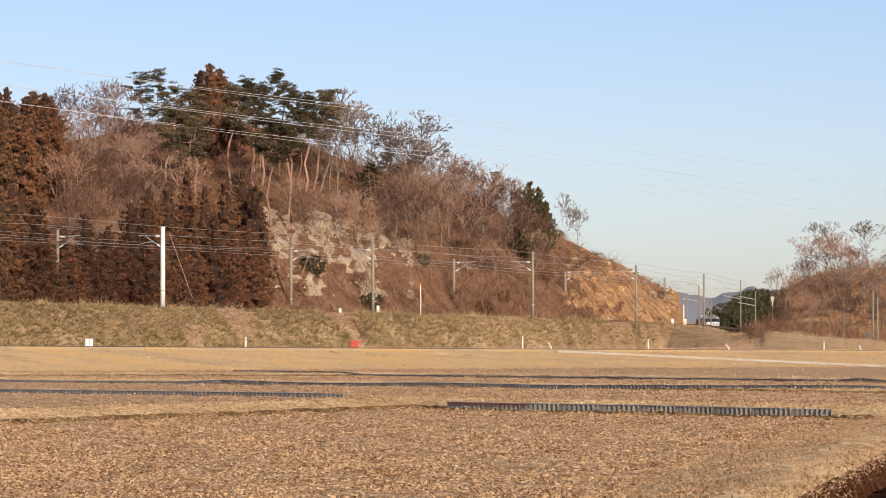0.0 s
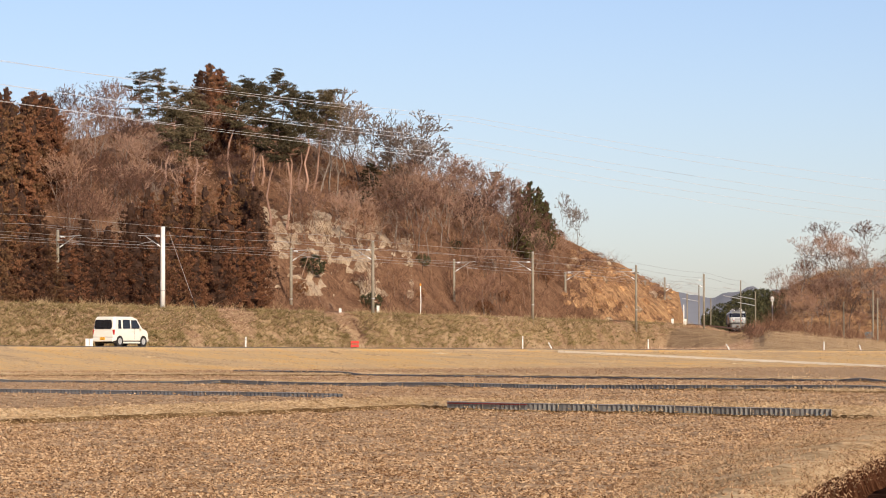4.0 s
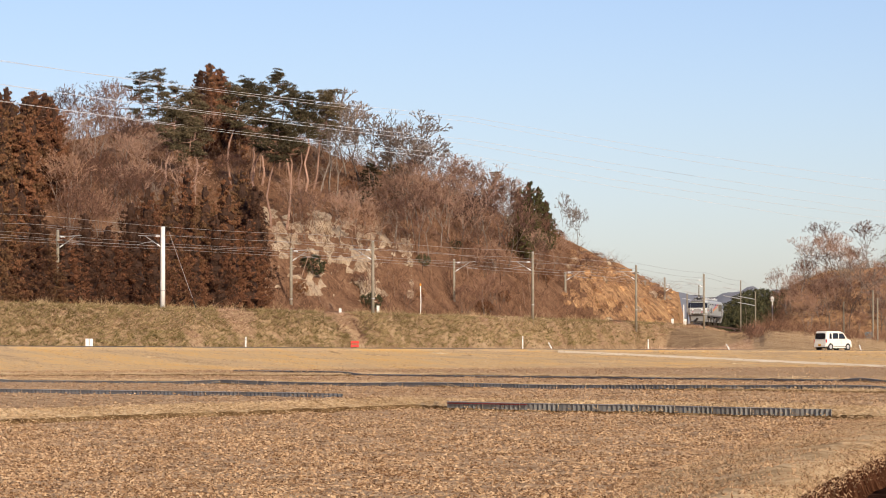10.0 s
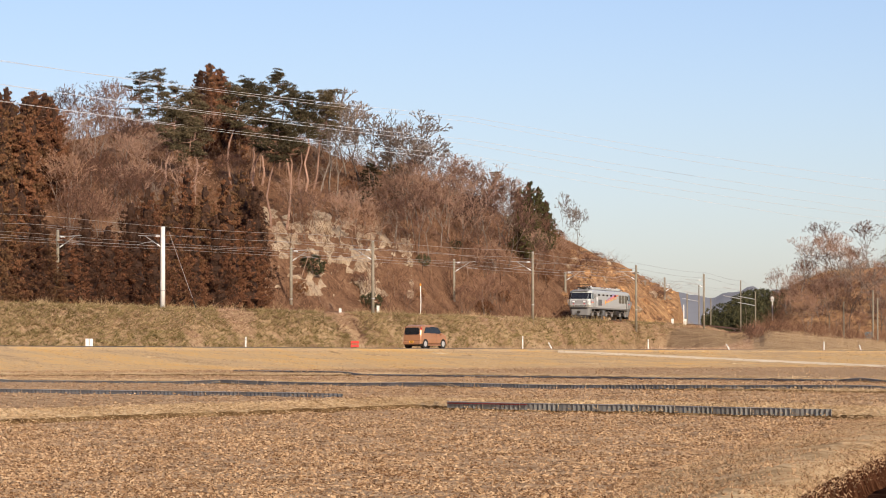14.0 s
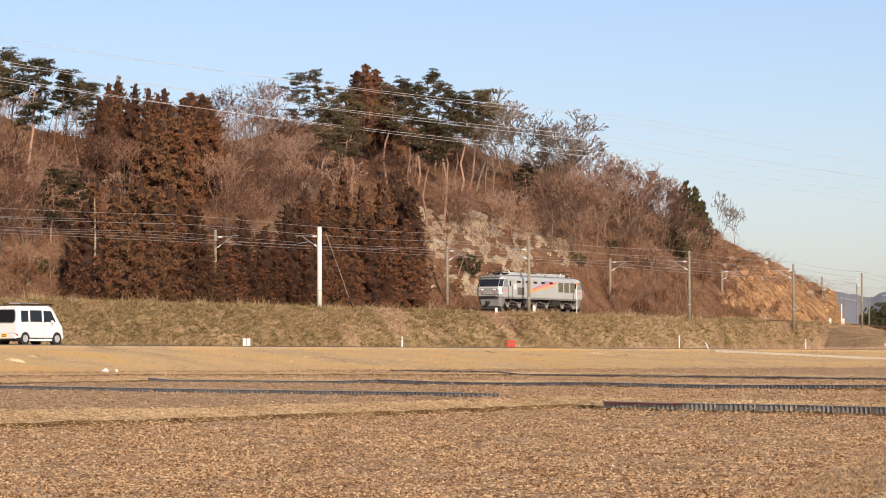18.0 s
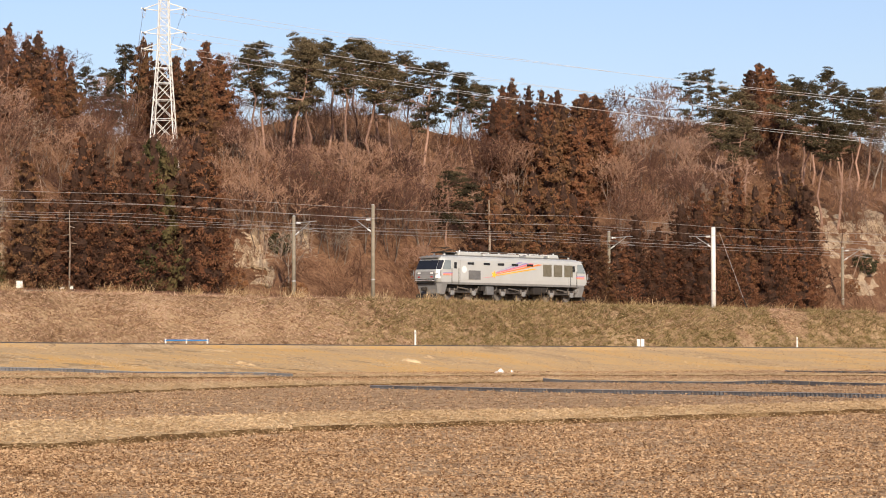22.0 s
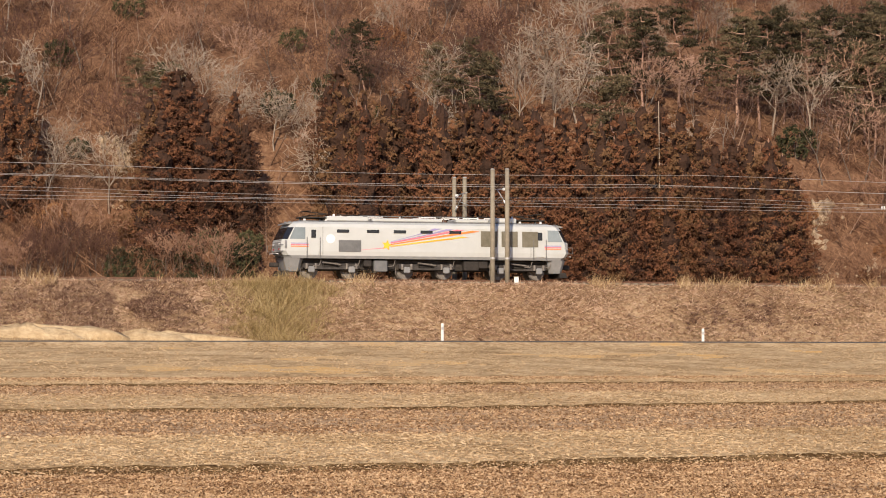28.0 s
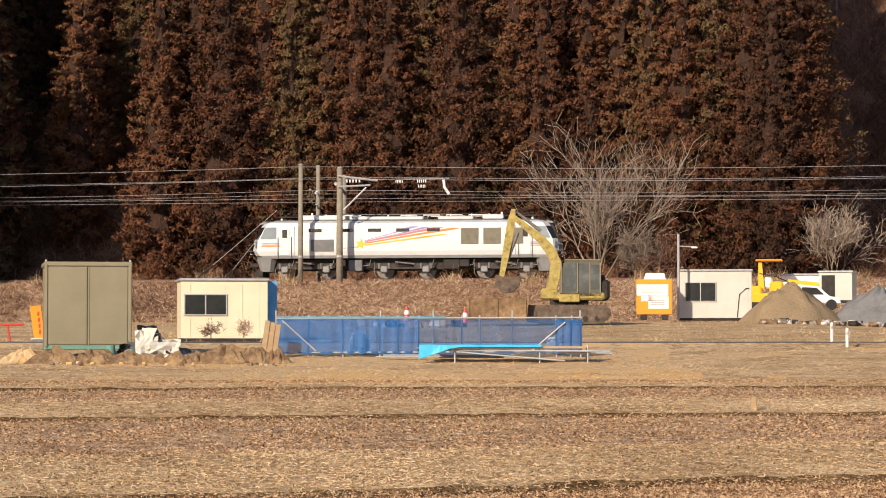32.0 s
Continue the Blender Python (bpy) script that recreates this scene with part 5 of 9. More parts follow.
def build_loco():
    t = thing("locomotive", "pearl-silver electric locomotive with an orange star-tail stripe", "locomotive")
    lv = [(1.47, 9.30, 1.42, 0.28), (1.75, 9.48, 1.45, 0.30), (2.40, 9.42, 1.45, 0.32), (3.30, 8.98, 1.43, 0.36), (3.52, 8.82, 1.36, 0.38), (3.66, 8.5, 1.1, 0.4)]
    body = part("body", Geo().loft([body_ring(*k) for k in lv]), M_PEARL, t)
    part("sill", Geo().loft([body_ring(1.29, 9.20, 1.40, 0.42), body_ring(1.47, 9.31, 1.435, 0.42)]), M_SILL, t, "dark grey sill band")
    part("roof", Geo().loft([body_ring(3.665, 8.3, 1.02, 0.3), body_ring(3.74, 8.2, 0.9, 0.3)]), M_GREY, t, "grey roof panel")
    for e in (1, -1):
        # cab front, windscreen and skirts
        f = Matrix.Diagonal((e, 1, 1, 1))

        def quad(name, mat, pts, lab="", parent=body, th=0.03):
            n = len(pts)
            c = sum((Vector(p) for p in pts), Vector()) / n
            nrm = (Vector(pts[1]) - Vector(pts[0])).cross(Vector(pts[2]) - Vector(pts[1])).normalized()
            if nrm.dot(c - Vector((c.x * 0.5, 0, 2.4))) < 0:
                nrm = -nrm
            a = [tuple(f @ (Vector(p) + nrm * th * 0.5)) for p in pts]
            b = [tuple(f @ (Vector(p) - nrm * th * 0.5)) for p in pts]
            g = Geo()
            g.add(a + b, [tuple(range(n)), tuple(range(2 * n - 1, n - 1, -1))] + [(i, n + i, n + (i + 1) % n, (i + 1) % n) for i in range(n)])
            return part(name, g, mat, parent, lab)
        quad("windscreen", M_BLACK, [(9.37, -1.10, 2.5), (9.37, 1.10, 2.5), (9.01, 1.05, 3.27), (9.01, -1.05, 3.27)], "black windscreen")
        # mid-grey panel, makes the nose darker than the body
        quad("nose_panel", M_NOSE, [(9.485, -1.12, 1.78), (9.485, 1.12, 1.78), (9.40, 1.10, 2.46), (9.40, -1.10, 2.46)], "mid-grey nose panel", th=0.012)
        quad("light_panel", M_SILL, [(9.47, -1.0, 2.04), (9.47, 1.0, 2.04), (9.44, 1.0, 2.34), (9.44, -1.0, 2.34)], "dark grey panel round the headlights", th=0.02)
        for sd in (-1, 1):
            quad("cab_quarter_window", M_BLACK, [(9.37, sd * 1.13, 2.5), (9.10, sd * 1.435, 2.5), (8.72, sd * 1.415, 3.27), (9.0, sd * 1.08, 3.27)])
            quad("cab_side_window", M_CABGLASS, [(8.98, sd * 1.455, 2.52), (7.98, sd * 1.455, 2.52), (7.98, sd * 1.445, 3.27), (8.66, sd * 1.445, 3.27)], "cab side window coloured pale as its reflection")
            quad("headlight", M_LAMP, [(9.485, sd * 0.55, 2.12), (9.485, sd * 0.85, 2.12), (9.47, sd * 0.85, 2.26), (9.47, sd * 0.55, 2.26)])
            quad("tail_lamp", M_REDLAMP, [(9.48, sd * 0.6, 1.82), (9.48, sd * 0.82, 1.82), (9.47, sd * 0.82, 1.93), (9.47, sd * 0.6, 1.93)])
            for k, mm in enumerate((M_PURPLE, M_PINK, M_ORANGE)):
                z = 2.02 + 0.1 * (2 - k)
                quad("cab_stripe", mm, [(8.9, sd * 1.456, z), (7.75, sd * 1.456, z), (7.75, sd * 1.456, z + 0.06), (8.9, sd * 1.456, z + 0.06)], th=0.012)
            part("side_mirror", Geo().box((e * 9.25, sd * 1.52, 2.2), (0.1, 0.07, 0.5), 0.02), M_SILL, body)
            part("horn_light", Geo().box((e * 8.75, sd * 0.5, 3.62), (0.22, 0.22, 0.16), 0.04), M_GREY, body)
        part("visor", Geo().prism([(e * 8.75, 3.50), (e * 9.12, 3.46), (e * 9.12, 3.54), (e * 8.7, 3.64)], -1.05, 1.05), M_SILL, body, "grey visor over the windscreen")
        for sd in (-1, 1):
            part("hand_frame", Geo().tube([(e * 9.35, sd * 1.3, 1.75), (e * 9.72, sd * 1.3, 1.75), (e * 9.72, sd * 1.3, 2.15), (e * 9.35, sd * 1.3, 2.15)], 0.025, 6), M_GREY, body, "grey looped hand frame")
        part("front_grille", Geo().box((e * 9.41, 0, 1.62), (0.12, 1.9, 0.16), 0.02), M_DARK, body, "dark slot under the headlights")
        part("step", Geo().box((e * 9.36, 0, 1.36), (0.14, 2.2, 0.06), 0.01), M_DARK, body)
        part("front_rail", Geo().tube([(e * 9.62, -1.1, 1.55), (e * 9.7, -0.9, 1.6), (e * 9.7, 0.9, 1.6), (e * 9.62, 1.1, 1.55)], 0.025, 6), M_WHITE, body)
        part("bumper_skirt", Geo().loft([body_ring(0.45, 0.40, 1.15, 0.2), body_ring(1.30, 0.62, 1.38, 0.3)], True, Matrix.Translation((e * 8.65, 0, 0))), M_SILL, t, "dark grey skirt")
        part("coupler", Geo().box((e * 9.62, 0, 0.88), (0.6, 0.28, 0.3), 0.05), M_DARK, t)
        part("plough", Geo().prism([(e * 8.9, 0.15), (e * 9.45, 0.18), (e * 9.3, 0.5), (e * 8.9, 0.5)], -1.1, 1.1), M_DARK, t)
    for sd in (-1, 1):
        def panel(name, mat, x, z, w, h, lab="", parent=body, d=0.012, ch=0.0):
            return part(name, Geo().box((x, sd * (1.452 + d), z), (w, 2 * d, h), ch), mat, parent, lab)
        for e in (1, -1):
            panel("cab_door", M_PEARL, e * 7.45, 2.32, 0.62, 1.62, "", body, 0.010)
            panel("door_window", M_BLACK, e * 7.45, 2.86, 0.30, 0.52, "", body, 0.022)
            for q in (-0.42, 0.42):
                panel("grab_rail", M_GREY, e * 7.45 + q, 2.0, 0.035, 1.3, "slim grey handrail", body, 0.03)
            panel("end_seam", M_SILL, e * 6.85, 2.4, 0.03, 1.9, "", body, 0.004)
        for x in (5.55, 3.6, 1.85, 0.1, -1.8):
            panel("roof_window", M_BLACK, x, 3.06, 0.8, 0.2, "", body, 0.012, 0.02)
        lou = panel("intake_louvre", M_GREY, 5.1, 2.1, 1.45, 0.76, "pale grey louvre", body, 0.012)
        for k in range(7):
            panel("slat", M_GREY, 5.1, 1.78 + 0.105 * k, 1.38, 0.05, "", lou, 0.02)
        for x in (-4.1, -5.5, -6.9) if sd > 0 else (-4.1, -5.5, -6.9):
            lv2 = panel("side_louvre", M_LOUVRE, x * 0.985, 2.66, 1.08, 1.02, "olive grey louvre", body, 0.012)
            for k in range(8):
                panel("slat", M_LOUVRE, x * 0.985, 2.22 + 0.125 * k, 1.0, 0.06, "", lv2, 0.022)
        part("emblem_disc", Geo().tube([(6.35, sd * 1.45, 2.55), (6.35, sd * 1.47, 2.55)], 0.29, 24), M_WHITE, body, "round white emblem")
        # shooting star
        y = sd * 1.468

        def flat(name, mat, pts, lab=""):
            a = [(p[0], y, p[1]) for p in pts]
            b = [(p[0], sd * 1.452, p[1]) for p in pts]
            n = len(pts)
            part(name, Geo().add(a + b, [tuple(range(n)), tuple(range(2 * n - 1, n - 1, -1))] + [(i, n + i, n + (i + 1) % n, (i + 1) % n) for i in range(n)]), mat, body, lab)
        sx, sz = 2.70, 2.18
        star = [(sx + 0.36 * (1.0 if i % 2 == 0 else 0.45) * math.sin(0.628 * i - 0.2), sz + 0.36 * (1.0 if i % 2 == 0 else 0.45) * math.cos(0.628 * i - 0.2)) for i in range(10)]
        flat("star", M_YELLOW, star, "amber star")
        for mm, z0, z1, x1, w in ((M_PURPLE, 2.40, 3.30, -0.9, 0.03), (M_PURPLE, 2.36, 3.26, -1.7, 0.03), (M_PINK, 2.32, 3.22, -2.4, 0.075), (M_ORANGE, 2.22, 3.16, -3.4, 0.085), (M_YELLOW, 2.12, 2.78, -2.7, 0.06), (M_YELLOW, 2.08, 2.64, -1.8, 0.02)):
            xa = sx - 0.25
            flat("stripe", mm, [(xa, z0 - w * 0.3), (x1, z1 - w * 0.2), (x1 + 0.5, z1 + w * 0.3), ((xa + x1) / 2, (z0 + z1) / 2 + w), (xa, z0 + w * 0.5)])
        flat("stripe", M_PINK, [(sx + 0.2, 1.98), (sx + 2.2, 1.80), (sx + 0.2, 2.02)])
    # roof gear
    for x, w, z, h in ((5.1, 2.7, 3.88, 0.30), (1.2, 4.6, 3.84, 0.22), (-3.1, 2.2, 3.84, 0.22), (-5.4, 1.3, 3.90, 0.32)):
        part("roof_box", Geo().box((x, 0, z), (w, 1.9, h), 0.05), M_PEARL, t, "pale roof equipment box")
    for x in (3.6, 2.2, 0.8, -0.6, -2.0):
        part("roof_rail", Geo().tube([(x - 0.65, 0.7, 3.75), (x - 0.65, 0.7, 4.08), (x + 0.65, 0.7, 4.08), (x + 0.65, 0.7, 3.75)], 0.03, 5), M_GREY, t)
    for e in (1, -1):
        p = part("pantograph", Geo().box((e * 7.1, 0, 3.95), (1.9, 1.5, 0.07), 0.01).tube([(e * 7.9, -0.3, 4.0), (e * 6.2, -0.1, 4.22)], 0.03, 5).tube([(e * 7.9, 0.3, 4.0), (e * 6.2, 0.1, 4.22)], 0.03, 5).tube([(e * 6.2, 0, 4.22), (e * 7.6, 0, 4.34)], 0.03, 5), M_DARK, t, "folded dark pantograph")
        part("collector_strip", Geo().box((e * 7.6, 0, 4.36), (0.3, 1.7, 0.05), 0.01), M_DARK, p)
        for q in (-0.55, 0.55):
            for w in (-0.7, 0.7):
                part("roof_insulator", Geo().tube([(e * 7.1 + w, q, 3.7), (e * 7.1 + w, q, 3.95)], [0.09, 0.07], 8), M_INSUL, p)
        part("arrester", Geo().tube([(e * 5.9, 0.5, 3.72), (e * 5.9, 0.5, 4.2)], [0.1, 0.06], 8), M_INSUL, t)
    for x in (5.9, 4.6, 3.3, -0.2, -1.6, -3.0, -4.4):
        for y in (-0.85, 0.85):
            part("roof_frame", Geo().tube([(x - 0.55, y, 3.72), (x - 0.5, y, 4.02), (x + 0.5, y, 4.02), (x + 0.55, y, 3.72)], 0.035, 5), M_WHITE, t, "white roof handrail")
    for y in (-0.45, 0.1):
        part("busbar", Geo().tube([(5.6, y, 4.18), (2.0, y, 4.12), (-5.0, y, 4.16)], 0.025, 5), M_DARK, t)
    for x in (5.2, 3.9, 2.6, 1.3, 0.0, -1.3, -2.6, -3.9, -5.0):
        part("busbar_insulator", Geo().tube([(x, -0.45, 3.72), (x, -0.45, 4.16)], [0.075, 0.045], 8), M_DARK if x in (2.6, -1.3) else M_INSUL, t)
    for e in (1, -1):
        part("roof_cabinet", Geo().box((e * 6.1, -0.35, 3.86), (0.7, 0.6, 0.36), 0.05), M_DARK, t, "sooty roof cabinet")
    # dark box that stands for the shaded gaps between the bogies
    part("underframe", Geo().box((0, 0, 0.92), (16.6, 1.7, 0.72), 0.05), M_DARK, t, "dark backing for the shade under the body")
    # running gear
    for c in (6.2, 0.0, -6.2):
        bogie = part("bogie", Geo().box((c, 0, 0.62), (3.7, 0.5, 0.22), 0.04).box((c, 0, 0.9), (0.9, 2.0, 0.35), 0.05), M_DARK, t)
        for sd in (-1, 1):
            part("side_frame", Geo().prism([(c - 1.85, 0.72), (c - 1.75, 0.95), (c - 0.7, 0.95), (c - 0.5, 0.72), (c + 0.5, 0.72), (c + 0.7, 0.95), (c + 1.75, 0.95), (c + 1.85, 0.72), (c + 1.6, 0.6), (c - 1.6, 0.6)], sd * 1.0, sd * 1.14), M_FRAME, bogie)
            for w in (-1.3, 1.3):
                part("axle_box", Geo().box((c + w, sd * 1.16, 0.58), (0.42, 0.2, 0.4), 0.05), M_SILL, bogie, "grey axle box")
                for q in (-0.3, 0.3):
                    part("spring", Geo().tube([(c + w + q, sd * 1.12, 0.62), (c + w + q, sd * 1.12, 0.98)], 0.09, 8), M_STEEL, bogie)
            part("damper", Geo().tube([(c - 0.6, sd * 1.2, 0.9), (c + 0.6, sd * 1.2, 1.05)], 0.05, 6), M_STEEL, bogie)
            part("sand_pipe", Geo().tube([(c + 1.95, sd * 0.9, 1.1), (c + 1.95, sd * 0.85, 0.3), (c + 1.8, sd * 0.8, 0.12)], 0.03, 5), M_STEEL, bogie)
    for sd in (-1, 1):
        for x, w, h in ((3.05, 0.85, 0.72), (-2.9, 1.0, 0.6), (3.9, 0.5, 0.4), (-3.7, 0.6, 0.45)):
            part("equipment_box", Geo().box((x, sd * 1.12, 1.18 - h / 2), (w, 0.5, h), 0.04), M_GREY if w == 0.85 else M_DARK, t, "grey underfloor box" if w == 0.85 else "")
        for x in (8.3, 6.9, 4.4, 2.1, -1.8, -4.3, -7.0, -8.3):
            part("pipe", Geo().tube([(x, sd * 1.25, 1.2), (x + 0.1, sd * 1.2, 0.85), (x + 0.5, sd * 1.2, 0.8)], 0.03, 5), M_STEEL, t)
    wheels = []
    for x in (7.5, 4.9, 1.3, -1.3, -4.9, -7.5):
        g = Geo()
        for sd in (-1, 1):
            g.tube([(0, sd * 0.48, 0), (0, sd * 0.50, 0), (0, sd * 0.53, 0), (0, sd * 0.62, 0)], [0.60, 0.60, 0.56, 0.555], 28)
        g.tube([(0, -0.9, 0), (0, 0.9, 0)], 0.09, 10)
        for k in range(5):
            a = 1.2566 * k
            g.box((0.3 * math.cos(a), -0.64, 0.3 * math.sin(a)), (0.13, 0.04, 0.13), 0.02).box((0.3 * math.cos(a), 0.64, 0.3 * math.sin(a)), (0.13, 0.04, 0.13), 0.02)
        w = part("wheelset", g, M_STEEL, t)
        w.location = (x, 0, 0.56)
        wheels.append(w)
    # the body is a little longer than its drawing
    for ob in t.children_recursive:
        if ob in wheels:
            ob.location.x *= 1.035
        else:
            ob.data.transform(Matrix.Diagonal((1.035, 1, 1, 1)))
    return t, wheels


loco, loco_wheels = build_loco()


# ---- road vehicles ----
def build_car(name, label, paint, ln, wd, ht, profile_pts, glass, hood=0.0, wheel_r=0.27, wheels_x=(1.2, -1.2), rack=False, trim=None, tail=(0.47, 0.12, 0.30)):
    """A boxy car from its side outline; x forward, z up, ground at 0."""
    t = thing(name, label, "car")
    hw = wd / 2
    belt = 0.52 * ht

    def ring(y, inset):
        out = []
        for x, z in profile_pts:
            k = max(0.0, (z - belt) / (ht - belt))
            out.append((x * (1 - inset * 0.02), y * (1 - 0.10 * k) * 1.0, z if inset == 0 else z - inset * 0.02 * (1 if z > belt else -1)))
        return out
    body = part("body", Geo().loft([ring(-hw, 3.2), ring(-hw + 0.025, 1.3), ring(-hw + 0.09, 0), ring(hw - 0.09, 0), ring(hw - 0.025, 1.3), ring(hw, 3.2)]), paint, t)
    for sd in (-1, 1):
        for gx0, gx1, gx2, gx3, z0, z1 in glass:
            def ys(z):
                return sd * (hw * (1 - 0.10 * max(0.0, (z - belt) / (ht - belt))) + 0.004)
            pts = [(gx0, z0), (gx1, z0), (gx2, z1), (gx3, z1)]
            vs = [(x, ys(z), z) for x, z in pts] + [(x, ys(z) - sd * 0.05, z) for x, z in pts]
            part("side_window", Geo().add(vs, [(0, 1, 2, 3), (7, 6, 5, 4)] + [(i, 4 + i, 4 + (i + 1) % 4, (i + 1) % 4) for i in range(4)]), M_BLACK, body)
        part("door_seam", Geo().box((0.25, sd * (hw + 0.001), 0.42 * ht), (0.015, 0.01, 0.4 * ht)), M_DARK, body)
        part("door_handle", Geo().box((0.1, sd * (hw + 0.012), 0.5 * ht), (0.16, 0.03, 0.035), 0.01), trim or paint, body)
        part("mirror", Geo().box((ln * 0.22, sd * (hw + 0.09), belt + 0.12), (0.1, 0.16, 0.16), 0.03), trim or paint, body)
        part("tail_light", Geo().box((min(x for x, z in profile_pts if z > 0.9 * tail[0] * ht) + 0.05 + 0.22 * max(0.0, tail[0] - 0.55), sd * (hw * (1.0 if tail[0] < 0.55 else 0.93) - tail[1] * 0.6), tail[0] * ht), (0.12, tail[1], tail[2]), 0.02), M_REDLAMP, body)
        part("headlight", Geo().box((ln / 2 - 0.12, sd * (hw - 0.18), 0.40 * ht), (0.16, 0.28, 0.16), 0.03), M_LAMP, body)
        part("sill_trim", Geo().box((0, sd * (hw - 0.03), 0.20), (ln * 0.5, 0.08, 0.10), 0.02), trim or paint, body)
    # rear screen, hatch and plate
    xs = [p for p in profile_pts if p[0] < 0]
    rear_t = min(x for x, z in xs if z > belt)
    z0, z1, x0, x1 = belt + 0.10, ht - 0.19, -ln / 2 + 0.0, rear_t + 0.02
    outline = [(-0.70, 0), (0.70, 0), (0.79, 0.2), (0.75, 0.8), (0.64, 1), (-0.64, 1), (-0.75, 0.8), (-0.79, 0.2)]
    vs = [(x0 + (x1 - x0) * q + e, hw * u, z0 + (z1 - z0) * q) for e in (0.05, -0.03) for u, q in outline]
    part("rear_window", Geo().add(vs, [tuple(range(8)), tuple(range(15, 7, -1))] + [(i, 8 + i, 8 + (i + 1) % 8, (i + 1) % 8) for i in range(8)]), M_BLACK, body)
    part("rear_bumper", Geo().box((-ln / 2 - 0.01, 0, 0.36), (0.14, wd * 0.96, 0.24), 0.05), paint, body)
    part("front_bumper", Geo().box((ln / 2 - 0.02, 0, 0.36), (0.16, wd * 0.95, 0.26), 0.05), paint, body)
    plate = part("plate", Geo().box((-ln / 2 - 0.085, 0, 0.42), (0.012, 0.33, 0.165), 0.0), M_YELLOW if ln < 3.6 else M_WHITE, body, "plate")
    for k in (-1, 1):
        part("bar", Geo().box((-ln / 2 - 0.094, 0, 0.42 + 0.035 * k), (0.006, 0.22, 0.03)), M_DARK, plate)
    part("underbody", Geo().box((0, 0, 0.25), (ln * 0.92, wd * 0.86, 0.2), 0.03), M_DARK, t)
    wh = []
    for x in wheels_x:
        for sd in (-1, 1):
            part("wheel_arch", Geo().tube([(x, sd * (hw - 0.22), wheel_r), (x, sd * (hw + 0.004), wheel_r)], wheel_r * 1.2, 20), M_DARK, body)
            w = part("wheel", Geo().tube([(0, -0.075, 0), (0, -0.06, 0), (0, 0.06, 0), (0, 0.075, 0)], [wheel_r * 0.93, wheel_r, wheel_r, wheel_r * 0.93], 22), M_TYRE, t)
            w.location = (x, sd * (hw - 0.07), wheel_r)
            rim = Geo().tube([(0, sd * 0.06, 0), (0, sd * 0.085, 0)], wheel_r * 0.22, 10)
            for k in range(5):
                a = 1.2566 * k
                rim.box((0, 0, 0), (wheel_r * 0.62, 0.02, wheel_r * 0.20), 0.0, Matrix.Rotation(a, 4, "Y") @ Matrix.Translation((wheel_r * 0.36, sd * 0.08, 0)))
            rim.tube([(0, sd * 0.070, 0), (0, sd * 0.084, 0)], wheel_r * 0.66, 20)
            part("rim", rim, M_RIM, w, "silver rim")
            wh.append(w)
    if rack:
        r = part("roof_rack", Geo().box((-0.1, -hw * 0.78, ht + 0.09), (2.3, 0.04, 0.04)).box((-0.1, hw * 0.78, ht + 0.09), (2.3, 0.04, 0.04)), M_DARK, t, "dark roof rack")
        for k in range(6):
            part("crossbar", Geo().box((-1.15 + 0.43 * k, 0, ht + 0.07), (0.035, wd * 0.8, 0.03)), M_DARK, r)
        for x in (-1.1, 0.9):
            for sd in (-1, 1):
                part("rack_foot", Geo().box((x, sd * hw * 0.8, ht + 0.03), (0.06, 0.05, 0.12)), M_DARK, r)
        part("carried_pipe", Geo().tube([(-1.2, 0.2, ht + 0.12), (1.0, 0.25, ht + 0.12)], 0.035, 6), M_GALV, r)
    return t, wh


M_RIM = surf("silver wheel paint", [(0.42, 0.42, 0.41), (0.58, 0.58, 0.57)], 3, 0.35, 0.3)
M_CREAM = surf("cream white car paint", [(0.72, 0.68, 0.58), (0.80, 0.76, 0.66)], 1.2, 0.25, fine=0.1, spec=0.5)
M_COPPER = surf("copper orange car paint", [(0.40, 0.19, 0.095), (0.48, 0.24, 0.125)], 1.2, 0.3, 0.3, fine=0.1, spec=0.5)
kei_wagon, kei_wheels = build_car("kei_wagon", "cream-white small wagon driving along the road", M_CREAM, 3.4, 1.48, 1.66,
                                  [(-1.68, 0.28), (-1.72, 0.55), (-1.69, 0.92), (-1.56, 1.55), (-1.44, 1.65), (0.2, 1.66), (0.62, 1.55), (1.12, 1.02), (1.55, 0.88), (1.69, 0.66), (1.68, 0.28)],
                                  [(-1.28, -0.98, -0.98, -1.22, 0.98, 1.46), (-0.82, -0.10, -0.12, -0.80, 0.98, 1.48), (0.0, 0.92, 0.52, 0.0, 0.98, 1.46)], wheels_x=(1.15, -1.15))
copper_car, copper_wheels = build_car("hatchback_car", "copper-orange rounded small hatchback driving along the road", M_COPPER, 3.4, 1.48, 1.60,
                                      [(-1.66, 0.28), (-1.71, 0.55), (-1.70, 0.90), (-1.60, 1.25), (-1.44, 1.50), (-1.22, 1.57), (-0.3, 1.60), (0.25, 1.53), (0.62, 1.38), (1.10, 1.06), (1.48, 0.92), (1.64, 0.76), (1.69, 0.55), (1.66, 0.28)],
                                      [(-1.30, -0.47, -0.45, -1.02, 1.04, 1.43), (-0.45, 0.28, 0.22, -0.43, 1.01, 1.46), (0.30, 1.06, 0.50, 0.24, 0.99, 1.43)], wheel_r=0.29, wheels_x=(1.16, -1.14), tail=(0.76, 0.10, 0.40))
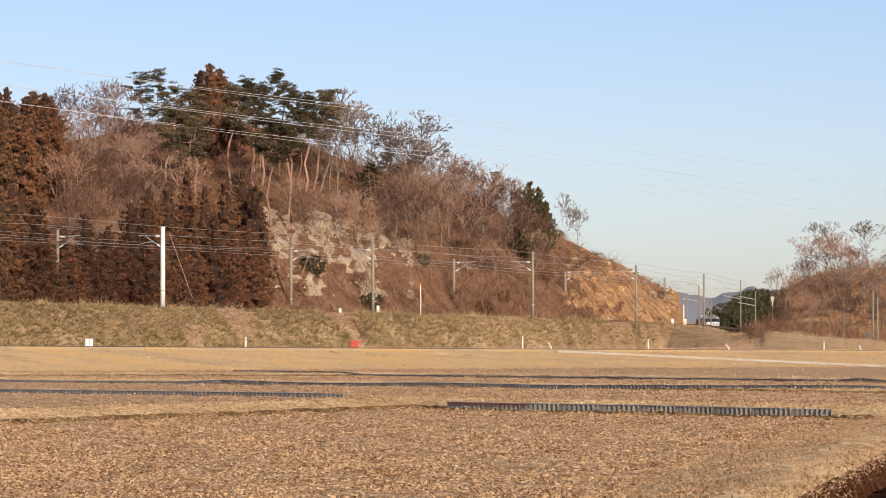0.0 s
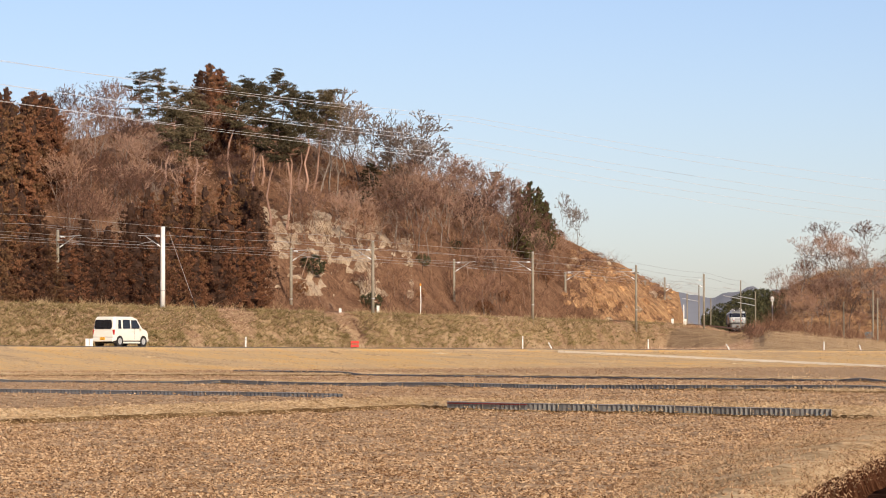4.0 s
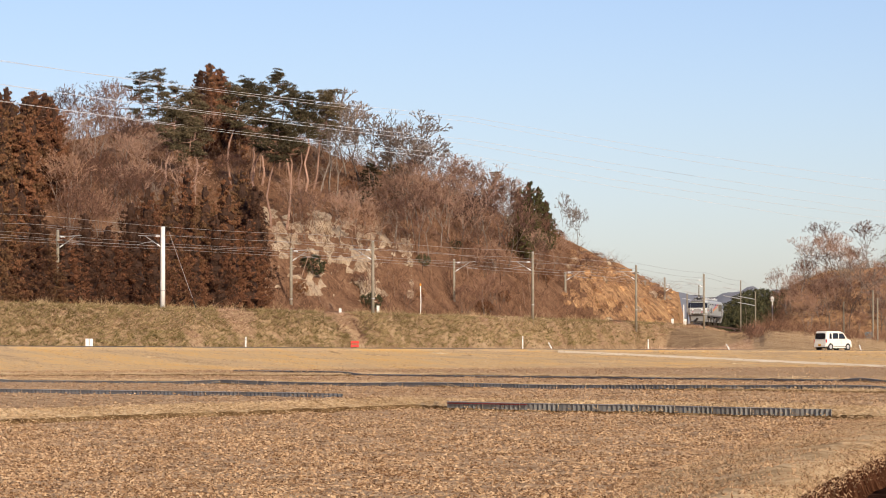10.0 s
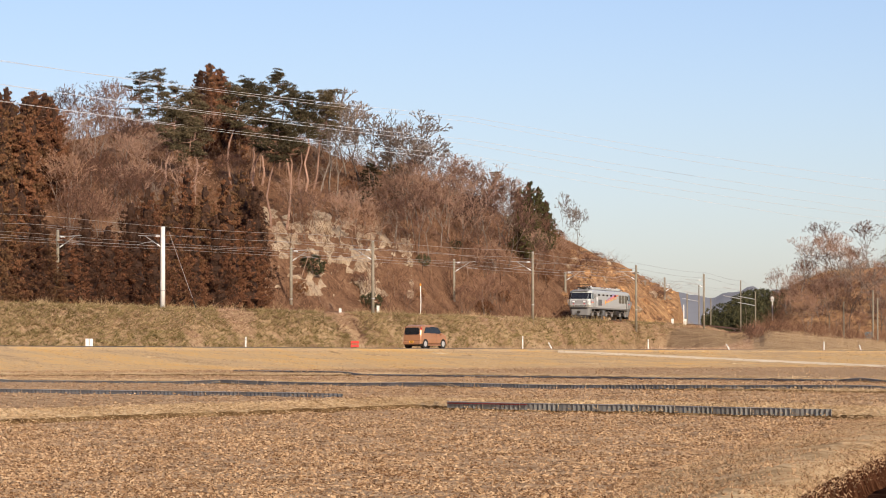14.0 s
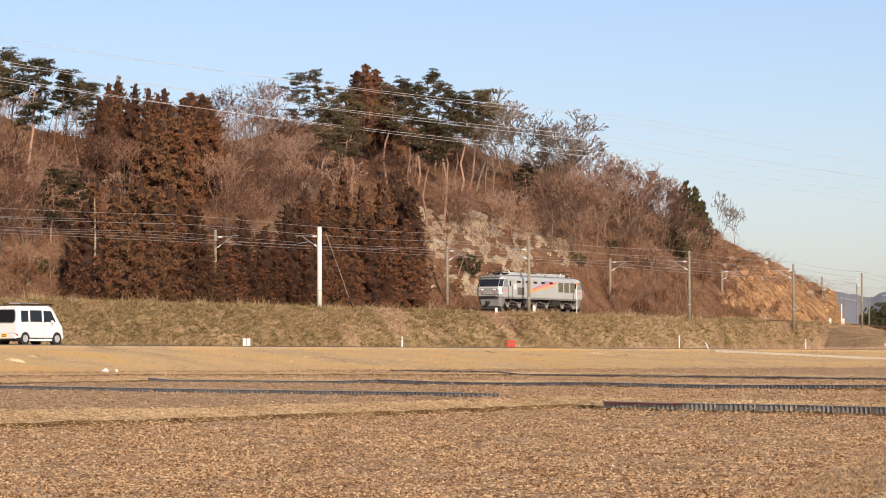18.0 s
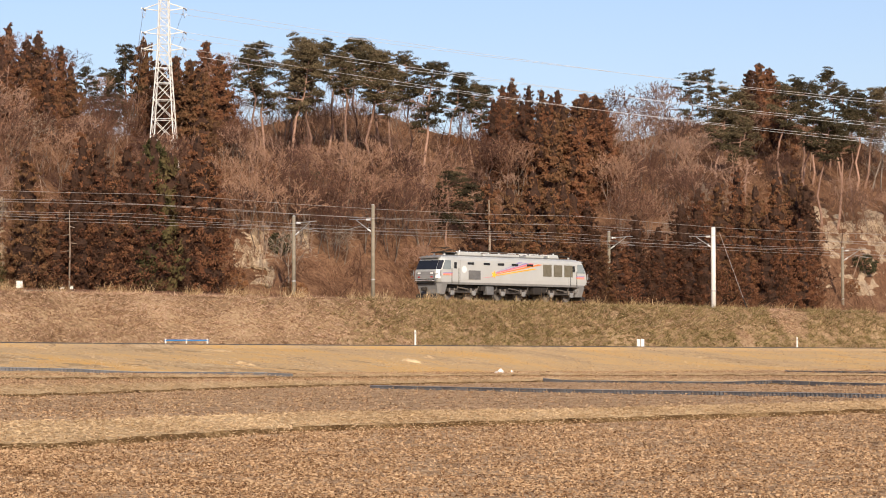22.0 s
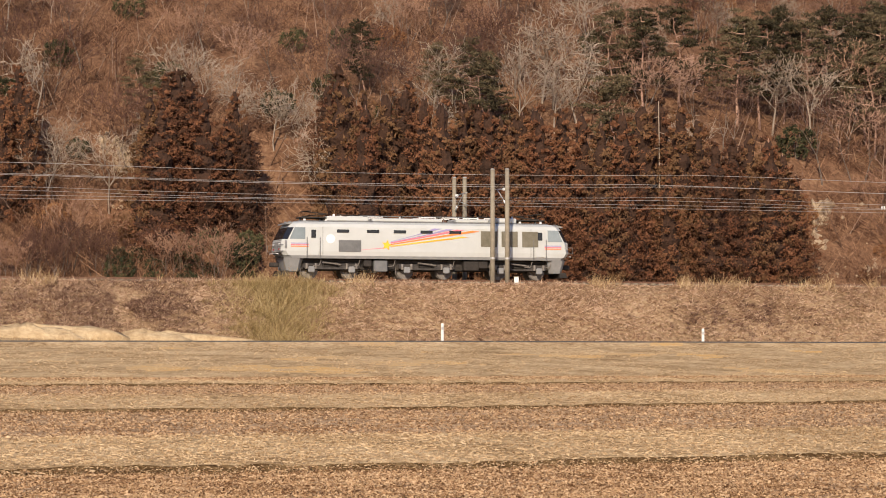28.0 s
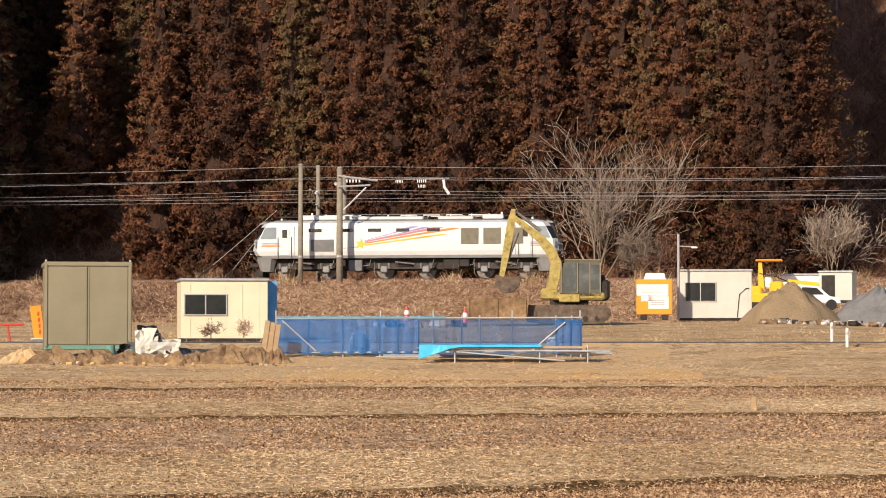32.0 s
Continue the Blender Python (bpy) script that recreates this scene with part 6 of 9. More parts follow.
kei_van, van_wheels = build_car("kei_van", "white boxy delivery van with a roof rack", M_WHITE, 3.4, 1.48, 1.86,
                                [(-1.66, 0.28), (-1.69, 0.6), (-1.66, 1.0), (-1.58, 1.74), (-1.48, 1.84), (0.72, 1.86), (0.98, 1.74), (1.46, 1.06), (1.62, 0.86), (1.69, 0.6), (1.67, 0.28)],
                                [(-1.38, -0.86, -0.86, -1.36, 1.08, 1.62), (-0.72, 0.12, 0.12, -0.72, 1.08, 1.64), (0.26, 1.12, 0.80, 0.26, 1.08, 1.62)], wheels_x=(1.2, -1.1), rack=True, tail=(0.24, 0.2, 0.12))


# ---- building site beside the road ----
def aim(yaw, tilt, x, y, r):
    """A point r metres off along the line of sight of one camera turn."""
    az = -yaw + math.degrees(math.atan((x - 784) / 5300))
    el = radians(tilt) - math.atan((y - 441) / 5300)
    return polar(az, r, EYE + r * math.tan(el))


def site(x, y, r):
    return aim(52.812, 2.102, x, y, r)


def facing(p, extra=0.0):
    """A frame at p whose x runs to the right as seen from the paddies and whose y runs away."""
    return Matrix.Translation(p) @ Matrix.Rotation(math.atan2(-p.x, p.y) + radians(extra), 4, "Z")


def grounded(p):
    return Vector((p.x, p.y, ground_z(p.x, p.y)))


M_OLIVE = surf("olive painted steel", [(0.22, 0.195, 0.12), (0.29, 0.255, 0.165)], 0.9, 0.5, 0.1, fine=0.15)
M_PANEL = surf("cream wall panel", [(0.66, 0.56, 0.38), (0.76, 0.67, 0.48)], 0.9, 0.6, fine=0.2)
M_HUT = surf("off-white wall panel", [(0.52, 0.49, 0.41), (0.61, 0.58, 0.50)], 0.8, 0.6, fine=0.2)
M_BLUE = surf("blue sheet", [(0.03, 0.16, 0.42), (0.06, 0.24, 0.55)], 1.6, 0.55, fine=0.3, bump=0.02, bump_scale=6)
M_CYAN = surf("bright blue tarpaulin", [(0.03, 0.38, 0.62), (0.08, 0.52, 0.75)], 1.6, 0.45, fine=0.3, bump=0.02, bump_scale=9)
M_TARP = surf("hung blue sheet", [(0.05, 0.24, 0.52), (0.12, 0.36, 0.66)], 1.2, 0.5, fine=0.3, bump=0.02, bump_scale=7)
M_DIGGER = surf("worn yellow machine paint", [(0.16, 0.115, 0.035), (0.36, 0.275, 0.075), (0.46, 0.37, 0.12)], 4.0, 0.55, fine=0.6, bump_scale=12)
M_TRUCKY = surf("bright yellow machine paint", [(0.75, 0.42, 0.02), (0.85, 0.5, 0.03)], 1.5, 0.4, fine=0.2)
M_BOARD = surf("orange board paint", [(0.80, 0.27, 0.02), (0.88, 0.33, 0.03)], 1.2, 0.5, fine=0.15)
M_WOOD = surf("weathered plank", [(0.30, 0.20, 0.10), (0.46, 0.33, 0.19)], 1.0, 0.8, fine=0.4, stretch=(1, 6, 6))
M_SAND = surf("brown sand pile", [(0.22, 0.155, 0.085), (0.31, 0.225, 0.13)], 1.2, 0.95, fine=0.4, bump=0.06, bump_scale=9)
M_GRAVEL = surf("grey crushed stone", [(0.14, 0.135, 0.13), (0.22, 0.215, 0.205)], 3, 0.95, fine=0.5, bump=0.05, bump_scale=14)
M_RUBBLE = surf("broken concrete", [(0.18, 0.15, 0.12), (0.45, 0.40, 0.34), (0.62, 0.58, 0.52)], 1.5, 0.9, each=0.6, fine=0.4)
M_EARTH = surf("turned brown earth", [(0.10, 0.058, 0.03), (0.22, 0.14, 0.075), (0.38, 0.25, 0.12)], 1.2, 0.95, fine=0.5, bump=0.08, bump_scale=7)
# red-brown soil, coloured darker for the shadow that lies over it
M_FURROW = surf("red-brown furrow soil, shade in colour", [(0.022, 0.009, 0.005), (0.070, 0.028, 0.014), (0.15, 0.068, 0.035)], 4.0, 1.0, fine=0.9, bump=0.12, bump_scale=9, coord="World")
M_GLASS = surf("dim window glass", [(0.010, 0.012, 0.011), (0.035, 0.038, 0.034)], 1.6, 0.15, spec=0.3)
M_TEALGREY = surf("dull grey sheet metal", [(0.14, 0.16, 0.17), (0.28, 0.30, 0.31)], 1.5, 0.5, fine=0.3)
M_RED = surf("red plastic", [(0.55, 0.04, 0.03), (0.65, 0.07, 0.05)], 2, 0.45)
M_POST = surf("white road post", [(0.70, 0.68, 0.62), (0.80, 0.78, 0.72)], 3, 0.5, fine=0.2)
M_GREEN = surf("faded green plastic", [(0.10, 0.24, 0.18), (0.18, 0.33, 0.26)], 2, 0.5)


def netting(name, colours, cover):
    m = surf(name, colours, 1.2, 0.7, fine=0.5)
    nt = m.node_tree
    mix, tr = nt.nodes.new("ShaderNodeMixShader"), nt.nodes.new("ShaderNodeBsdfTransparent")
    tr.inputs[0].default_value = (0.86, 0.92, 1.0, 1)
    mix.inputs[0].default_value = cover
    nt.links.new(tr.outputs[0], mix.inputs[1])
    nt.links.new(nt.nodes["Principled BSDF"].outputs[0], mix.inputs[2])
    nt.links.new(mix.outputs[0], nt.nodes["Material Output"].inputs[0])
    return m


M_NET = netting("blue scaffold net", [(0.016, 0.11, 0.33), (0.040, 0.19, 0.46)], 0.48)
M_THINNET = netting("thin grey-blue scaffold net", [(0.03, 0.10, 0.24), (0.06, 0.16, 0.34)], 0.30)


def container():
    r = 86
    p = site(156, 619, r)
    t = thing("storage_container", "olive-grey steel storage unit with flat double front panels", "container")
    t.matrix_world = facing(p, 3)
    w, h, d = 152 / 5300 * r, 154 / 5300 * r, 2.2
    body = part("body", Geo().box((0, d / 2, h / 2 - 0.04), (w - 0.06, d, h - 0.18), 0.01), M_OLIVE, t)
    part("roof", Geo().box((0, d / 2, h - 0.06), (w + 0.03, d + 0.06, 0.13), 0.02), M_OLIVE, t)
    part("floor_frame", Geo().box((0, d / 2, 0.05), (w + 0.01, d + 0.02, 0.1), 0.01), M_GREEN, t, "green floor frame")
    for x in (-w / 2 + 0.04, w / 2 - 0.04):
        part("corner_post", Geo().box((x, -0.01, h / 2), (0.09, 0.09, h - 0.14), 0.015), M_OLIVE, t)
        part("lifting_eye", Geo().tube([(x, 0.02, h), (x, 0.02, h + 0.06)], 0.03, 8), M_GALV, t)
    for x in (-w * 0.245, w * 0.235):
        part("front_panel", Geo().box((x, -0.012, h / 2), (w * 0.44, 0.02, h - 0.30), 0.008), M_OLIVE, body)
    for x in (-w * 0.02, w * 0.01):
        part("panel_rib", Geo().box((x, -0.02, h / 2), (0.03, 0.035, h - 0.26), 0.008), M_OLIVE, body)
    part("side_window", Geo().box((w / 2 + 0.0, 0.8, 1.3), (0.05, 0.8, 0.9), 0.01), M_GLASS, body)
    for x in (-w * 0.42, w * 0.42):
        part("footing", Geo().box((x, 0.3, -0.12), (0.3, 0.4, 0.24), 0.02), M_CONCRETE, t)


def hut(name, label, x0, x1, y0, y1, r, wall, windows, depth=2.4, extra=0.0, roof_mat=None, seams=5):
    p = site((x0 + x1) / 2, y1, r)
    t = thing(name, label, "site hut")
    t.matrix_world = facing(p, extra)
    k = r / 5300
    w, h = (x1 - x0) * k, (y1 - y0) * k
    body = part("wall", Geo().box((0, depth / 2, h / 2), (w, depth, h - 0.12), 0.015), wall, t)
    part("roof", Geo().box((0, depth / 2, h - 0.03), (w + 0.12, depth + 0.15, 0.09), 0.02), roof_mat or M_GALV, t, "thin grey metal roof")
    part("base_beam", Geo().box((0, depth / 2, 0.03), (w + 0.01, depth + 0.01, 0.1), 0.01), M_DARK, t, "dark base beam")
    for i in range(seams):
        part("panel_joint", Geo().box((-w / 2 + w * (i + 0.5) / seams, -0.004, h / 2), (0.025, 0.02, h - 0.22)), wall, body)
    for a, b, c, d in windows:
        xa, xb = (a - (x0 + x1) / 2) * k, (b - (x0 + x1) / 2) * k
        za, zb = (y1 - d) * k, (y1 - c) * k
        win = part("window", Geo().box(((xa + xb) / 2, -0.01, (za + zb) / 2), (xb - xa, 0.03, zb - za)), M_GLASS, t, "dark sliding window")
        for q in (xa, (xa + xb) / 2, xb):
            part("frame", Geo().box((q, -0.03, (za + zb) / 2), (0.045, 0.04, zb - za), 0.008), M_GALV, win)
        for q in (za, zb):
            part("frame", Geo().box(((xa + xb) / 2, -0.03, q), (xb - xa + 0.06, 0.05, 0.045), 0.008), M_GALV, win)
    return t, w, h, k


def huts():
    t, w, h, k = hut("site_hut", "cream panelled site hut with a sliding window", 321, 474, 494, 603, 102, M_PANEL, [(327, 401, 522, 558)], 2.6, 4)
    part("side_sheet", Geo().box((w / 2 + 0.18, 0.5, h * 0.55), (0.36, 0.03, h * 0.85), 0.01), M_TARP, t, "bright blue sheet on the side")
    t, w, h, k = hut("site_office", "off-white site office with dark window and side door", 1202, 1330, 478, 566, 142, M_HUT, [(1213, 1267, 501, 534)], 2.6, 0, seams=4)
    part("door", Geo().box((w * 0.34, -0.01, h * 0.42), (0.75, 0.03, h * 0.78), 0.01), M_HUT, t)
    part("hose", Geo().tube([(w * 0.30, -0.06, 0.1), (w * 0.33, -0.06, h * 0.5), (w * 0.42, -0.06, h * 0.62), (w * 0.46, -0.05, h * 0.62)], 0.02, 5), M_DARK, t)
    hut("store_shed", "white storage shed with a grey flat roof", 1384, 1466, 486, 535, 152, M_WHITE, [], 2.4, 0, seams=3)
    t, w, h, k = hut("tool_shed", "open-fronted white tool shed", 1450, 1508, 481, 535, 149, M_HUT, [], 2.2, -6, seams=2)
    # dark panel stands for the shade inside the doorway
    part("opening", Geo().box((-w * 0.22, -0.012, h * 0.5), (w * 0.4, 0.02, h * 0.72)), M_DARK, t, "dark panel for the shaded doorway")


def net_fence():
    r = 88
    k = r / 5300
    p = site(760, 628, r)
    t = thing("net_fence", "scaffold-tube fence hung with blue netting", "fence")
    t.matrix_world = facing(p)
    posts = [490, 545, 607, 672, 705, 740, 768, 816, 850, 905, 985, 1010, 1028]
    for i, x in enumerate(posts):
        u = (x - 760) * k
        top = 1.15 if i % 3 else 1.3
        part("post", Geo().tube([(u, 0, -0.2), (u + (0.03 if i % 2 else -0.02), 0, top)], 0.026, 8), M_GALV, t)
    for z in (1.06, 0.06):
        part("rail", Geo().tube([(-270 * k, -0.04, z), (270 * k, -0.04, z + 0.03)], 0.025, 8), M_GALV, t)
    for a, b in ((490, 607), (607, 672), (672, 740), (768, 816), (816, 985), (985, 1030)):
        g = Geo()
        n = 10
        ring = []
        for i in range(n + 1):
            u = ((a + (b - a) * i / n) - 760) * k
            y = -0.07 - 0.03 * math.sin(i * 1.9 + a)
            ring.append([(u, y, 0.02 + 0.02 * math.sin(i * 2.3)), (u, y - 0.01, 0.55), (u, y, 1.04 + 0.015 * math.sin(i * 3.1)), (u, y + 0.01, 1.04 + 0.015 * math.sin(i * 3.1)), (u, y + 0.0, 0.55), (u, y + 0.01, 0.02 + 0.02 * math.sin(i * 2.3))])
        part("net_panel", g.loft(ring), M_THINNET if a in (768, 816) else M_NET, t, "blue see-through netting")
    part("grey_panel", Geo().box((-6 * k, -0.05, 0.55), (28 * k, 0.02, 1.0)), M_THINNET, t)
    for a, b in ((500, 560), (940, 1000)):
        part("brace", Geo().tube([((a - 760) * k, -0.1, 1.0 if a < 700 else 0.1), ((b - 760) * k, -0.1, 0.1 if a < 700 else 0.95)], 0.024, 6), M_GALV, t)
    part("top_sheet", Geo().box((-120 * k, -0.03, 1.09), (300 * k, 0.1, 0.05), 0.02), M_CYAN, t, "bright blue folded sheet")
    for x, hh in ((635, 0.62), (978, 0.35)):
        s = thing("cement_bag", "white plastic bag hung behind the netting", "bag")
        s.matrix_world = facing(site(x, 622, r + 0.6))
        part("bag", Geo().box((0, 0, hh / 2), (0.36, 0.18, hh * 0.8), 0.06), M_WHITE, s)
    # low plank stage with a draped sheet
    r2 = 85
    k2 = r2 / 5300
    st = thing("plank_stage", "low scaffold stage of planks on tube legs", "platform")
    st.matrix_world = facing(site(900, 642, r2))
    for i in range(5):
        part("plank", Geo().box((0.1 * i - 0.2, 0.1 + 0.24 * i, 0.42 + 0.008 * i), (300 * k2, 0.22, 0.045), 0.008), M_WOOD, st)
    for x in (-95, 55, 140):
        for y in (0.05, 1.1):
            part("leg", Geo().tube([(x * k2, y, -0.05), (x * k2, y, 0.5)], 0.025, 8), M_GALV, st)
    part("bearer", Geo().tube([(-140 * k2, 0.0, 0.36), (180 * k2, 0.0, 0.32)], 0.026, 8), M_GALV, st)
    part("brace", Geo().tube([(-90 * k2, -0.03, 0.30), (100 * k2, -0.03, 0.05)], 0.024, 8), M_GALV, st)
    part("loose_tube", Geo().tube([(90 * k2, 0.3, 0.30), (185 * k2, 0.5, 0.26)], 0.03, 8), M_GALV, st)
    sh = thing("tarpaulin", "bright blue tarpaulin draped over the stage", "tarpaulin")
    sh.matrix_world = facing(site(800, 642, r2 - 0.05))
    ring = []
    for i in range(13):
        u = -58 * k2 + i * 18 * k2
        drop = 0.05 + 0.34 * max(0.0, 1 - i / 3.5)
        ring.append([(u, -0.12 + 0.02 * math.sin(i * 2.1), 0.49 - drop), (u, -0.07, 0.50 + 0.015 * math.sin(i * 1.7)), (u, 0.7, 0.52), (u, 0.7, 0.50), (u, -0.05, 0.485 + 0.015 * math.sin(i * 1.7)), (u, -0.10 + 0.02 * math.sin(i * 2.1), 0.48 - drop)])
    part("sheet", Geo().loft(ring), M_CYAN, sh)
    pipes = thing("pipe_bundle", "bundle of galvanised scaffold tubes on the ground", "pipes")
    pipes.matrix_world = facing(site(720, 634, 86.5))
    for i in range(6):
        part("tube", Geo().tube([(-0.9 + 0.07 * i, 0.05 * (i % 3), 0.03 + 0.05 * (i // 3)), (2.6 + 0.1 * i, 0.05 * (i % 3), 0.03 + 0.05 * (i // 3))], 0.025, 7), M_GALV, pipes)
    bd = thing("leaning_boards", "weathered boards leaning by the fence end", "boards")
    bd.matrix_world = facing(site(476, 625, 87))
    for i in range(3):
        part("board", Geo().box((-0.16 + 0.16 * i, 0.03 * i, 0.45), (0.15, 0.025, 0.95 - 0.06 * i), 0.006, Matrix.Rotation(radians(8), 4, "Y")), M_WOOD, bd)


def mound_mesh(rx, ry, h, seed, n=16, rough=0.16):
    g = Geo()
    rings = []
    for k in range(11):
        q = k / 10
        ring = []
        for i in range(n):
            a = 6.2832 * i / n
            c, d = math.cos(a), math.sin(a)
            s = 1 + rough * 1.6 * noise.noise((c * 1.4 + seed, d * 1.4, q * 2))
            lump = rough * noise.noise((c * 2, d * 2, seed + q * 3)) + 1.5 * rough * noise.noise((c * q * 5, d * q * 5, seed)) + rough * noise.noise((c * q * 13, d * q * 13, seed + 4))
            z = h * (1 - q ** 1.3) ** 1.05 * (1 + lump) - 0.5 * q ** 3
            ring.append((rx * max(q, 0.02) * s * c, ry * max(q, 0.02) * s * d, z))
        rings.append(ring)
    return g.loft(rings[::-1])


def heap(name, label, x, y, r, wpx, hpx, material, seed, depth=0.8, rough=0.14):
    k = r / 5300
    t = thing(name, label, "heap")
    p = site(x, y, r)
    rise = max(0.0, p.z - ground_z(p.x, p.y) + 0.04)
    t.matrix_world = facing(p - Vector((0, 0, rise)))
    hpx += rise / k
    part("mound", mound_mesh(wpx * k / 2, wpx * k / 2 * depth, hpx * k, seed, 48, rough), material, t, smooth=rough < 0.2)
    return t


# lighter patches stand for reflections and glimpses of the cab's inside
M_CABPANE = surf("cab glass with painted reflections", [(0.03, 0.034, 0.032), (0.075, 0.082, 0.076), (0.17, 0.18, 0.165)], 1.3, 0.12, spec=0.6)
M_CAB = surf("dusty dark cab steel", [(0.060, 0.058, 0.042), (0.13, 0.122, 0.088)], 2, 0.55, fine=0.3)
M_MUD = surf("muddy crawler steel", [(0.04, 0.030, 0.022), (0.12, 0.088, 0.062), (0.22, 0.165, 0.115)], 3, 0.9, fine=0.5)


def excavator():
    r = 131
    t = thing("excavator", "worn yellow crawler excavator with its arm folded down", "excavator")
    t.matrix_world = facing(site(1003, 571, r))
    for y in (0.0, 1.55):
        tr = part("crawler", Geo().prism([(-1.95, 0.28), (-1.7, 0.02), (1.65, 0.02), (1.95, 0.3), (1.9, 0.6), (1.6, 0.74), (-1.6, 0.74), (-1.9, 0.58)], y, y + 0.48), M_MUD, t, "muddy steel crawler")
        for i in range(6):
            part("roller", Geo().tube([(-1.35 + 0.54 * i, y - 0.03, 0.16), (-1.35 + 0.54 * i, y + 0.5, 0.16)], 0.12, 10), M_DARK, tr)
        for x in (-1.6, 1.58):
            part("sprocket", Geo().tube([(x, y - 0.04, 0.37), (x, y + 0.5, 0.37)], 0.27, 14), M_MUD, tr)
        for i in range(14):
            part("shoe", Geo().box((-1.6 + 0.245 * i, y + 0.24, 0.75), (0.2, 0.5, 0.05), 0.01), M_MUD, tr)
    part("undercarriage", Geo().box((0.1, 1.0, 0.8), (1.7, 1.2, 0.6), 0.05), M_DARK, t)
    up = part("upper_body", Geo().box((0.5, 1.05, 1.16), (2.4, 2.0, 0.36), 0.08), M_DIGGER, t)
    part("counterweight", Geo().box((1.66, 1.1, 1.42), (0.45, 2.0, 0.9), 0.12), M_DARK, t, "dark counterweight")
    part("engine_cover", Geo().box((1.1, 1.35, 1.75), (1.2, 1.4, 0.7), 0.1), M_DARK, t)
    part("side_panel", Geo().box((0.12, 0.03, 1.06), (0.9, 0.1, 0.34), 0.03), M_DIGGER, up)
    cab = part("cab", Geo().prism([(-0.3, 1.15), (-0.32, 1.6), (-0.12, 2.64), (0.0, 2.70), (1.42, 2.70), (1.5, 2.6), (1.5, 1.15)], 0.05, 1.0), M_CAB, t, "dark grey cab frame")
    for a, b, c, d in ((-0.22, 0.42, 1.38, 2.58), (0.52, 0.98, 1.25, 2.58), (1.06, 1.44, 1.45, 2.52)):
        part("window", Geo().add([(a, 0.03, c), (b, 0.03, c), (b, 0.03, d), (a + (0.14 if a < 0 else 0), 0.03, d), (a, 0.06, c), (b, 0.06, c), (b, 0.06, d), (a + (0.14 if a < 0 else 0), 0.06, d)], [(0, 1, 2, 3), (7, 6, 5, 4), (0, 4, 5, 1), (2, 6, 7, 3), (1, 5, 6, 2), (3, 7, 4, 0)]), M_CABPANE, cab)
    part("front_screen", Geo().add([(-0.325, 0.1, 1.6), (-0.325, 0.95, 1.6), (-0.14, 0.95, 2.6), (-0.14, 0.1, 2.6), (-0.30, 0.1, 1.6), (-0.30, 0.95, 1.6), (-0.11, 0.95, 2.6), (-0.11, 0.1, 2.6)], [(0, 1, 2, 3), (7, 6, 5, 4), (0, 4, 5, 1), (2, 6, 7, 3), (1, 5, 6, 2), (3, 7, 4, 0)]), M_CABPANE, cab)
    part("roof_plate", Geo().box((0.7, 0.52, 2.73), (1.6, 1.02, 0.06), 0.02), M_OLIVE, cab)
    for x in (-0.24, 0.47, 1.02, 1.47):
        part("pillar", Geo().box((x, 0.02, 1.95), (0.06, 0.05, 1.35), 0.015), M_OLIVE, cab)

    def beam(name, pts, w, parent, mat=M_DIGGER):
        up_, dn = [], []
        for i, (x, z, h) in enumerate(pts):
            a, b = pts[max(i - 1, 0)], pts[min(i + 1, len(pts) - 1)]
            d = Vector((b[0] - a[0], b[1] - a[1])).normalized()
            n = Vector((-d.y, d.x)) * h / 2
            up_.append((x + n.x, z + n.y))
            dn.append((x - n.x, z - n.y))
        y0 = 1.2 - w / 2
        rings = [[(u[0], y0, u[1]), (u[0], y0 + w, u[1]), (d[0], y0 + w, d[1]), (d[0], y0, d[1])] for u, d in zip(up_, dn)]
        return part(name, Geo().loft(rings), mat, parent)
    boom = beam("boom", [(-0.75, 1.3, 0.42), (-0.54, 2.0, 0.46), (-0.48, 2.65, 0.48), (-0.72, 3.2, 0.46), (-1.15, 3.7, 0.38), (-1.75, 4.2, 0.29), (-2.4, 4.72, 0.2)], 0.42, t)
    part("boom_foot", Geo().box((-0.75, 1.2, 1.25), (0.8, 0.8, 0.5), 0.08), M_DIGGER, t)
    stick = beam("stick", [(-2.34, 5.02, 0.18), (-2.44, 4.45, 0.36), (-2.58, 3.6, 0.34), (-2.78, 2.5, 0.27), (-2.88, 2.0, 0.22)], 0.32, t)
    for pts in (((-0.78, 1.5), (-0.66, 3.0)), ((-1.15, 4.05), (-2.28, 4.95)), ((-2.15, 4.0), (-2.75, 2.35))):
        part("ram", Geo().tube([(pts[0][0], 1.2, pts[0][1]), ((pts[0][0] * 0.4 + pts[1][0] * 0.6), 1.2, pts[0][1] * 0.4 + pts[1][1] * 0.6), (pts[1][0], 1.2, pts[1][1])], [0.08, 0.075, 0.045], 10), M_STEEL, boom)
    part("link", Geo().box((-2.9, 1.2, 1.85), (0.5, 0.25, 0.18), 0.03), M_DIGGER, stick)
    part("bucket", Geo().prism([(-3.12, 2.1), (-2.7, 2.0), (-2.0, 2.05), (-2.1, 1.62), (-2.4, 1.34), (-2.8, 1.3), (-3.15, 1.6)], 0.75, 1.65), M_MUD, t, "dirty steel bucket")
    for i in range(4):
        part("tooth", Geo().box((-1.95, 0.85 + 0.23 * i, 1.98), (0.2, 0.08, 0.06), 0.01), M_STEEL, t)
    tub = thing("steel_skip", "rusty brown steel tub beside the excavator", "skip")
    tub.matrix_world = facing(site(880, 570, 131))
    k = 131 / 5300
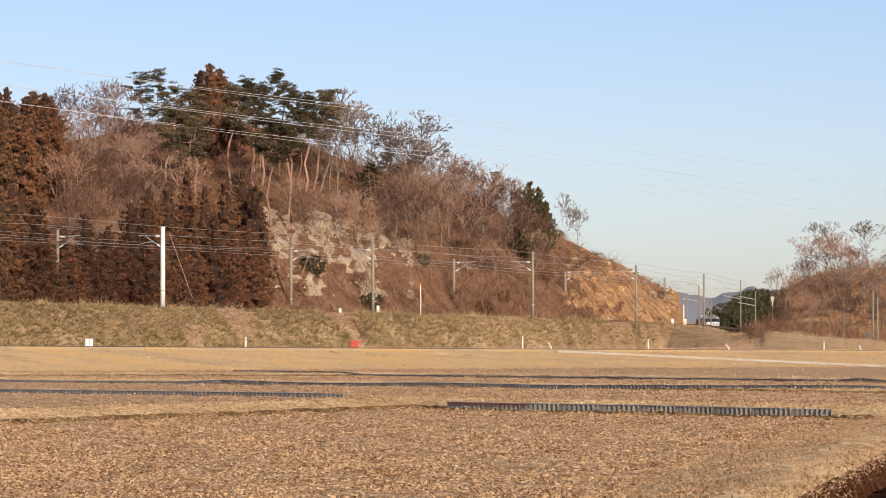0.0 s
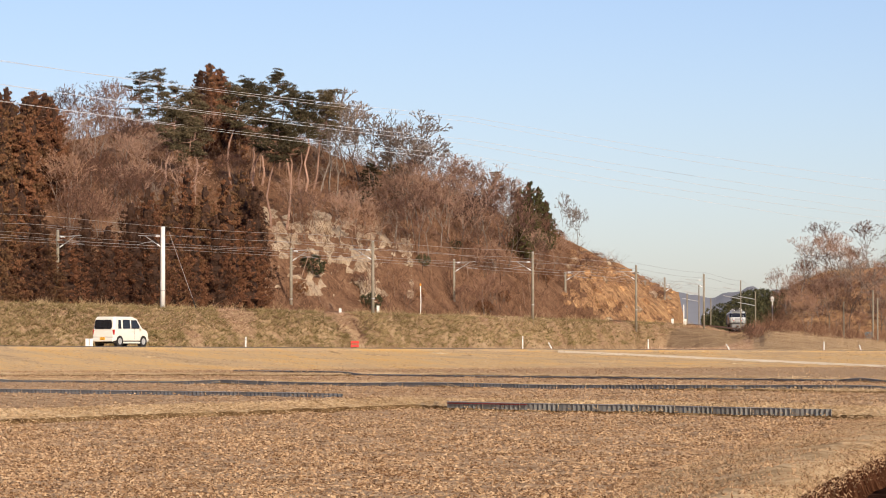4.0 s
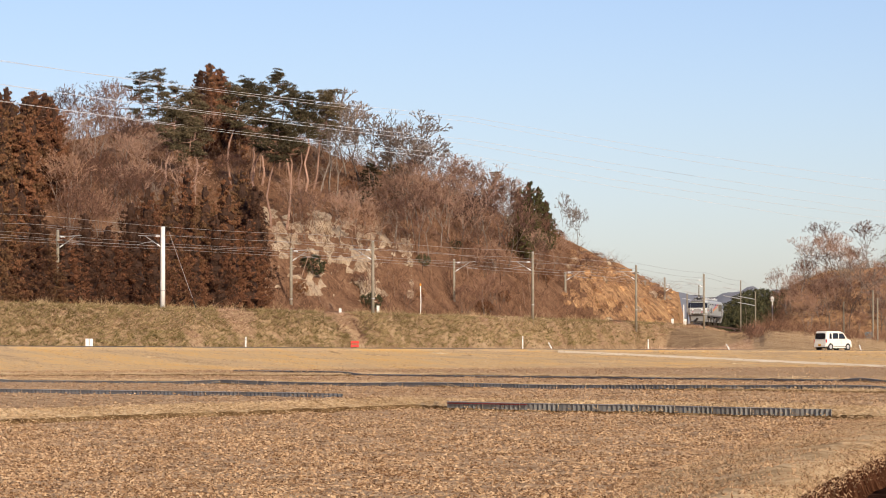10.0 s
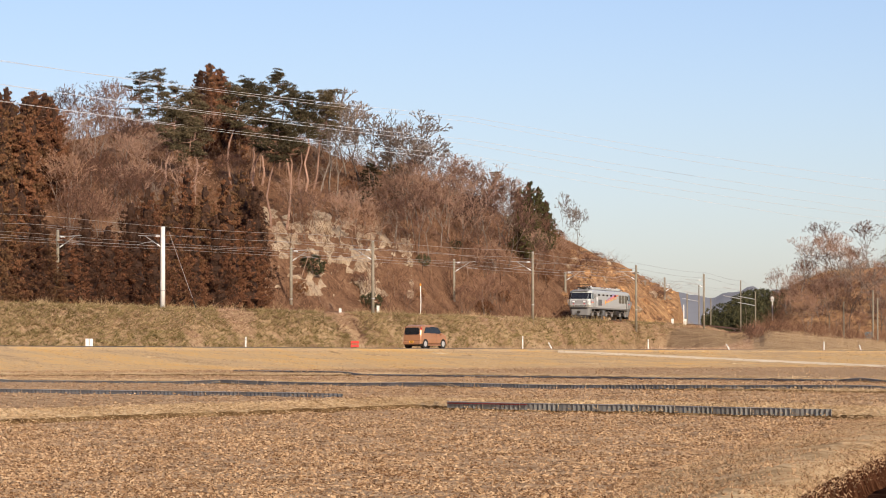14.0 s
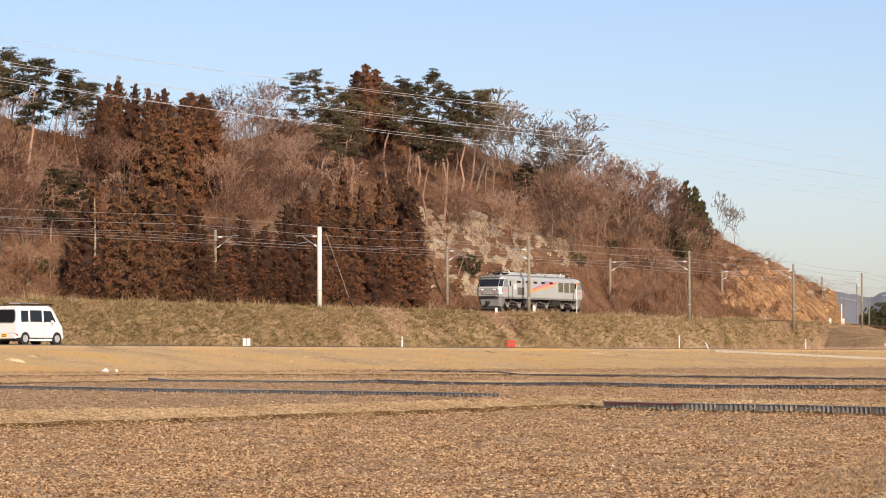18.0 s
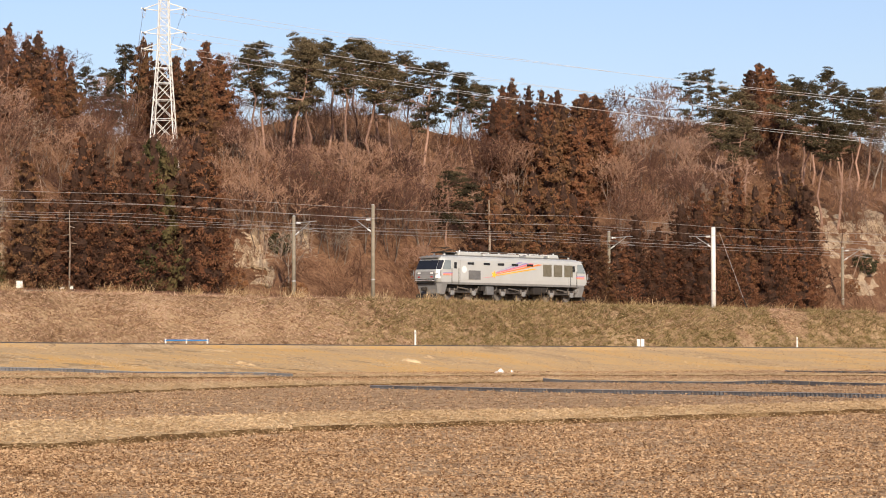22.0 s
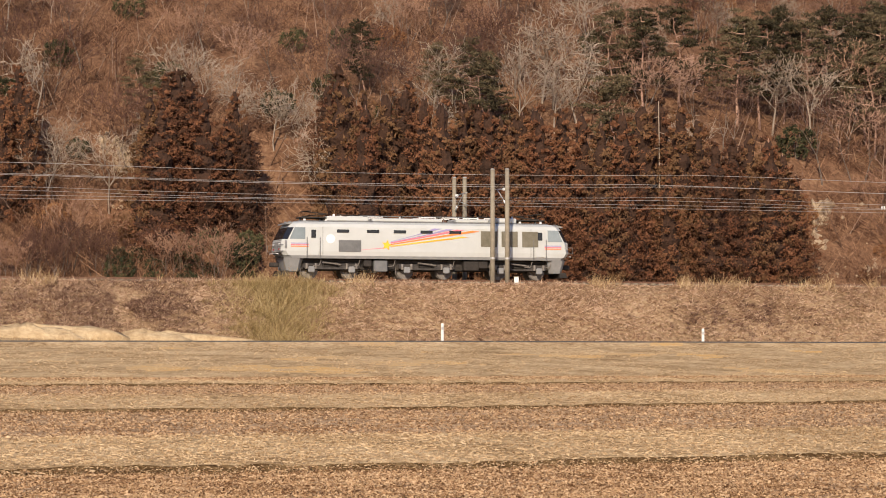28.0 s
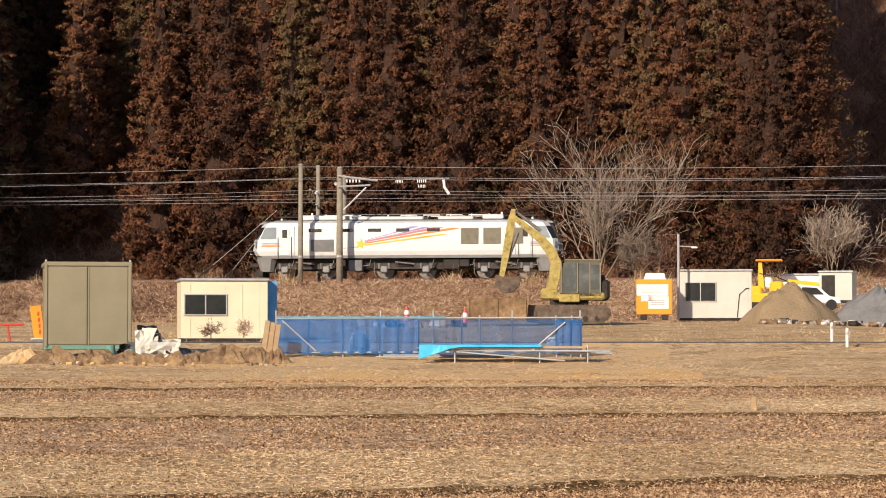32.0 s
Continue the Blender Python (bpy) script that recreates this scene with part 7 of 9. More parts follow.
    part("tub", Geo().prism([(-50 * k, 0.1), (52 * k, 0.1), (56 * k, 42 * k), (-56 * k, 42 * k)], -0.5, 1.0), M_EARTH, tub)
    for x in (-50, 0, 50):
        part("rib", Geo().box((x * k, -0.53, 0.55), (0.07, 0.05, 0.9), 0.01), M_EARTH, tub)


def board():
    r = 140
    k = r / 5300
    t = thing("notice_cabinet", "bright orange site notice board with white sheets", "notice board")
    t.matrix_world = facing(site(1158, 566, r))
    w = 63 * k
    part("cabinet", Geo().box((0, 0.25, 40 * k), (w, 0.5, 62 * k), 0.02), M_BOARD, t)
    part("top_tank", Geo().prism([(-w * 0.3, 70 * k), (w * 0.32, 70 * k), (w * 0.28, 82 * k), (-w * 0.24, 82 * k)], 0.05, 0.55), M_WHITE, t, "white box on top")
    for x, z, a, b in ((-0.05, 52, 56, 20), (0.12, 30, 36, 22), (-0.2, 38, 22, 12)):
        s = part("paper", Geo().box((x * w, -0.012, z * k), (a * k, 0.015, b * k)), M_WHITE, t, "white notice sheet")
        for i in range(3):
            part("bar", Geo().box((x * w - 0.05, -0.024, z * k + (i - 1) * 0.1), (a * k * 0.7, 0.006, 0.02)), M_SILL, s)
    for x in (-0.3, 0.3):
        part("foot", Geo().box((x * w, 0.25, 4 * k), (0.3, 0.5, 9 * k), 0.02), M_DARK, t)


def crane_truck():
    r = 150
    k = r / 5300
    t = thing("mini_excavator", "bright yellow small digger with an orange canopy", "excavator")
    t.matrix_world = facing(site(1362, 545, r))
    part("chassis", Geo().box((0, 0.7, 0.45), (3.0, 1.3, 0.5), 0.06), M_TRUCKY, t)
    part("engine_hood", Geo().box((-0.95, 0.7, 0.8), (1.2, 1.2, 0.55), 0.1), M_TRUCKY, t)
    part("seat_box", Geo().box((0.35, 0.7, 1.0), (0.7, 1.0, 0.6), 0.1), M_TRUCKY, t)
    part("canopy_post", Geo().prism([(-0.55, 0.9), (-0.25, 0.9), (-0.38, 2.3), (-0.55, 2.3)], 0.3, 1.1), M_TRUCKY, t)
    part("canopy", Geo().box((-0.02, 0.7, 2.36), (1.35, 1.2, 0.09), 0.03), M_BOARD, t, "orange canopy")
    part("rail", Geo().tube([(-0.5, 0.3, 1.7), (0.3, 0.3, 1.55), (0.9, 0.3, 1.3)], 0.03, 6), M_DARK, t)
    part("boom_housing", Geo().prism([(0.9, 1.42), (2.4, 1.25), (3.2, 1.18), (3.2, 0.62), (2.2, 0.66), (0.9, 0.9)], 0.5, 0.95), M_TRUCKY, t)
    part("seat", Geo().box((-0.05, 0.7, 1.25), (0.4, 0.6, 0.6), 0.08), M_WHITE, t)
    part("arm", Geo().prism([(0.5, 1.0), (1.2, 1.15), (2.4, 0.9), (2.45, 0.7), (1.2, 0.85), (0.5, 0.7)], 0.6, 0.85), M_TRUCKY, t)
    for y in (0.05, 1.2):
        part("crawler", Geo().box((0, y + 0.1, 0.14), (2.4, 0.3, 0.4), 0.12), M_DARK, t)
    c = thing("pickup_truck", "white compact pickup parked behind the sand heap", "truck")
    c.matrix_world = facing(site(1440, 545, 146))
    part("cab", Geo().prism([(-0.95, 0.3), (-0.95, 1.05), (-0.7, 1.12), (0.25, 1.02), (0.75, 0.55), (1.25, 0.45), (1.3, 0.2)], 0, 1.5), M_WHITE, c)
    part("windscreen", Geo().prism([(0.22, 0.98), (0.68, 0.6), (0.72, 0.62), (0.27, 1.03)], 0.1, 1.4), M_GLASS, c)
    part("side_window", Geo().prism([(-0.6, 0.62), (0.5, 0.62), (0.15, 0.95), (-0.55, 0.98)], -0.02, 0.03), M_GLASS, c)
    for x in (-0.6, 0.85):
        part("wheel", Geo().tube([(x, -0.03, 0.12), (x, 0.2, 0.12)], 0.27, 16), M_TYRE, c)
    d = thing("kei_truck", "small white truck parked behind the gravel", "truck")
    d.matrix_world = facing(aim(46.952, 2.097, 1037, 532, 150))
    part("cab", Geo().prism([(-0.6, 0.1), (-0.6, 0.4), (-0.52, 0.58), (0.45, 0.58), (0.62, 0.35), (0.64, 0.1)], 0, 1.4), M_WHITE, d)
    part("windscreen", Geo().prism([(-0.5, 0.3), (0.4, 0.3), (0.36, 0.5), (-0.46, 0.5)], -0.02, 0.02), M_GLASS, d)
    part("bed", Geo().box((-0.2, 1.6, 0.2), (1.2, 1.8, 0.35), 0.03), M_WHITE, d)


def rubble(x0, x1, y, r, n, seed, size=0.22, name="rubble_block", mats=None):
    rng = np.random.default_rng(seed)
    k = r / 5300
    for i in range(n):
        q = site(rng.uniform(x0, x1), y, r + rng.uniform(-0.6, 0.6))
        q.z = ground_z(q.x, q.y) + rng.uniform(0, 0.5) * size
        t = thing(name, "broken pale concrete block on the dirt", "rubble", "rubble along the site edge")
        s = size * rng.uniform(0.5, 1.5)
        g = Geo()
        ring = []
        for z, w in ((-0.4, 0.7), (0.0, 1.0), (0.6, 0.75)):
            ring.append([(w * s * math.cos(1.05 * j) * rng.uniform(0.75, 1.15), w * s * math.sin(1.05 * j) * rng.uniform(0.75, 1.15), z * s * rng.uniform(0.85, 1.1)) for j in range(6)])
        me = mesh("block", g.loft(ring))
        me.materials.append((mats or [M_RUBBLE])[i % len(mats or [1])])
        t.matrix_world = facing(q, rng.uniform(0, 180))
        part("block", me, None, t)


def site_clutter():
    heap("sand_heap", "brown sand heap beside the site office", 1396, 566, 138, 220, 62, M_SAND, 3)
    heap("gravel_heap", "grey crushed-stone heap with rubble at its foot", 1560, 566, 139, 250, 52, M_GRAVEL, 6)
    for x, w, h in ((90, 190, 13), (165, 160, 11), (400, 200, 19), (458, 130, 16), (300, 160, 9), (40, 150, 13), (230, 190, 10), (345, 130, 8), (490, 90, 11)):
        heap("earth_heap", "loose turned brown earth at the site edge", x, 634, 84.5, w, h, M_EARTH if x != 40 else M_CLAY, x, 0.5, 0.36)
    rubble(1345, 1600, 566, 134.0, 90, 4, 0.19, mats=[M_RUBBLE, M_EARTH, M_RUBBLE, M_DARK])
    rubble(235, 320, 606, 88, 14, 5, 0.16, mats=[M_RUBBLE, M_WHITE, M_DARK])
    rubble(60, 500, 628, 83.8, 40, 9, 0.07, "stone", [M_EARTH, M_RUBBLE, M_EARTH, M_CLAY])
    rubble(640, 820, 556, 128, 14, 12, 0.28, "debris_block", [M_DARK, M_RUBBLE, M_WOOD])
    t = thing("waste_pile", "heap of crumpled black and white plastic sheets", "waste")
    t.matrix_world = facing(grounded(site(276, 618, 84.9)))
    rw = np.random.default_rng(44)
    for i in range(26):
        n, v = 5, []
        wx, wy = rw.uniform(0.18, 0.5), rw.uniform(0.15, 0.4)
        turn = Matrix.Rotation(rw.uniform(0, 6.28), 3, "Z") @ Matrix.Rotation(rw.uniform(0.2, 1.3), 3, "X")
        at = Vector((rw.uniform(-0.7, 0.8), rw.uniform(-0.1, 0.6), 0.12 + 0.75 * rw.random() * (1 - 0.6 * i / 26)))
        if i % 5 == 0:
            turn = Matrix.Rotation(rw.uniform(-0.9, 0.3), 3, "Z") @ Matrix.Rotation(rw.uniform(0.9, 1.5), 3, "X")
            at = Vector((rw.uniform(-0.45, 0.6), rw.uniform(-0.4, -0.1), rw.uniform(0.25, 0.7)))
        for j in range(n):
            for k in range(n):
                v.append(tuple(at + turn @ Vector(((j / 2 - 1) * wx, (k / 2 - 1) * wy, rw.uniform(-0.09, 0.09)))))
        low = [(x, y + 0.012, z - 0.012) for x, y, z in v]
        f = [(j * n + k, j * n + k + 1, (j + 1) * n + k + 1, (j + 1) * n + k) for j in range(n - 1) for k in range(n - 1)]
        rim = [j * n for j in range(n)] + [(n - 1) * n + k for k in range(1, n)] + [j * n + n - 1 for j in range(n - 2, -1, -1)] + list(range(n - 2, 0, -1))
        f += [tuple(25 + q for q in reversed(c)) for c in f] + [(rim[c], rim[(c + 1) % 16], 25 + rim[(c + 1) % 16], 25 + rim[c]) for c in range(16)]
        part("crumpled_sheet", Geo().add(v + low, f), (M_HUT, M_DARK, M_TEALGREY, M_DARK, M_TEALGREY)[i % 5], t)
    w = thing("site_sign", "orange work sign board on a stand", "sign")
    w.matrix_world = facing(site(71, 604, 100))
    part("panel", Geo().box((0, 0, 0.62), (0.36, 0.04, 1.1), 0.01, Matrix.Rotation(radians(-8), 4, "Y")), M_BOARD, w)
    for i in range(4):
        part("bar", Geo().box((-0.02 * i, -0.03, 0.3 + 0.2 * i), (0.06, 0.01, 0.14)), M_RED, w)
    part("base", Geo().box((0, 0, 0.04), (0.6, 0.4, 0.08), 0.02), M_WHITE, w)
    bar = thing("barrier", "red and white tube road barrier", "barrier")
    bar.matrix_world = facing(site(15, 618, 99))
    part("top_tube", Geo().tube([(-0.9, 0, 0.75), (0.5, 0, 0.8)], 0.03, 8), M_RED, bar)
    for x in (-0.3, 0.1):
        part("leg", Geo().tube([(x, 0, 0), (x - 0.12, 0, 0.75)], 0.03, 8), M_RED, bar)
    drum = thing("drum", "small green-white metal drum on the dirt", "drum")
    drum.matrix_world = facing(site(196, 632, 85))
    part("drum_body", Geo().tube([(0, 0, 0), (0, 0, 0.33)], 0.13, 14), M_GREEN, drum)
    sk = thing("green_beam", "pale green steel beam lying on the ground", "beam")
    sk.matrix_world = facing(site(262, 628, 85.2))
    part("beam_body", Geo().box((0, 0, 0.06), (1.1, 0.14, 0.12), 0.02), M_GREEN, sk)
    for x, y in ((823, 560), (720, 556)):
        c = thing("traffic_cone", "red and white traffic cone behind the fence", "cone", "traffic cones")
        c.matrix_world = facing(site(x, y + 12, 122))
        part("cone", Geo().tube([(0, 0, 0), (0, 0, 0.3), (0, 0, 0.6)], [0.16, 0.1, 0.04], 12), M_RED, c)
        part("band", Geo().tube([(0, 0, 0.26), (0, 0, 0.42)], [0.115, 0.085], 12), M_WHITE, c)
    for x, y, w, h in ((636, 612, 0.62, 0.62), (978, 606, 0.42, 0.5)):
        sack = thing("white_sack", "crumpled white bulk sack behind the net fence", "sack", "white sacks")
        sack.matrix_world = facing(grounded(site(x, y, 89.3)))
        rings = []
        for q, z in enumerate((0.0, 0.12, 0.5, 0.85, 1.0)):
            rings.append([((0.40, 0.5, 0.52, 0.44, 0.3)[q] * w * math.cos(0.5236 * j) * rw.uniform(0.85, 1.12), (0.35, 0.45, 0.46, 0.4, 0.25)[q] * w * math.sin(0.5236 * j) * rw.uniform(0.85, 1.12), z * h * rw.uniform(0.95, 1.05)) for j in range(12)])
        part("sack_body", Geo().loft(rings), M_WHITE, sack)
        for sd in (-1, 1):
            part("lifting_loop", Geo().tube([(sd * 0.3 * w, 0, h * 0.9), (sd * 0.28 * w, 0, h * 1.15), (sd * 0.12 * w, 0, h * 1.1), (sd * 0.1 * w, 0, h * 0.95)], 0.018, 6), M_HUT, sack)
    lp = thing("site_lamp_post", "thin pole with a small lamp arm by the office", "lamp post")
    lp.matrix_world = facing(site(1201, 566, 141))
    part("post", Geo().tube([(0, 0, 0), (0, 0, 4.0)], 0.06, 8), M_GALV, lp)
    part("arm", Geo().tube([(0, 0, 3.45), (0.85, 0, 3.4)], 0.03, 6), M_GALV, lp)
    part("lamp", Geo().box((0.75, 0, 3.38), (0.3, 0.12, 0.08), 0.03), M_WHITE, lp)
    for x, y, hh in ((1472, 605, 0.62), (1499, 628, 0.82)):
        road_post(site(x, y, 98 if hh < 0.7 else 93), hh)
    for x in (372, 430):
        s = make_bare("bare_shrub", 300 + x, 0.85, "small trimmed leafless shrub before the hut", M_TWIG, "shrubs by the hut", spread=1.0, twig=0.006)
        s.matrix_world = facing(grounded(site(x, 608, 100.6)))


def road_post(p, h, lean=0.0, label="slim white roadside delineator post"):
    t = thing("delineator_post", label, "post", "roadside posts")
    t.matrix_world = facing(p) @ Matrix.Rotation(radians(lean), 4, "Y")
    part("post", Geo().tube([(0, 0, -0.25), (0, 0, h - 0.03), (0, 0, h)], [0.05, 0.05, 0.03], 10), M_POST, t)
    part("reflector", Geo().box((0, -0.05, h - 0.16), (0.06, 0.02, 0.10), 0.01), M_GALV, t)


container()
huts()
net_fence()
excavator()
board()
crane_truck()
site_clutter()


# ---- along the road and the fields ----
def on_ground(yaw, tilt, x, y, lo=30, hi=420):
    """The first ground point along the line of sight through (x, y) of one camera turn."""
    az = -yaw + math.degrees(math.atan((x - 784) / 5300))
    el = radians(tilt) - math.atan((y - 441) / 5300)
    r = lo
    while r < hi:
        p = polar(az, r)
        if ground_z(p.x, p.y) >= EYE + r * math.tan(el):
            break
        r += 0.4
    return grounded(polar(az, r))


def roadside():
    for yaw, tilt, x, lean, h, off in ((0, 2.05, 435, 0, 0.62, -1.5), (0, 2.05, 925, 0, 0.95, -1.2), (0, 2.05, 1147, 0, 0.8, -1.2), (0, 2.05, 1458, 0, 0.75, -1.2), (0, 2.05, 977, -28, 0.55, -1.6), (0, 2.05, 1291, -28, 0.55, -1.6), (0, 2.05, 1524, -22, 0.5, -1.6),
                                  (17.605, 2.068, 1394, 0, 0.75, -1.2), (31.957, 2.079, 783, 0, 0.58, -1.5), (31.957, 2.079, 1244, 0, 0.45, -1.5)):
        az = -yaw + math.degrees(math.atan((x - 784) / 5300))
        road_post(grounded(polar(az, road_d(az) + off + 3.2)), h + 0.05, lean)
    az = math.degrees(math.atan((158 - 784) / 5300))
    t = thing("marker_box", "small white twin-panel marker box by the road", "marker")
    t.matrix_world = facing(grounded(polar(az, road_d(az) + 2.2)))
    for x in (-0.11, 0.11):
        part("panel", Geo().box((x, 0, 0.22), (0.19, 0.25, 0.5), 0.02), M_POST, t)
    az = math.degrees(math.atan((628 - 784) / 5300))
    t = thing("red_barrier", "small red roadside barrier board", "barrier")
    t.matrix_world = facing(grounded(polar(az, road_d(az) + 2.6)))
    for z in (0.18, 0.42):
        part("board", Geo().box((0, 0, z), (0.55, 0.05, 0.16), 0.01), M_RED, t)
    for x in (-0.2, 0.2):
        part("leg", Geo().box((x, 0.04, 0.2), (0.05, 0.05, 0.55)), M_RED, t)
    # marker posts and boxes on the embankment
    for yaw, tilt, x, h, w in ((0, 2.05, 669, 1.0, 0.3), (0, 2.05, 602, 0.6, 0.28), (13.058, 2.061, 273, 1.2, 0.5), (13.058, 2.061, 222, 1.1, 0.45), (13.058, 2.061, 348, 0.8, 0.35), (13.058, 2.061, 364, 0.9, 0.3), (31.957, 2.079, 914, 0.5, 0.3), (0, 2.05, 1212, 1.0, 0.5), (0, 2.05, 1190, 0.9, 0.35)):
        az = -yaw + math.degrees(math.atan((x - 784) / 5300))
        t = thing("trackside_box", "pale concrete trackside marker", "marker", "trackside markers")
        t.matrix_world = facing(grounded(polar(az, rail_d(az) + (9.2 if yaw == 13.058 else -3.4))))
        part("block", Geo().box((0, 0, h / 2 - 0.1), (w, 0.25, h + 0.2), 0.03), M_POST, t)
        part("cap", Geo().box((0, 0, h + 0.02), (w + 0.05, 0.3, 0.06), 0.01), M_CONCRETE, t)
    az = math.degrees(math.atan((744 - 784) / 5300))
    t = thing("signal_post", "thin white trackside post with an amber tip", "post")
    t.matrix_world = facing(grounded(polar(az, rail_d(az) - 3.6)))
    part("post", Geo().tube([(0, 0, -0.3), (0.05, 0, 1.6), (0.0, 0, 3.3)], 0.05, 8), M_POST, t)
    part("tip", Geo().tube([(0, 0, 3.3), (0, 0, 3.55)], 0.09, 8), M_BOARD, t, "amber lamp tip")
    # guy wires
    for yaw, x0, y0, x1, y1, r in ((0, 299, 415, 350, 556, 283), (13.058, 130, 330, 202, 600, 222), (52.812, 490, 370, 350, 490, 186), (52.812, 460, 415, 400, 490, 186)):
        a, b = aim(yaw, 2.07, x0, y0, r), aim(yaw, 2.07, x1, y1, r - 4)
        t = thing("guy_wire", "thin dark stay wire of a pole with a guard tube", "wire")
        part("wire", Geo().tube([tuple(a), tuple(b)], 0.02, 5), M_WIRE, t)
        part("guard", Geo().tube([tuple(b + (a - b) * 0.18), tuple(b + (b - a) * 0.03)], 0.06, 6), M_DARK, t)


roadside()

M_SHEET = surf("dark grey corrugated board", [(0.075, 0.078, 0.085), (0.16, 0.16, 0.165)], 1.0, 0.7, fine=0.2, spec=0.3)
M_RIMGREY = surf("pale board edge", [(0.24, 0.24, 0.24), (0.40, 0.40, 0.39)], 1.0, 0.6, fine=0.3)
M_MAROON = surf("dull red strip", [(0.20, 0.03, 0.03), (0.28, 0.05, 0.045)], 2, 0.5)
M_SHEETGREY = surf("faded grey corrugated board", [(0.16, 0.158, 0.14), (0.30, 0.292, 0.26)], 1.0, 0.75, fine=0.3, spec=0.2)


def paddy_boards(ends, h, red=False, label="grey corrugated plastic board along a paddy bund"):
    """A standing corrugated board run along straight stretches between bearings and distances."""
    line = [grounded(polar(*p)) for p in ends]
    t = thing("paddy_board", label, "border board", "paddy border boards")
    n0 = 0
    rim = []
    for a, b in zip(line, line[1:]):
        count = max(1, round((b - a).length / 1.2))
        d = (b - a).normalized()
        nrm = Vector((-d.y, d.x, 0)).normalized()
        for i in range(count):
            p, q = a + (b - a) * (i / count), a + (b - a) * ((i + 0.99) / count)
            zp, zq = (max(ground_z(c.x + e * nrm.x, c.y + e * nrm.y) for e in (-0.12, 0, 0.12)) for c in (p, q))
            ring = []
            m = 16
            for j in range(m + 1):
                c = p + (q - p) * (j / m) + nrm * (0.022 * math.sin(j * 3.1416 * 0.97))
                z = zp + (zq - zp) * j / m - 0.05
                top = h + 0.058 + 0.004 * math.sin(n0 * 1.7)
                ring.append([(c.x, c.y, z), (c.x + nrm.x * 0.012, c.y + nrm.y * 0.012, z), (c.x + nrm.x * 0.012, c.y + nrm.y * 0.012, z + top), (c.x, c.y, z + top)])
            part("board", Geo().loft(ring), M_SHEETGREY if red else M_SHEET, t)
            rim.append((p.x, p.y - 0.01, zp + h + 0.011))
            n0 += 1
    part("top_rim", Geo().tube(rim, 0.009, 5), M_RIMGREY, t, "pale rounded top edge")
    if red:
        a, b = line[0], line[0] + (line[1] - line[0]).normalized() * 2.6
        part("edge_strip", Geo().tube([(a.x, a.y - 0.04, a.z + h + 0.01), (b.x, b.y - 0.04, b.z + h + 0.01)], 0.012, 5), M_MAROON, t, "dull red edge strip")


def along(az0, az1, azs, ds, n, extra=0.05):
    return [(az0 + (az1 - az0) * i / n, float(np.interp(az0 + (az1 - az0) * i / n, azs, ds)) + extra) for i in range(n + 1)]


paddy_boards(along(-8.6, 8.8, STEP_AZ, STEP2_D, 4), 0.07)
paddy_boards([(-4.0, 137), (8.8, 93.5)], 0.07)
paddy_boards([(-11.9, 86), (-1.9, 69)], 0.085)
paddy_boards(along(0.08, 7.4, PADDY_AZ, PADDY_D, 2), 0.075, True)
_a, _b = on_ground(15.521, 2.063, 352, 655), on_ground(15.521, 2.063, 982, 669)
paddy_boards([(math.degrees(math.atan2(p.x, p.y)), p.xy.length) for p in (_a, _b)], 0.08)


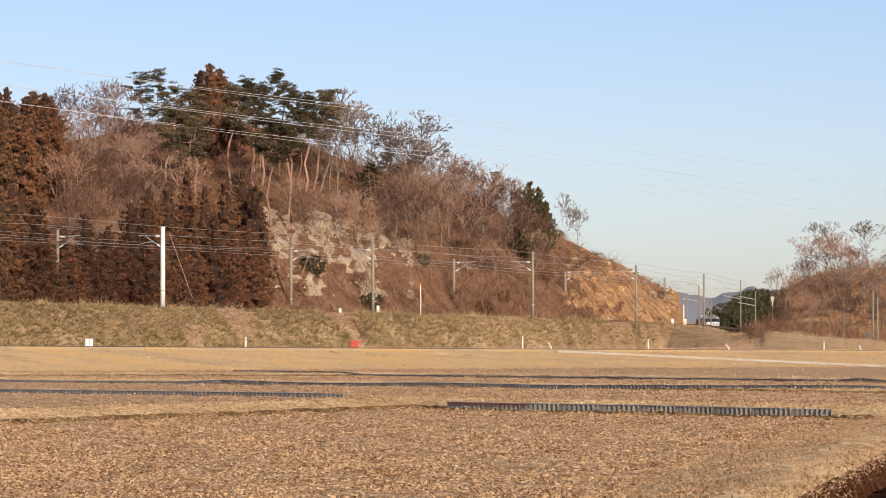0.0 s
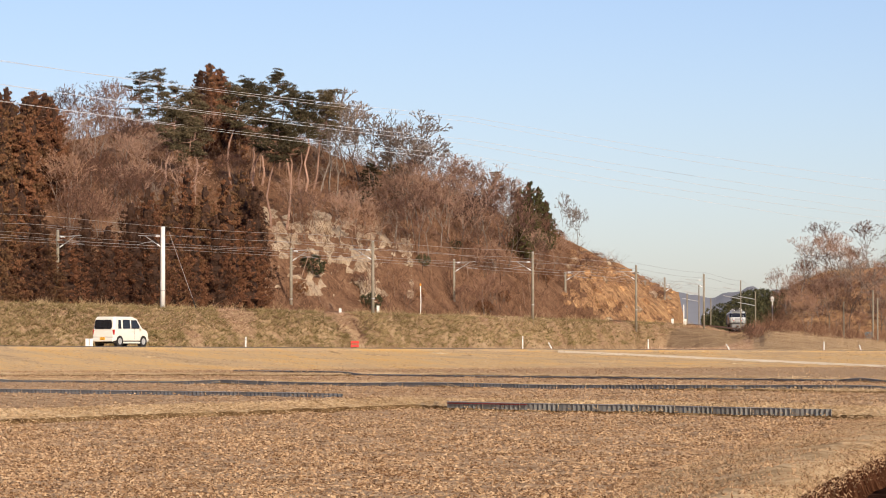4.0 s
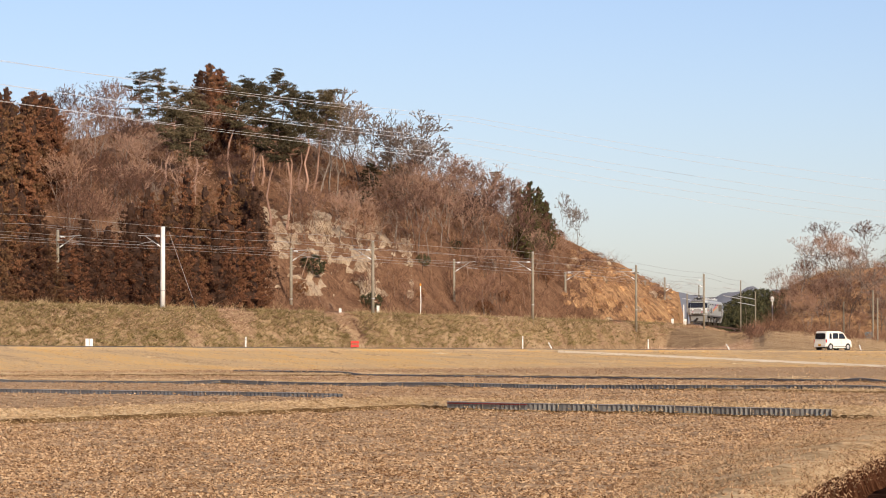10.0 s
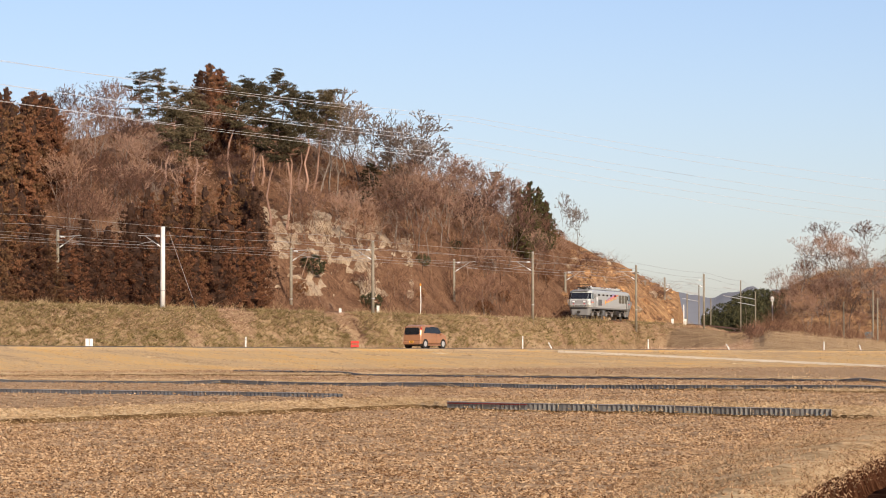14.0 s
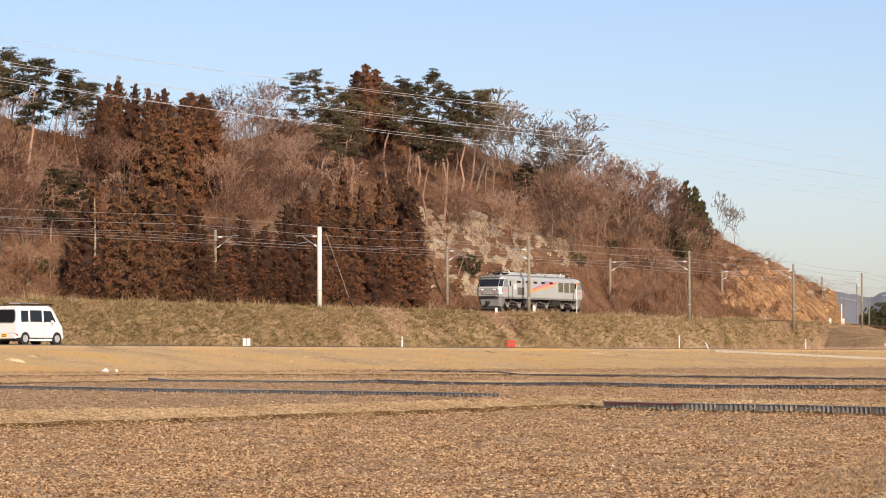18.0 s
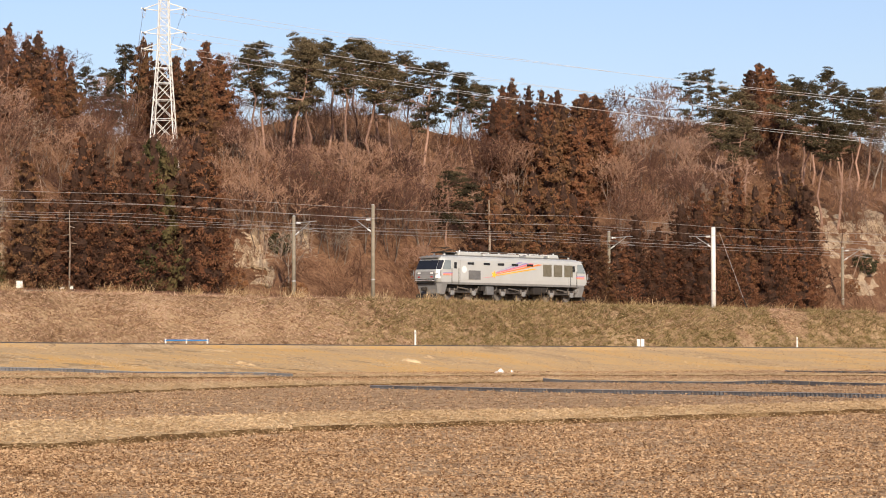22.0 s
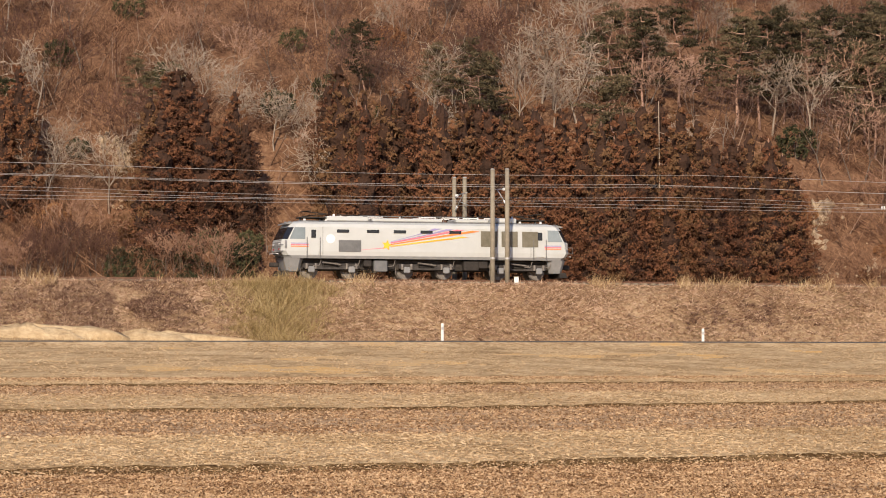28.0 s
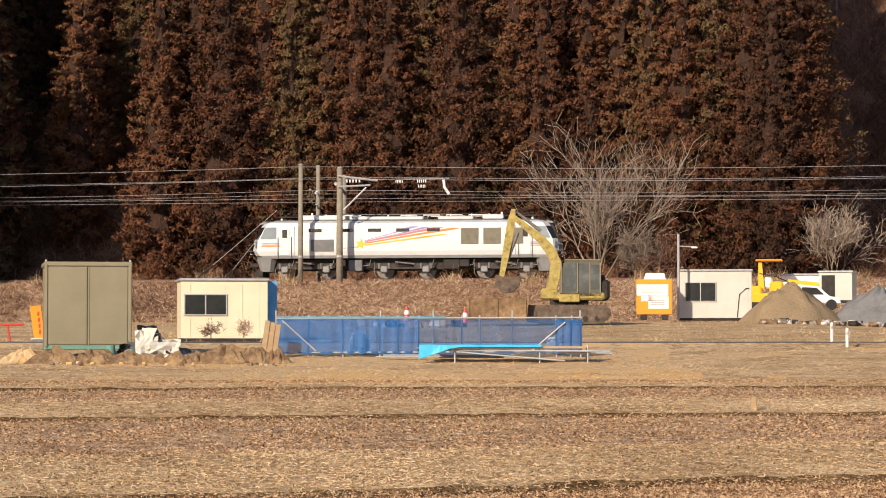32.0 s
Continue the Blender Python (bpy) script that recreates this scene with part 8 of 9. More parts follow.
def bund_right():
    """A rounded grassy bund with a shade-coloured ditch and a low bank on its far side, leading into the paddies."""
    z0 = EYE - 1.15
    rings, rng = [], np.random.default_rng(77)
    for i in range(91):
        y = 7.0 + 55 * (i / 90) ** 1.25
        xc = 1.82 + 0.215 * (y - 16.8) + 0.08 * noise.noise((y * 0.35, 1, 0))
        xl = float(np.interp(y, [7, 16.8, 24.2, 30, 52.5, 62], [-0.8, 0.5, 1.5, 2.3, 7.35, 9.6]))
        w, low = xc - xl, float(np.interp(y, [24, 40, 62], [1.0, 0.75, 0.5]))
        ring = []
        for u, z in ((-0.15, -0.10), (0.0, 0.02), (0.2, 0.13), (0.42, 0.24), (0.62, 0.33), (0.8, 0.38), (0.93, 0.37), (1.0, 0.31)):
            nz = (0.06 * noise.noise((y * 0.9, u * 3.0, 3)) + 0.035 * noise.noise((y * 2.6, u * 7, 6))) * (z > 0)
            ring.append((xl + u * w, y - 0.2 * u, z0 + low * z + nz))
        for u, z in ((0.07, 0.10), (0.14, 0.03), (0.30, 0.02), (0.36, 0.06), (0.46, 0.34), (1.2, 0.36), (2.4, 0.36), (5.0, 0.2), (9.0, -0.03)):
            nz = 0.03 * noise.noise((y * 1.7, u * 5, 9)) + 0.02 * noise.noise((y * 5, u * 11, 2))
            ring.append((xc + u, y - 0.2 - 0.2 * u, z0 + low * z + abs(nz)))
        rings.append(ring)
    v = [p for r in rings for p in r]
    n = len(rings[0])
    f = [(k * n + i, k * n + i + 1, (k + 1) * n + i + 1, (k + 1) * n + i) for k in range(len(rings) - 1) for i in range(n - 1)]
    ob = part("grass_bund", np_mesh("grass_bund", v, f, M_BUND), None, smooth=True)
    tagged(ob, "rounded grassy bund with a red-brown ditch coloured as in shade beside the tilled paddy", "bund", kind="structure")
    ob.data.materials.append(M_FURROW)
    for p in ob.data.polygons:
        if p.index % (n - 1) >= 7:
            p.material_index = 1
    spots_ = []
    for _ in range(15000):
        k = int(rng.integers(len(rings) - 1))
        r, q = rings[k], rings[k + 1]
        j = int(rng.integers(0, 7))
        w, e = rng.random(), rng.random()
        spots_.append(tuple((r[j][m] * (1 - e) + q[j][m] * e) * (1 - w) + (r[j + 1][m] * (1 - e) + q[j + 1][m] * e) * w for m in range(3)))
    blades("bund_tufts", spots_, rng.uniform(0.012, 0.042, len(spots_)), 9, M_STUB, "fine matted dry grass on the cart bund", "grass", 1.6, 0.0034, 21, 0.006)


bund_right()


M_CABLE = surf("bright aluminium cable", [(0.62, 0.60, 0.58), (0.75, 0.73, 0.70)], 1, 0.5, 0.2)


def pylon():
    """A slim steel lattice tower with three pairs of short crossarms and the cables that they carry."""
    az = -15.85
    rp = rail_d(az) + 46
    base = polar(az, rp)
    z0 = ground_z(base.x, base.y)
    t = thing("power_pylon", "slim white-grey lattice power pylon on the wooded slope", "pylon")
    turn = math.radians(96)
    t.matrix_world = Matrix.Translation((base.x, base.y, z0)) @ Matrix.Rotation(turn, 4, "Z")

    def height(el):
        return EYE + rp * math.tan(radians(el)) - z0
    waist, top, foot = height(5.80), height(7.25), height(4.2)

    def half(z):
        k = rp / 5300
        if z < waist:
            return k * (10.3 + 9.7 * (waist - z) / (waist - foot))
        return k * (10.3 - 3.5 * (z - waist) / (top - waist))
    lv = [0.0]
    while lv[-1] < top - 0.3:
        lv.append(min(top, lv[-1] + (half(lv[-1]) * 1.9 if lv[-1] < waist else 0.8)))
    for sx in (-1, 1):
        for sy in (-1, 1):
            part("leg", Geo().tube([(sx * half(z), sy * half(z), z) for z in lv], [0.062 - 0.025 * z / top for z in lv], 5), M_POST, t)
    c = [(-1, -1), (1, -1), (1, 1), (-1, 1)]
    for a, b in zip(lv, lv[1:]):
        g = Geo()
        for q in range(4):
            p, r = c[q], c[(q + 1) % 4]
            g.tube([(p[0] * half(a), p[1] * half(a), a), (r[0] * half(b), r[1] * half(b), b)], 0.026, 4)
            g.tube([(r[0] * half(a), r[1] * half(a), a), (p[0] * half(b), p[1] * half(b), b)], 0.026, 4)
            g.tube([(p[0] * half(b), p[1] * half(b), b), (r[0] * half(b), r[1] * half(b), b)], 0.03, 4)
        part("lattice_panel", g, M_POST, t)
    across = Vector((-math.sin(turn), math.cos(turn), 0))
    for el, far in ((5.86, 3.93), (6.17, 4.24), (6.62, 4.67)):
        zz = height(el)
        for sd in (-1, 1):
            part("crossarm", Geo().tube([(0, sd * 0.4, zz + 0.5), (0, sd * 1.9, zz)], 0.05, 5).tube([(0, sd * 0.4, zz - 0.2), (0, sd * 1.9, zz)], 0.05, 5), M_POST, t)
            for e in (-1, 1):
                part("insulator", Geo().tube([(e * 0.1, sd * 1.9, zz), (e * 1.0, sd * 1.9, zz - 0.06)], 0.07, 8), M_INSUL, t)
            part("jumper", Geo().tube([(0.95 * math.cos(k * 0.524), sd * 1.9, zz - 0.85 * math.sin(k * 0.524)) for k in range(7)], 0.025, 5), M_CABLE, t)
            a = base + across * (sd * 1.9) + Vector((0, 0, z0 + zz))
            b = polar(0.5, 346, EYE + 346 * math.tan(radians(far - 0.14))) + Vector((0, sd * 1.9, sd * 0.42))
            for start, end, sag in ((a, b, 0.8), (b, b + (b - a) * 1.2, 1.0), (a, polar(-17.2, rp + 190, EYE + 6 + 4 * far) + Vector((sd * 2, 0, 0)), 4.0)):
                pts = [tuple(start + (end - start) * (i / 24) - Vector((0, 0, sag * 4 * (i / 24) * (1 - i / 24)))) for i in range(25)]
                ob = part("power_line", Geo().tube(pts, 0.016, 4), M_CABLE)
                tagged(ob, "pale high-voltage cable strung along the ridge", "cable", "power lines")


pylon()


def cliff_sheet(a0, a1, z0, z1, seed, label, material=None, rise=1.9):
    """A broken rock face let into the slope: planes of fractured stone that sink into the soil at their edges."""
    rng = np.random.default_rng(seed)
    na, nz = max(10, int((a1 - a0) / 0.022)), 40
    v, f = [], []
    for i in range(na + 1):
        az = a0 + (a1 - a0) * i / na
        d = rail_d(az)
        r = d + 12.5
        for k in range(nz + 1):
            z = z0 + (min(z1, max(column(round(az * 4))[1]) - 0.6) - z0) * k / nz
            while r < d + 70 and ground_z(*polar(az, r).xy) < EYE + z:
                r += 0.7
            x = az * 5.6
            cell = noise.cell((x * 0.32 + 0.5 * noise.noise((x * 0.4, z * 0.4, seed)), z * 0.38 + 0.5 * noise.noise((x * 0.3, z * 0.3, 8)), seed))
            small = noise.cell((x * 0.9 + seed + z * 0.3, z * 0.9, 3.0))
            edge = min(1.0, i / 4, (na - i) / 4, k / 4, (nz - k) / 4)
            mask = min(1.0, max(-1.0, 2.2 * noise.noise((x * 0.22, z * 0.16, seed + 9)) + 0.55)) * edge
            out = rise * mask * (0.55 + 0.5 * cell + 0.25 * small) + 0.35 * noise.noise((x * 2, z * 1.1, 7)) - 0.9 * (1 - edge) - 0.25
            p = polar(az + 0.02 * noise.noise((x, z, 2)), r - out, EYE + z + 0.3 * noise.noise((x * 1.5, z, 5)))
            v.append(tuple(p))
    n = nz + 1
    for i in range(na):
        for k in range(nz):
            f.append((i * n + k, (i + 1) * n + k, (i + 1) * n + k + 1, i * n + k + 1))
    ob = part("rock_face", np_mesh("rock_face", v, f, material or M_ROCK), None, smooth=True)
    tagged(ob, label, "cliff", "rock faces")


def cliffs():
    lab = "weathered pale tuff cliff half hidden by scrub"
    for a0, a1, z0, z1 in ((-3.5, -0.5, 5.4, 17.5), (-9.6, -8.2, 5.2, 12), (-14.6, -13.0, 5.2, 12.5), (-20.2, -18.6, 6, 14), (-25.0, -22.6, 5.2, 12.5), (-38.6, -37.6, 10, 17)):
        cliff_sheet(a0, a1, z0, z1, int(abs(a0 * 10)), lab)
    cliff_sheet(2.35, 4.45, 5.6, 16, 24, "orange-brown broken cut slope with earthy outcrops", M_CUT, 1.5)
    cliff_sheet(2.7, 3.8, 6.2, 12.5, 36, "ochre earth outcrops on the cut slope", M_CUT, 2.6)


cliffs()


def cut_slope():
    """Loose rocks, felled stems and low brush on the cut slope."""
    rng = np.random.default_rng(63)
    kinds = []
    for i in range(3):
        ring = []
        for z, w in ((-0.5, 0.8), (0.0, 1.0), (0.45, 0.8), (0.75, 0.35)):
            ring.append([(w * math.cos(0.785 * j) * rng.uniform(0.7, 1.2), w * math.sin(0.785 * j) * rng.uniform(0.7, 1.2), z * rng.uniform(0.8, 1.2)) for j in range(8)])
        t = thing("boulder", "weathered ochre rock lying on the cut slope", "rock", "rocks on the cut slope")
        part("rock", Geo().loft(ring), (M_ROCK, M_CUT, M_CUT)[i], t)
        kinds.append(t)
    for _ in range(90):
        az = rng.uniform(2.3, 4.4)
        p = polar(az, rail_d(az) + rng.uniform(11, 62))
        k = kinds[int(rng.integers(3))]
        q = rng.uniform(0.25, 0.9)
        put(k, (p.x, p.y, ground_z(p.x, p.y)), rng.uniform(0, 6.28), q, q * rng.uniform(0.6, 1.1))
    for _ in range(22):
        az = rng.choice([2.5, 2.9, 3.25, 3.3, 3.35, 4.1]) + 0.12 * rng.normal()
        p = polar(az, rail_d(az) + rng.uniform(11, 50))
        q = rng.uniform(0.22, 0.42)
        put(THICKETS[int(rng.integers(3))], (p.x, p.y, ground_z(p.x, p.y) - 0.1), rng.uniform(0, 6.28), q, q)
    for i in range(16):
        az = 2.35 + 1.5 * rng.random()
        p = polar(az, rail_d(az) + rng.uniform(52, 66))
        t = thing("felled_log", "grey-brown felled stem on the cut slope", "log", "felled stems")
        t.matrix_world = Matrix.Translation((p.x, p.y, ground_z(p.x, p.y) + 0.15)) @ Matrix.Rotation(rng.uniform(-0.5, 0.5), 4, "Z")
        ln = rng.uniform(0.4, 1.1)
        part("stem", Geo().tube([(-ln, 0, -0.1), (0, 0.1, 0.05), (ln, 0, rng.uniform(-0.2, 0.35))], [0.14, 0.12, 0.07], 7), M_BARK, t)


cut_slope()


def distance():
    """Hills far down the valley, with the air's haze put into their blue-grey colour."""
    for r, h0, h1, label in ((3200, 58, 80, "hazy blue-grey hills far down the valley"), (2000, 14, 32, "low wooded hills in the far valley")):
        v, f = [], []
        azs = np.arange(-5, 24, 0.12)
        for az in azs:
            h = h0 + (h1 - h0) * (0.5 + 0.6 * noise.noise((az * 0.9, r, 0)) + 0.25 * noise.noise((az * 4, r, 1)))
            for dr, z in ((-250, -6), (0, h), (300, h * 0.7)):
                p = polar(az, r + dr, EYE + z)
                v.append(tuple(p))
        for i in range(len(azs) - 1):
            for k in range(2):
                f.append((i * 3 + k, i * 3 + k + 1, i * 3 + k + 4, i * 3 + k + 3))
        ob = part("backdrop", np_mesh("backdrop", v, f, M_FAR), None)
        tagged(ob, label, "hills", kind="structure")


distance()


def fan_tree(az, off, h, n, label):
    """A leafless tree whose stems fan out from one foot."""
    rng = np.random.default_rng(int(900 - az * 10))
    wood, fine = [], []
    for i in range(n):
        w, f = bare_tree(rng, h * rng.uniform(0.65, 1.0), spread=0.45, levels=4, lean=rng.uniform(0.05, 0.75), twig=0.013)
        a = 6.283 * i / n + rng.uniform(-0.3, 0.3)
        m = np.array([[math.cos(a), -math.sin(a), 0], [math.sin(a), math.cos(a), 0], [0, 0, 1]])
        wood += [(m @ x, m @ y, r0 * 0.6, r1 * 0.6) for x, y, r0, r1 in w]
        fine += [(m @ x, m @ y, r0, r1) for x, y, r0, r1 in f]
    t = thing("bare_tree", label, "tree", "leafless trees by the track")
    q = polar(az, rail_d(az) + off)
    t.matrix_world = Matrix.Translation((q.x, q.y, ground_z(q.x, q.y) - 0.1))
    for ob in (part("trunk", np_mesh("trunk", *limbs(rng, wood), M_PALE), None, t), part("crown", np_mesh("crown", *twigs(rng, fine), M_PALE), None, t)):
        ob["kind"] = "stuff"


M_PALESOIL = surf("pale sandy spoil", [(0.30, 0.20, 0.10), (0.44, 0.32, 0.18), (0.56, 0.43, 0.26)], 1.2, 0.95, fine=0.6, bump=0.06, bump_scale=7)


def spoil():
    for x, y, w, h, r, m in ((560, 567, 150, 14, 118, M_PALESOIL), (450, 566, 90, 8, 117, M_PALESOIL), (760, 600, 480, 22, 110, M_PALESOIL), (980, 603, 330, 12, 106, M_PALESOIL), (640, 575, 150, 12, 116, M_PALESOIL)):
        p = on_ground(39.726, 2.09, x, y, 97)
        k = p.xy.length / 5300
        t = thing("spoil_heap", "low pale heap of dumped soil and straw", "heap", "spoil heaps")
        t.matrix_world = facing(p)
        part("mound", mound_mesh(w * k / 2, min(1.4, w * k / 2), h * k, x, 44, 0.42), m, t, smooth=True)
    # tall bare tree and red shrub behind the train
    for az, off, h, n, label in ((-49.85, 8.8, 12.5, 6, "spreading leafless tree with pale branches by the track"), (-49.1, 7.8, 4.6, 8, "brushy pale-brown leafless bush by the track"), (-45.4, 8.8, 6.5, 6, "leafless shrub with pale reddish twigs by the track")):
        fan_tree(az, off, h, n, label)
    for az, off, h, pale, label in ((-50.8, 8.2, 4.5, False, "brown leafless bush by the track"), (-48.8, 8.2, 4.0, False, "brown leafless bush by the track")):
        t = make_bare("bare_tree", int(500 - az * 10), h, label, M_PALE if pale else M_REDTWIG, "leafless trees by the track", spread=0.95, levels=4, twig=0.02)
        q = polar(az, rail_d(az) + off)
        t.matrix_world = Matrix.Translation((q.x, q.y, ground_z(q.x, q.y) - 0.1))
    # pale dead trunks among the trees, and thin poles drawn like them
    for yaw, x, y0, y1, off, r in ((52.812, 1192, 120, 290, 14, 0.05), (52.812, 1098, 30, 120, 15, 0.05), (52.812, 368, 150, 350, 13.5, 0.05), (52.812, 465, 185, 300, 14.5, 0.045), (25.647, 582, 180, 340, 13.5, 0.05), (25.647, 335, 70, 165, 34, 0.10),
                                   (41.798, 863, 235, 350, 15, 0.06), (15.521, 1331, 355, 440, 10, 0.10), (15.521, 589, 375, 450, 9, 0.06), (41.798, 80, 40, 120, 16, 0.05), (41.798, 172, 130, 290, 13, 0.05)):
        az = -yaw + math.degrees(math.atan((x - 784) / 5300))
        d = rail_d(az) + off
        foot, tip = aim(yaw, 2.05 + 0.001 * yaw, x, y1, d), aim(yaw, 2.05 + 0.001 * yaw, x, y0, d)
        foot.z = ground_z(foot.x, foot.y) - 0.2
        t = thing("dead_trunk", "thin pale upright among the trees", "tree", "dead trunks")
        t.matrix_world = facing(foot)
        hh = tip.z - foot.z
        part("trunk", Geo().tube([(0, 0, 0), (0.06, 0, hh * 0.6), (0.0, 0, hh)], [r * 1.2, r, r * 0.5], 7), M_PALE, t)
        for i in range(5):
            z = hh * (0.55 + 0.09 * i)
            e = (0.7 - 0.09 * i) * (1 if i % 2 else -1)
            part("stub", Geo().tube([(0.03, 0, z), (e, 0.1, z - 0.1)], [0.03, 0.012], 5), M_PALE, t)
    # bracket of the section mast and its strings of insulators
    t = thing("mast_bracket", "galvanised mast bracket with strings of white insulators", "bracket")
    rb = math.hypot(*track(s_at(-54.82, NEAR), NEAR)[:2])

    def at(x, y):
        return tuple(aim(52.812, 2.102, x, y, rb - 0.25))
    for a, b, w in (((598, 312), (668, 320), 0.07), ((598, 331), (655, 328), 0.06), ((608, 372), (648, 332), 0.06), ((655, 318), (795, 316), 0.02)):
        part("arm", Geo().tube([at(*a), at(*b)], w, 6), M_GALV, t)
    for x0, x1, y in ((612, 640, 321), (700, 714, 322), (738, 756, 321), (740, 754, 330)):
        n = 5
        for i in range(n):
            p, q = at(x0 + (x1 - x0) * i / n, y), at(x0 + (x1 - x0) * (i + 0.5) / n, y)
            part("insulator_disc", Geo().tube([p, q], 0.10, 8), M_INSUL, t)
    part("hanger", Geo().tube([at(785, 318), at(787, 332), at(795, 344)], 0.09, 8), M_INSUL, t)
    # strings of insulators beside the portal
    t = thing("section_insulators", "white strain insulators strung beside the portal", "insulators")
    rp = math.hypot(*track(s_at(-21.95, FAR), FAR)[:2])
    part("strand", Geo().tube([tuple(aim(15.521, 2.065, x, 371, rp)) for x in (30, 187)], 0.025, 5), M_GALV, t)
    part("sleeve", Geo().tube([tuple(aim(15.521, 2.065, x, 369, rp)) for x in (135, 187)], 0.09, 6), M_GALV, t)
    for x0, y in ((66, 371), (96, 371), (30, 370), (150, 358)):
        for i in range(4):
            part("insulator_disc", Geo().tube([tuple(aim(15.521, 2.065, x0 + 4 * i, y, rp)), tuple(aim(15.521, 2.065, x0 + 4 * i + 2, y, rp))], 0.13, 8), M_INSUL, t)
    # stumps on the bunds
    for yaw, tilt, x, y, h in ((46.952, 2.097, 790, 726, 0.16), (46.952, 2.097, 1148, 678, 0.12), (46.952, 2.097, 1305, 660, 0.1)):
        p = on_ground(yaw, tilt, x, y, 24)
        t = thing("short_stake", "short weathered wooden stake on the bund", "stake", "bund stakes")
        t.matrix_world = facing(p)
        part("stake", Geo().box((0, 0, h / 2), (0.09, 0.09, h + 0.1), 0.01), M_WOOD, t)
    # portal beams between the thick masts
    for az0, az1, el in ((-20.51, -21.95, 3.02), (-54.85, -54.69, 3.35)):
        a, b = s_at(az0, NEAR), s_at(az1, FAR)
        p, q = track(a, NEAR), track(b, FAR)
        z = EYE + math.tan(radians(el)) * math.hypot(p[0], p[1])
        t = thing("portal_beam", "pale steel portal beam between two masts", "beam", "portal beams")
        part("beam", Geo().tube([(p[0], p[1], z), (q[0], q[1], z)], 0.14, 4), M_GALV, t)
        part("hanger", Geo().tube([((p[0] + q[0]) / 2, (p[1] + q[1]) / 2, z), ((p[0] + q[0]) / 2, (p[1] + q[1]) / 2, z - 1.2)], 0.04, 5), M_GALV, t)
    # signals and posts down the line
    for x, y0, y1, r in ((1245, 485, 572, 480), (1311, 497, 570, 450), (1337, 517, 572, 440), (1237, 505, 570, 470), (1216, 520, 572, 460), (1210, 540, 572, 430), (1258, 528, 570, 470), (1367, 530, 575, 420), (1385, 558, 578, 400), (1390, 560, 580, 400), (1493, 535, 598, 330), (1545, 515, 590, 340), (1553, 528, 598, 330), (1493, 535, 600, 330)):
        p = aim(0, 2.05, x, y1, r)
        t = thing("trackside_post", "slim pale post beside the far line", "post", "far posts")
        t.matrix_world = facing(p)
        h = (y1 - y0) * r / 5300
        part("post", Geo().tube([(0, 0, -1.0), (0, 0, h)], 0.09, 8), M_POST if x in (1367, 1385, 1390, 1210) else M_CONCRETE, t)
        if (y0, r) in ((485, 480), (497, 450), (517, 440), (505, 470)):
            for z in (0.55, 0.75):
                part("arm", Geo().tube([(0, 0, h * z), (-2.6, 0, h * z + 0.5)], 0.05, 5), M_GALV, t)
        if x == 1367:
            part("signal_head", Geo().box((0, 0, h), (0.5, 0.3, 0.7), 0.05), M_POST, t)


spoil()


def farm_track():
    """A pale dirt track that slants from the road down its bank to the paddies."""
    v, n = [], 60
    for i in range(n + 1):
        az = 2.2 + 7.0 * i / n
        el = (632 - 624.5 - (4.2 * i / n) * 7.0 + 0.0) / 5300
        rt, rd = float(np.interp(az, STEP_AZ, TOE_D)), road_d(az)
        r = rt - 6
        while r < rd - 2.2 and ground_z(*polar(az, r).xy) < EYE + r * el:
            r += 0.3
        for dr in (-2.0, -0.8, 0.8, 2.0):
            p = polar(az, r + dr + 0.3 * noise.noise((az * 3, dr, 0)))
            v.append((p.x, p.y, ground_z(p.x, p.y) + (0.10 if abs(dr) < 1 else -0.02)))
    f = [(i * 4 + k, i * 4 + 4 + k, i * 4 + 5 + k, i * 4 + 1 + k) for i in range(n) for k in range(3)]
    ob = part("farm_track", np_mesh("farm_track", v, f, M_TRACK), None)
    tagged(ob, "pale sandy farm track slanting down the road bank", "track", kind="structure")


farm_track()


